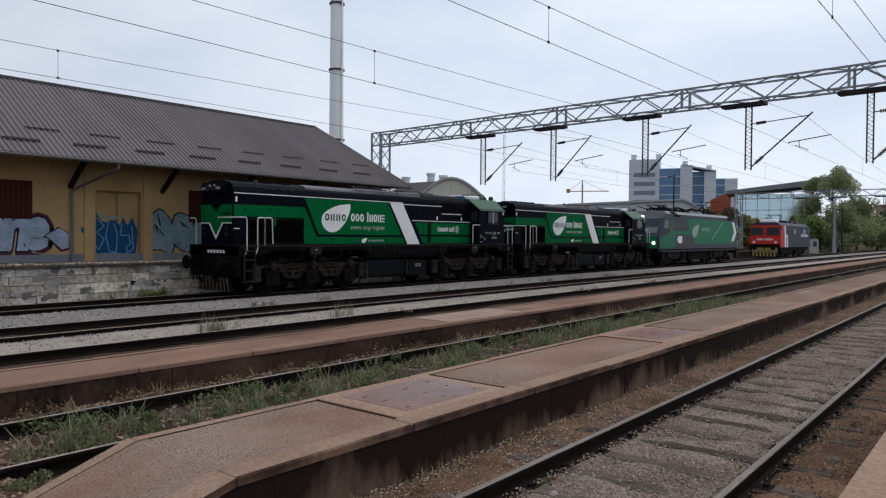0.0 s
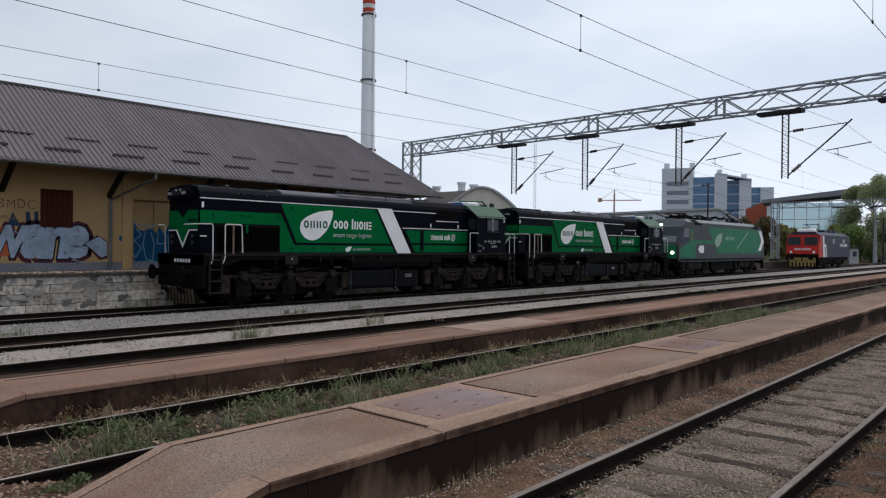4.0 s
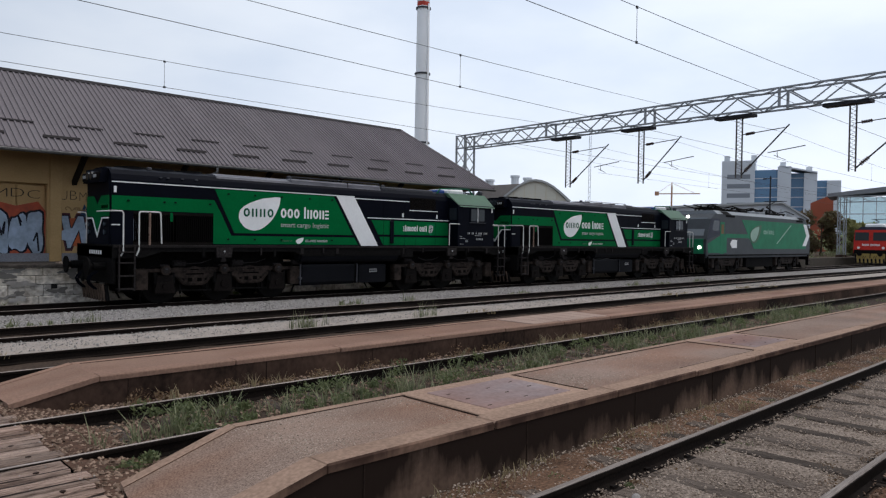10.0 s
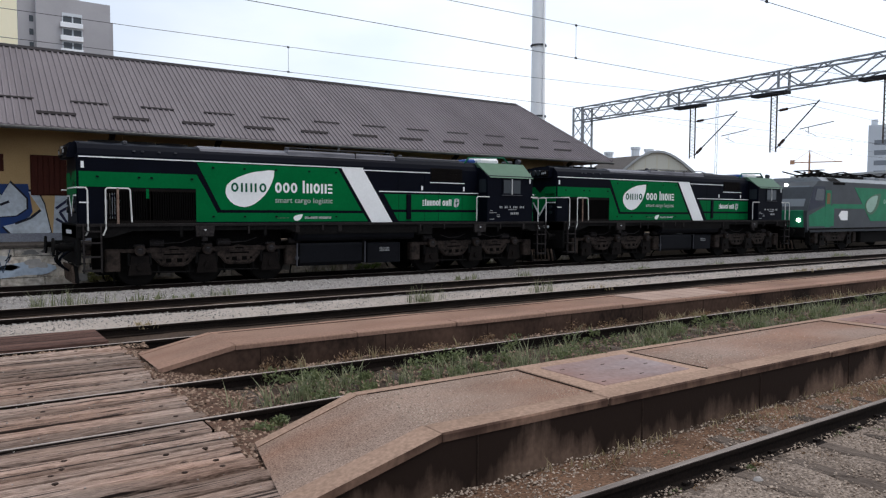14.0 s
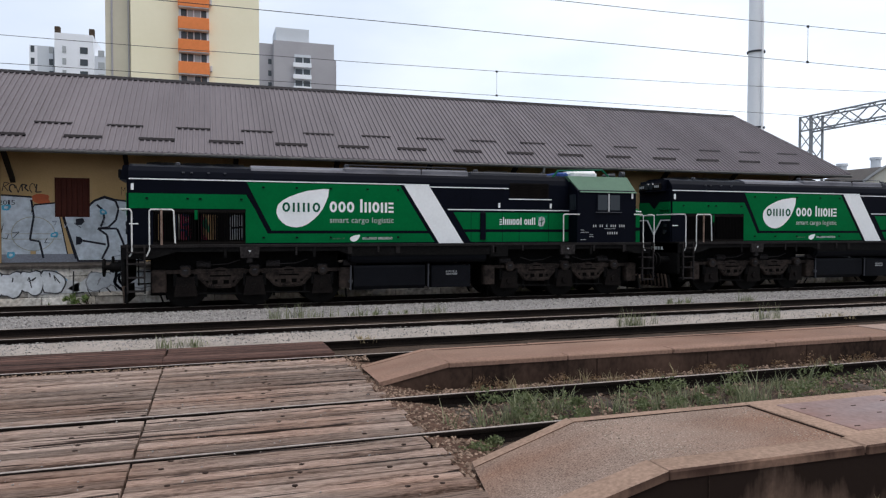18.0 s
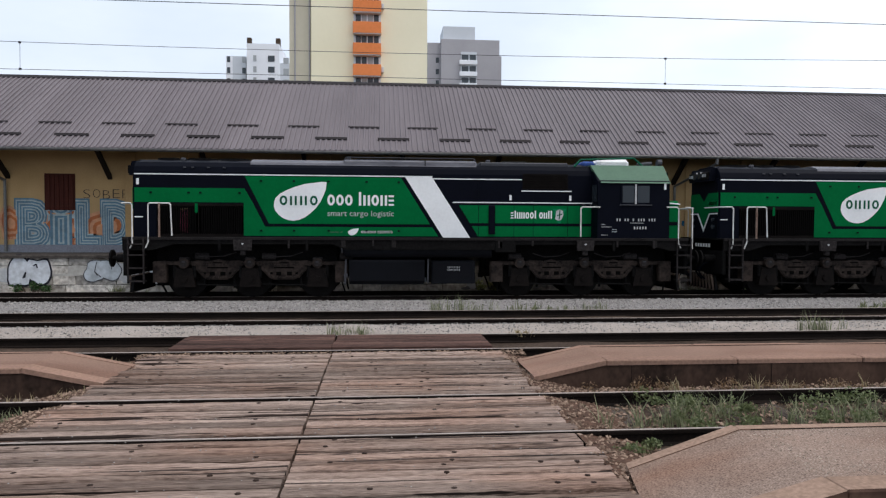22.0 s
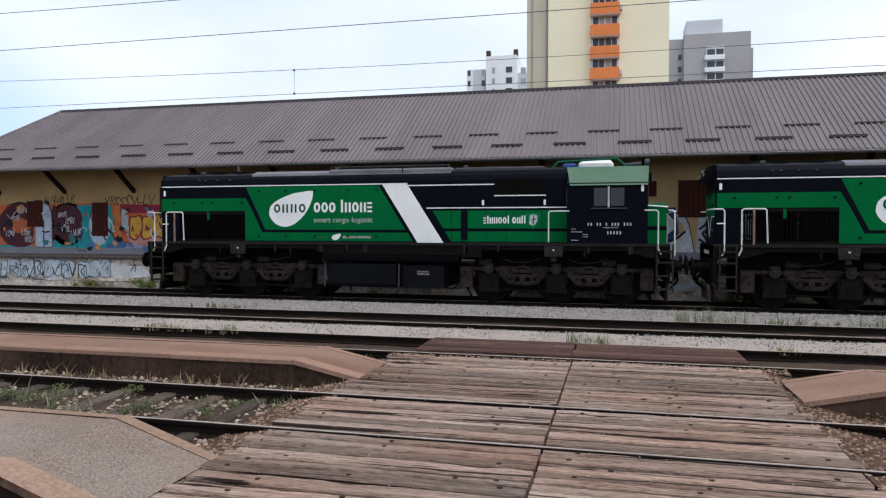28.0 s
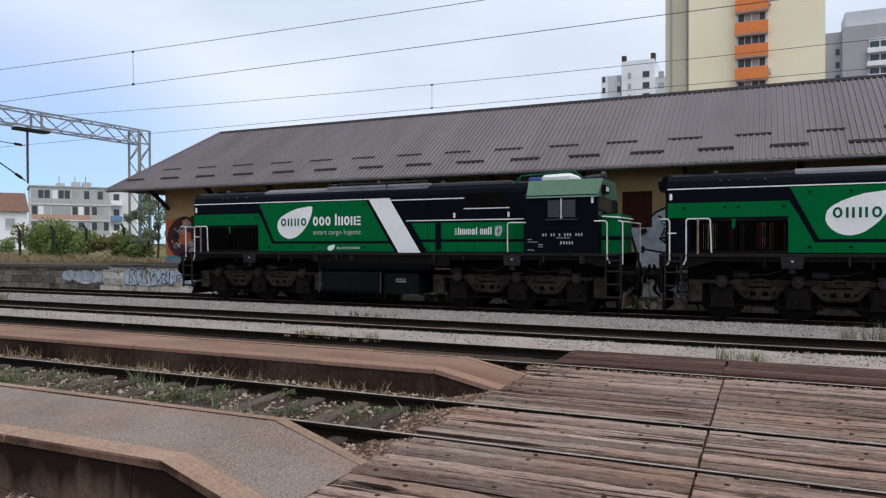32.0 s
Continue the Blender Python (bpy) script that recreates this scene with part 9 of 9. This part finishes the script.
for k, (x, y, w, h, mat) in enumerate(((-44.5, 36, 3.2, 2.0, M_LEAF), (-51, 38, 3.0, 2.4, M_LEAF_Y), (-40.5, 35, 2.2, 1.6, M_LEAF_Y), (-57, 40, 4.0, 2.2, M_LEAF), (-38.2, 33.8, 1.8, 1.5, M_LEAF), (-47.8, 35.5, 1.4, 3.0, M_LEAF))):
    bush(pose(x, y, 0.85), w, h, mat, "leafy bush on the bank behind the ramp", 20 + k, 3500, 0.13)
iv = thing("ivy_clump", "dense dark ivy hanging over the ramp's face", "ivy", pose(-13.15, 22.0, 0))
part("stem", Shape().path([(-.5, -.05, -.1), (-.3, -.08, .5), (-.4, -.02, 1.1)], .02, 5).path([(.4, -.05, -.1), (.3, -.08, .5), (.5, -.02, 1.1)], .02, 5), M_BARK, iv)
leaves("foliage", [(-0.65, -0.1, 0.25), (-0.6, -0.12, 0.85), (0, -0.15, 0.3), (0, -0.1, 0.95), (0.6, -0.12, 0.3), (0.55, -0.1, 0.85), (1.2, -0.1, 0.1), (-1.2, -0.1, 0.1)], [0.45, 0.4, 0.5, 0.35, 0.5, 0.4, 0.3, 0.3], 5200, 0.055, M_IVY, iv, 31)
for k, (x, w, h, mat, nn) in enumerate(((-15.0, 0.35, 0.8, M_LEAF, 900), (-14.2, 0.6, 0.45, M_IVY, 800), (-16.2, 0.4, 0.4, M_LEAF, 500), (-10.2, 0.5, 0.35, M_IVY, 500), (-3.2, 0.7, 0.3, M_LEAF, 500), (3.4, 0.35, 0.42, M_LEAF_Y, 400), (11.9, 0.5, 0.3, M_LEAF, 400), (-18.5, 0.5, 0.3, M_LEAF_Y, 400))):
    bush(pose(x, 21.85, -0.1), w, h, mat, "weedy shrub at the foot of the ramp", 40 + k, nn, 0.045)

# hedge of bushes at the yard's far end
hd = thing("far_hedge", "uneven green hedge of bushes at the yard's end", "hedge", kind="stuff")
rh = np.random.default_rng(91)
hc = np.array([(d_ * math.sin(radians(a_)), d_ * math.cos(radians(a_)), h_) for a_, d_, h_ in zip(rh.uniform(64, 97, 130), rh.uniform(165, 215, 130), rh.uniform(0.3, 3.4, 130))])
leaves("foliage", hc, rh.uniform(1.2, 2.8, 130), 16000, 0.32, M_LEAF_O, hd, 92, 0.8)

# fence posts on the bank to the west
for k in range(7):
    x = -38.9 - 3.45 * k
    post = thing("fence_post", "dark leaning concrete fence post", "fence post", pose(x, 34.0, 0.85, 0, (-1) ** k * 2, 0), "fence posts")
    part("shaft", Shape().block(-0.07, 0.07, -0.07, 0.07, -0.3, 2.1, 0.015), M_DARKSTEEL, post)
    part("arm", Shape().beam((0, 0, 2.05), (0.05, -0.28, 2.35), 0.09), M_DARKSTEEL, post)
bank = Shape().prism([(23.5, -0.4), (30, -0.4), (120, -0.4), (120, 1.0), (31, 0.95), (24.0, 0.90)], "x", -120, -26.2)
solo("grass_bank", bank, surface("rough_turf", (0.10, 0.10, 0.04), (0.16, 0.135, 0.07), scale=1.5, rough=0.95, bump=0.8, fine=20, dist=0.05), "rough grassy bank behind the ramp", "bank", "structure")

# grass
rng = np.random.default_rng(11)
ok = lambda x: (x > 2.15) | (x < -3.5)


def tufts(n, x0, x1, y0, y1, z, h0, h1, seed, clump=0.34, power=1.0):
    r = np.random.default_rng(seed)
    c = np.c_[r.uniform(x0, x1, max(3, n // 14)), r.uniform(y0, y1, max(3, n // 14))]
    k = r.integers(0, len(c), n)
    p = c[k] + r.normal(0, clump, (n, 2)) * [1, 0.35]
    keep = ok(p[:, 0]) & (p[:, 1] > y0 - 0.1) & (p[:, 1] < y1 + 0.1)
    p = p[keep]
    tall = r.uniform(0.45, 1.25, len(c))[k][keep]          # some clumps stand taller
    return np.c_[p, np.full(len(p), z)], r.uniform(h0, h1, len(p)) ** power * tall


for args, mat, lab in (((900, 2.6, 26, 6.65, 8.0, -0.18, 0.06, 0.36, 1), M_GRASS, "grass growing between the rails of the weedy track"),
                       ((260, 26, 70, 6.0, 8.8, -0.18, 0.08, 0.24, 2), M_GRASS, "grass on the weedy track further off"),
                       ((260, -16, -3.6, 6.75, 7.95, -0.18, 0.08, 0.30, 3), M_GRASS, "grass tufts between the rails west of the crossing"),
                       ((380, 2.4, 22, 8.25, 8.85, -0.18, 0.06, 0.22, 4), M_GRASS_D, "dry grass along the low platform's face"),
                       ((300, -16, -3.8, 8.3, 8.85, -0.18, 0.06, 0.2, 5), M_GRASS_D, "dry weeds along the low platform's face"),
                       ((380, 2.6, 24, 5.72, 6.5, -0.18, 0.06, 0.2, 6), M_GRASS, "grass along the back of the near platform"),
                       ((160, -30, 40, 12.6, 13.0, -0.06, 0.04, 0.15, 7), M_GRASS_D, "thin dry weeds along the gravel bank"),
                       ((160, -30, 40, 10.3, 11.05, -0.12, 0.04, 0.14, 8), M_GRASS_D, "thin weeds beside the inner track"),
                       ((220, -30, 40, 16.2, 16.7, -0.06, 0.05, 0.24, 9), M_GRASS, "weeds along the middle track"),
                       ((300, -25, 26, 21.3, 21.9, -0.15, 0.08, 0.28, 10), M_GRASS, "weeds at the foot of the ramp"),
                       ((260, 1.5, 30, 3.45, 4.05, -0.18, 0.04, 0.14, 12), M_GRASS_D, "small weeds below the near platform"),
                       ((420, 3, 26, 1.1, 1.6, -0.18, 0.04, 0.12, 13), M_GRASS_D, "dry brown weeds beside the near track"),
                       ((2200, -70, -26.3, 24.0, 32, 0.92, 0.15, 0.5, 14), M_GRASS_D, "dry tall grass on the bank"),
                       ((1500, 60, 160, 24, 60, -0.3, 0.3, 0.9, 15), M_GRASS, "rough grass beyond the sidings")):
    pts, hs_ = tufts(*args)
    blades("grass", pts, hs_, mat, lab, "grass", args[8] + 100, per=7 if args[1] < 30 else 6, width=0.0065 if abs(args[3]) < 12 else 0.014, lean=1.1)
for k, (x, y, h) in enumerate(((1.45, 16.45, 0.42), (2.0, 16.5, 0.50), (2.35, 16.45, 0.36), (-0.6, 13.0, 0.32), (-0.3, 13.05, 0.22), (8.4, 12.95, 0.46), (8.7, 13.0, 0.38), (5.2, 16.5, 0.3), (-7.5, 12.6, 0.3), (12.2, 13.0, 0.4), (14.5, 16.5, 0.35))):
    r_ = np.random.default_rng(300 + k)
    blades("weed", np.c_[x + r_.normal(0, 0.2, 12), y + r_.normal(0, 0.09, 12), np.full(12, -0.06)], r_.uniform(0.4, 0.95, 12) * h, M_GRASS, "tall weed growing out of the gravel", "weed", 400 + k, per=6, width=0.006, lean=0.8)
r_ = np.random.default_rng(71)
cw = np.c_[3.1 + 20 * r_.random(120) ** 1.3, r_.uniform(6.75, 8.0, 120), r_.uniform(-0.14, 0.03, 120)]
weeds_ = thing("weed_cover", "low leafy weeds and moss in the overgrown track", "weeds", kind="stuff")
leaves("foliage", cw, r_.uniform(0.06, 0.20, 120), 11000, 0.022, M_WEED, weeds_, 72, 0.7)
cw = np.c_[r_.uniform(-15, -3.7, 30), r_.uniform(6.7, 8.0, 30), r_.uniform(-0.14, -0.05, 30)]
leaves("foliage", cw, r_.uniform(0.08, 0.2, 30), 3000, 0.022, M_WEED, weeds_, 73, 0.5)
cw = np.c_[2.4 + 16 * r_.random(50), r_.uniform(8.35, 8.85, 50), r_.uniform(-0.14, -0.02, 50)]
leaves("dead_stalks", cw, r_.uniform(0.06, 0.16, 50), 2600, 0.020, M_DEADWEED, weeds_, 74, 0.7)
cw = np.c_[1.6 + 22 * r_.random(60), r_.uniform(1.0, 1.65, 60), r_.uniform(-0.16, -0.10, 60)]
leaves("dead_stalks", cw, r_.uniform(0.06, 0.18, 60), 3600, 0.016, M_DEADWEED, weeds_, 75, 0.4)
cw = np.c_[2.3 + 24 * r_.random(70) ** 1.4, np.where(r_.random(70) < 0.5, r_.uniform(2.95, 3.2, 70), r_.uniform(3.4, 4.05, 70)), r_.uniform(-0.16, -0.12, 70)]
leaves("dead_stalks", cw, r_.uniform(0.05, 0.15, 70), 5200, 0.012, M_DEADWEED, weeds_, 78, 0.35)
cw = np.c_[2.3 + 20 * r_.random(34) ** 1.4, np.where(r_.random(34) < 0.5, r_.uniform(2.95, 3.2, 34), r_.uniform(3.45, 4.05, 34)), r_.uniform(-0.16, -0.11, 34)]
leaves("foliage", cw, r_.uniform(0.04, 0.11, 34), 1900, 0.013, M_WEED, weeds_, 79, 0.5)
cw = np.c_[2.3 + 20 * r_.random(40) ** 1.4, r_.uniform(1.9, 2.2, 40), r_.uniform(-0.16, -0.13, 40)]
leaves("dead_stalks", cw, r_.uniform(0.05, 0.14, 40), 2600, 0.012, M_DEADWEED, weeds_, 80, 0.35)
gp = thing("weed_patch", "bright green low weeds at the crossing's edge", "weed", pose(2.35, 6.2, -0.12))
leaves("foliage", [(0, 0, 0.05), (0.2, 0.08, 0.07), (-0.2, -0.02, 0.04)], [0.12, 0.10, 0.09], 520, 0.020, M_WEED, gp, 77, 0.5)
part("stem", Shape().path([(-.2, 0, -.05), (0, 0, .08), (.2, .05, .02)], .004, 4), M_LEAF, gp)

# loose stones
def scatter(name, n, x0, x1, y0, y1, z, s0, s1, mat, label, seed, hole=True, dense=None, ties=False, bank=None):
    r = np.random.default_rng(seed)
    x = r.uniform(x0, x1, n) if dense is None else x0 + (x1 - x0) * r.random(n) ** dense
    y = r.uniform(y0, y1, n)
    k = ok(x) if hole else np.full(n, True)
    if ties:
        k &= ~((np.abs((x + 14) % 0.64 - 0.32) > 0.22) & (np.abs(y - 2.54 - 0.2 * np.sin(3.1 * x)) < 0.30 + 0.28 * np.sin(7 * x) + 0.2 * np.sin(17 * x)))
    x, y = x[k], y[k]
    if bank:
        z = z - 0.12 * np.abs(2 * (y - bank[0]) / (bank[1] - bank[0]) - 1) ** 4
    cloud_of(name, np.c_[x, y, z + r.normal(0, 0.008, len(x))], r.uniform(s0, s1, len(x)) , mat, label, "ballast", seed + 1)


scatter("ballast", 16000, 2.2, 34, 3.35, 4.1, -0.132, 0.005, 0.015, M_STONES, "grey-brown ballast beside the near track", 500, dense=1.8)
scatter("ballast", 34000, 1.5, 34, 1.85, 3.25, -0.132, 0.005, 0.015, M_STONES, "grey-brown ballast between the near rails", 501, dense=1.7, ties=True)
scatter("ballast", 9000, 2.5, 30, 0.95, 1.75, -0.135, 0.005, 0.017, M_STONES_B, "brown ballast beside the near track", 502, dense=1.4)
scatter("ballast", 5000, 2.05, 24, 6.6, 8.05, -0.158, 0.010, 0.034, M_STONES_B, "brown stones between the weedy rails", 503, dense=1.7)
scatter("ballast", 4500, 2.05, 22, 8.15, 8.95, -0.158, 0.010, 0.034, M_STONES_B, "brown stones along the low platform", 504, dense=1.7)
scatter("ballast", 5000, -18, -3.4, 6.2, 8.95, -0.158, 0.012, 0.042, M_STONES, "mixed stones between the weedy rails", 505)
scatter("ballast", 4500, -18, -3.4, 3.3, 4.1, -0.155, 0.008, 0.028, M_STONES, "stones beside the near track", 506)
scatter("ballast", 46000, -30, 42, 16.35, 19.25, -0.035, 0.012, 0.034, M_STONES_L, "pale crushed stone on the outer bank", 507, False, bank=(16.30, 19.32))
scatter("ballast", 20000, -30, 42, 12.95, 14.38, -0.018, 0.007, 0.022, M_STONES_L, "pale fine stone on the inner bank", 508, False, bank=(12.82, 14.50))
scatter("ballast", 7000, -30, 42, 10.15, 11.1, -0.13, 0.010, 0.03, M_STONES_B, "reddish stones beside the inner track", 509)
scatter("ballast", 2600, -3.6, 2.3, 10.7, 11.15, -0.03, 0.007, 0.024, M_STONES_B, "reddish grit at the crossing's edge", 510, False)
scatter("ballast", 700, -3.4, 2.0, 1.0, 10.7, 0.004, 0.004, 0.011, M_STONES_L, "grit strewn over the planks", 511, False)
for k, (xa, xb) in enumerate(((1.90, 2.72), (-3.30, -4.12))):
    r = np.random.default_rng(520 + k)
    q, y = r.random(5200), r.uniform(1.0, 10.6, 5200)
    pts = np.c_[xa + (xb - xa) * q, y, -0.020 - 0.16 * q ** 1.3 + r.normal(0, 0.006, 5200)]
    cloud_of("ballast", pts, r.uniform(0.008, 0.027, 5200), M_STONES_B, "reddish stones trodden into the crossing's verge", "ballast", 530 + k)
solo("white_stone", Shape().dome((5.15, 2.95, -0.15), 0.055, 0.04, 0.05, 3, 7), M_STONES_L, "single white stone lying between the near rails", "stone")

# pebbles laid bare in the worn asphalt of the near platforms
for k, (x0, sg, x1) in enumerate(((2.04, 1, 9.5), (-3.38, -1, -10.0))):
    r = np.random.default_rng(540 + k)
    x, y = r.uniform(min(x0, x1), max(x0, x1), 16000), r.uniform(4.42, 5.46, 16000)
    keep = ~((x > 4.75) & (x < 6.5)) & (r.random(16000) < (0.20 if sg > 0 else 0.06) + (0.4 if sg > 0 else 0.12) * (np.sin(2.3 * x + 1.7 * y) * np.sin(1.1 * x - 3.1 * y) > 0.1))
    x, y = x[keep], y[keep]
    z = np.minimum(1, np.abs(x - x0) / 0.92) * 0.30 + 0.0035
    cloud_of("pebbles", np.c_[x, y, z], r.uniform(0.004, 0.010, len(x)), M_STONES, "pale pebbles laid bare in the worn asphalt", "pebbles", 550 + k)


# ---- what moves: the train rolls along the siding ----
def train_x(t):
    """The leading hood end's place along the track."""
    u = t / 16 - 1
    return float(np.polynomial.chebyshev.chebval(u, [-0.9041, -16.2648, -1.5557, 0.3897, -0.0160, -0.0957, 0.0861, 0.0100, -0.0531, 0.0072, -0.0001, 0.0126]))


def motions():
    times = [k * 0.5 for k in range(65)]
    for ob, off in ((loco_1, 0.0), (loco_2, 16.12), (loco_3, 31.85)):
        walk(ob, [(t, pose(train_x(t) + off, 20.25, 0)) for t in times])
    for ws, u, r in moving_wheels:
        walk(ws, [(t, pose(u, 0, r, 0, math.degrees((train_x(t) - train_x(0)) / r), 0)) for t in times])


motions()
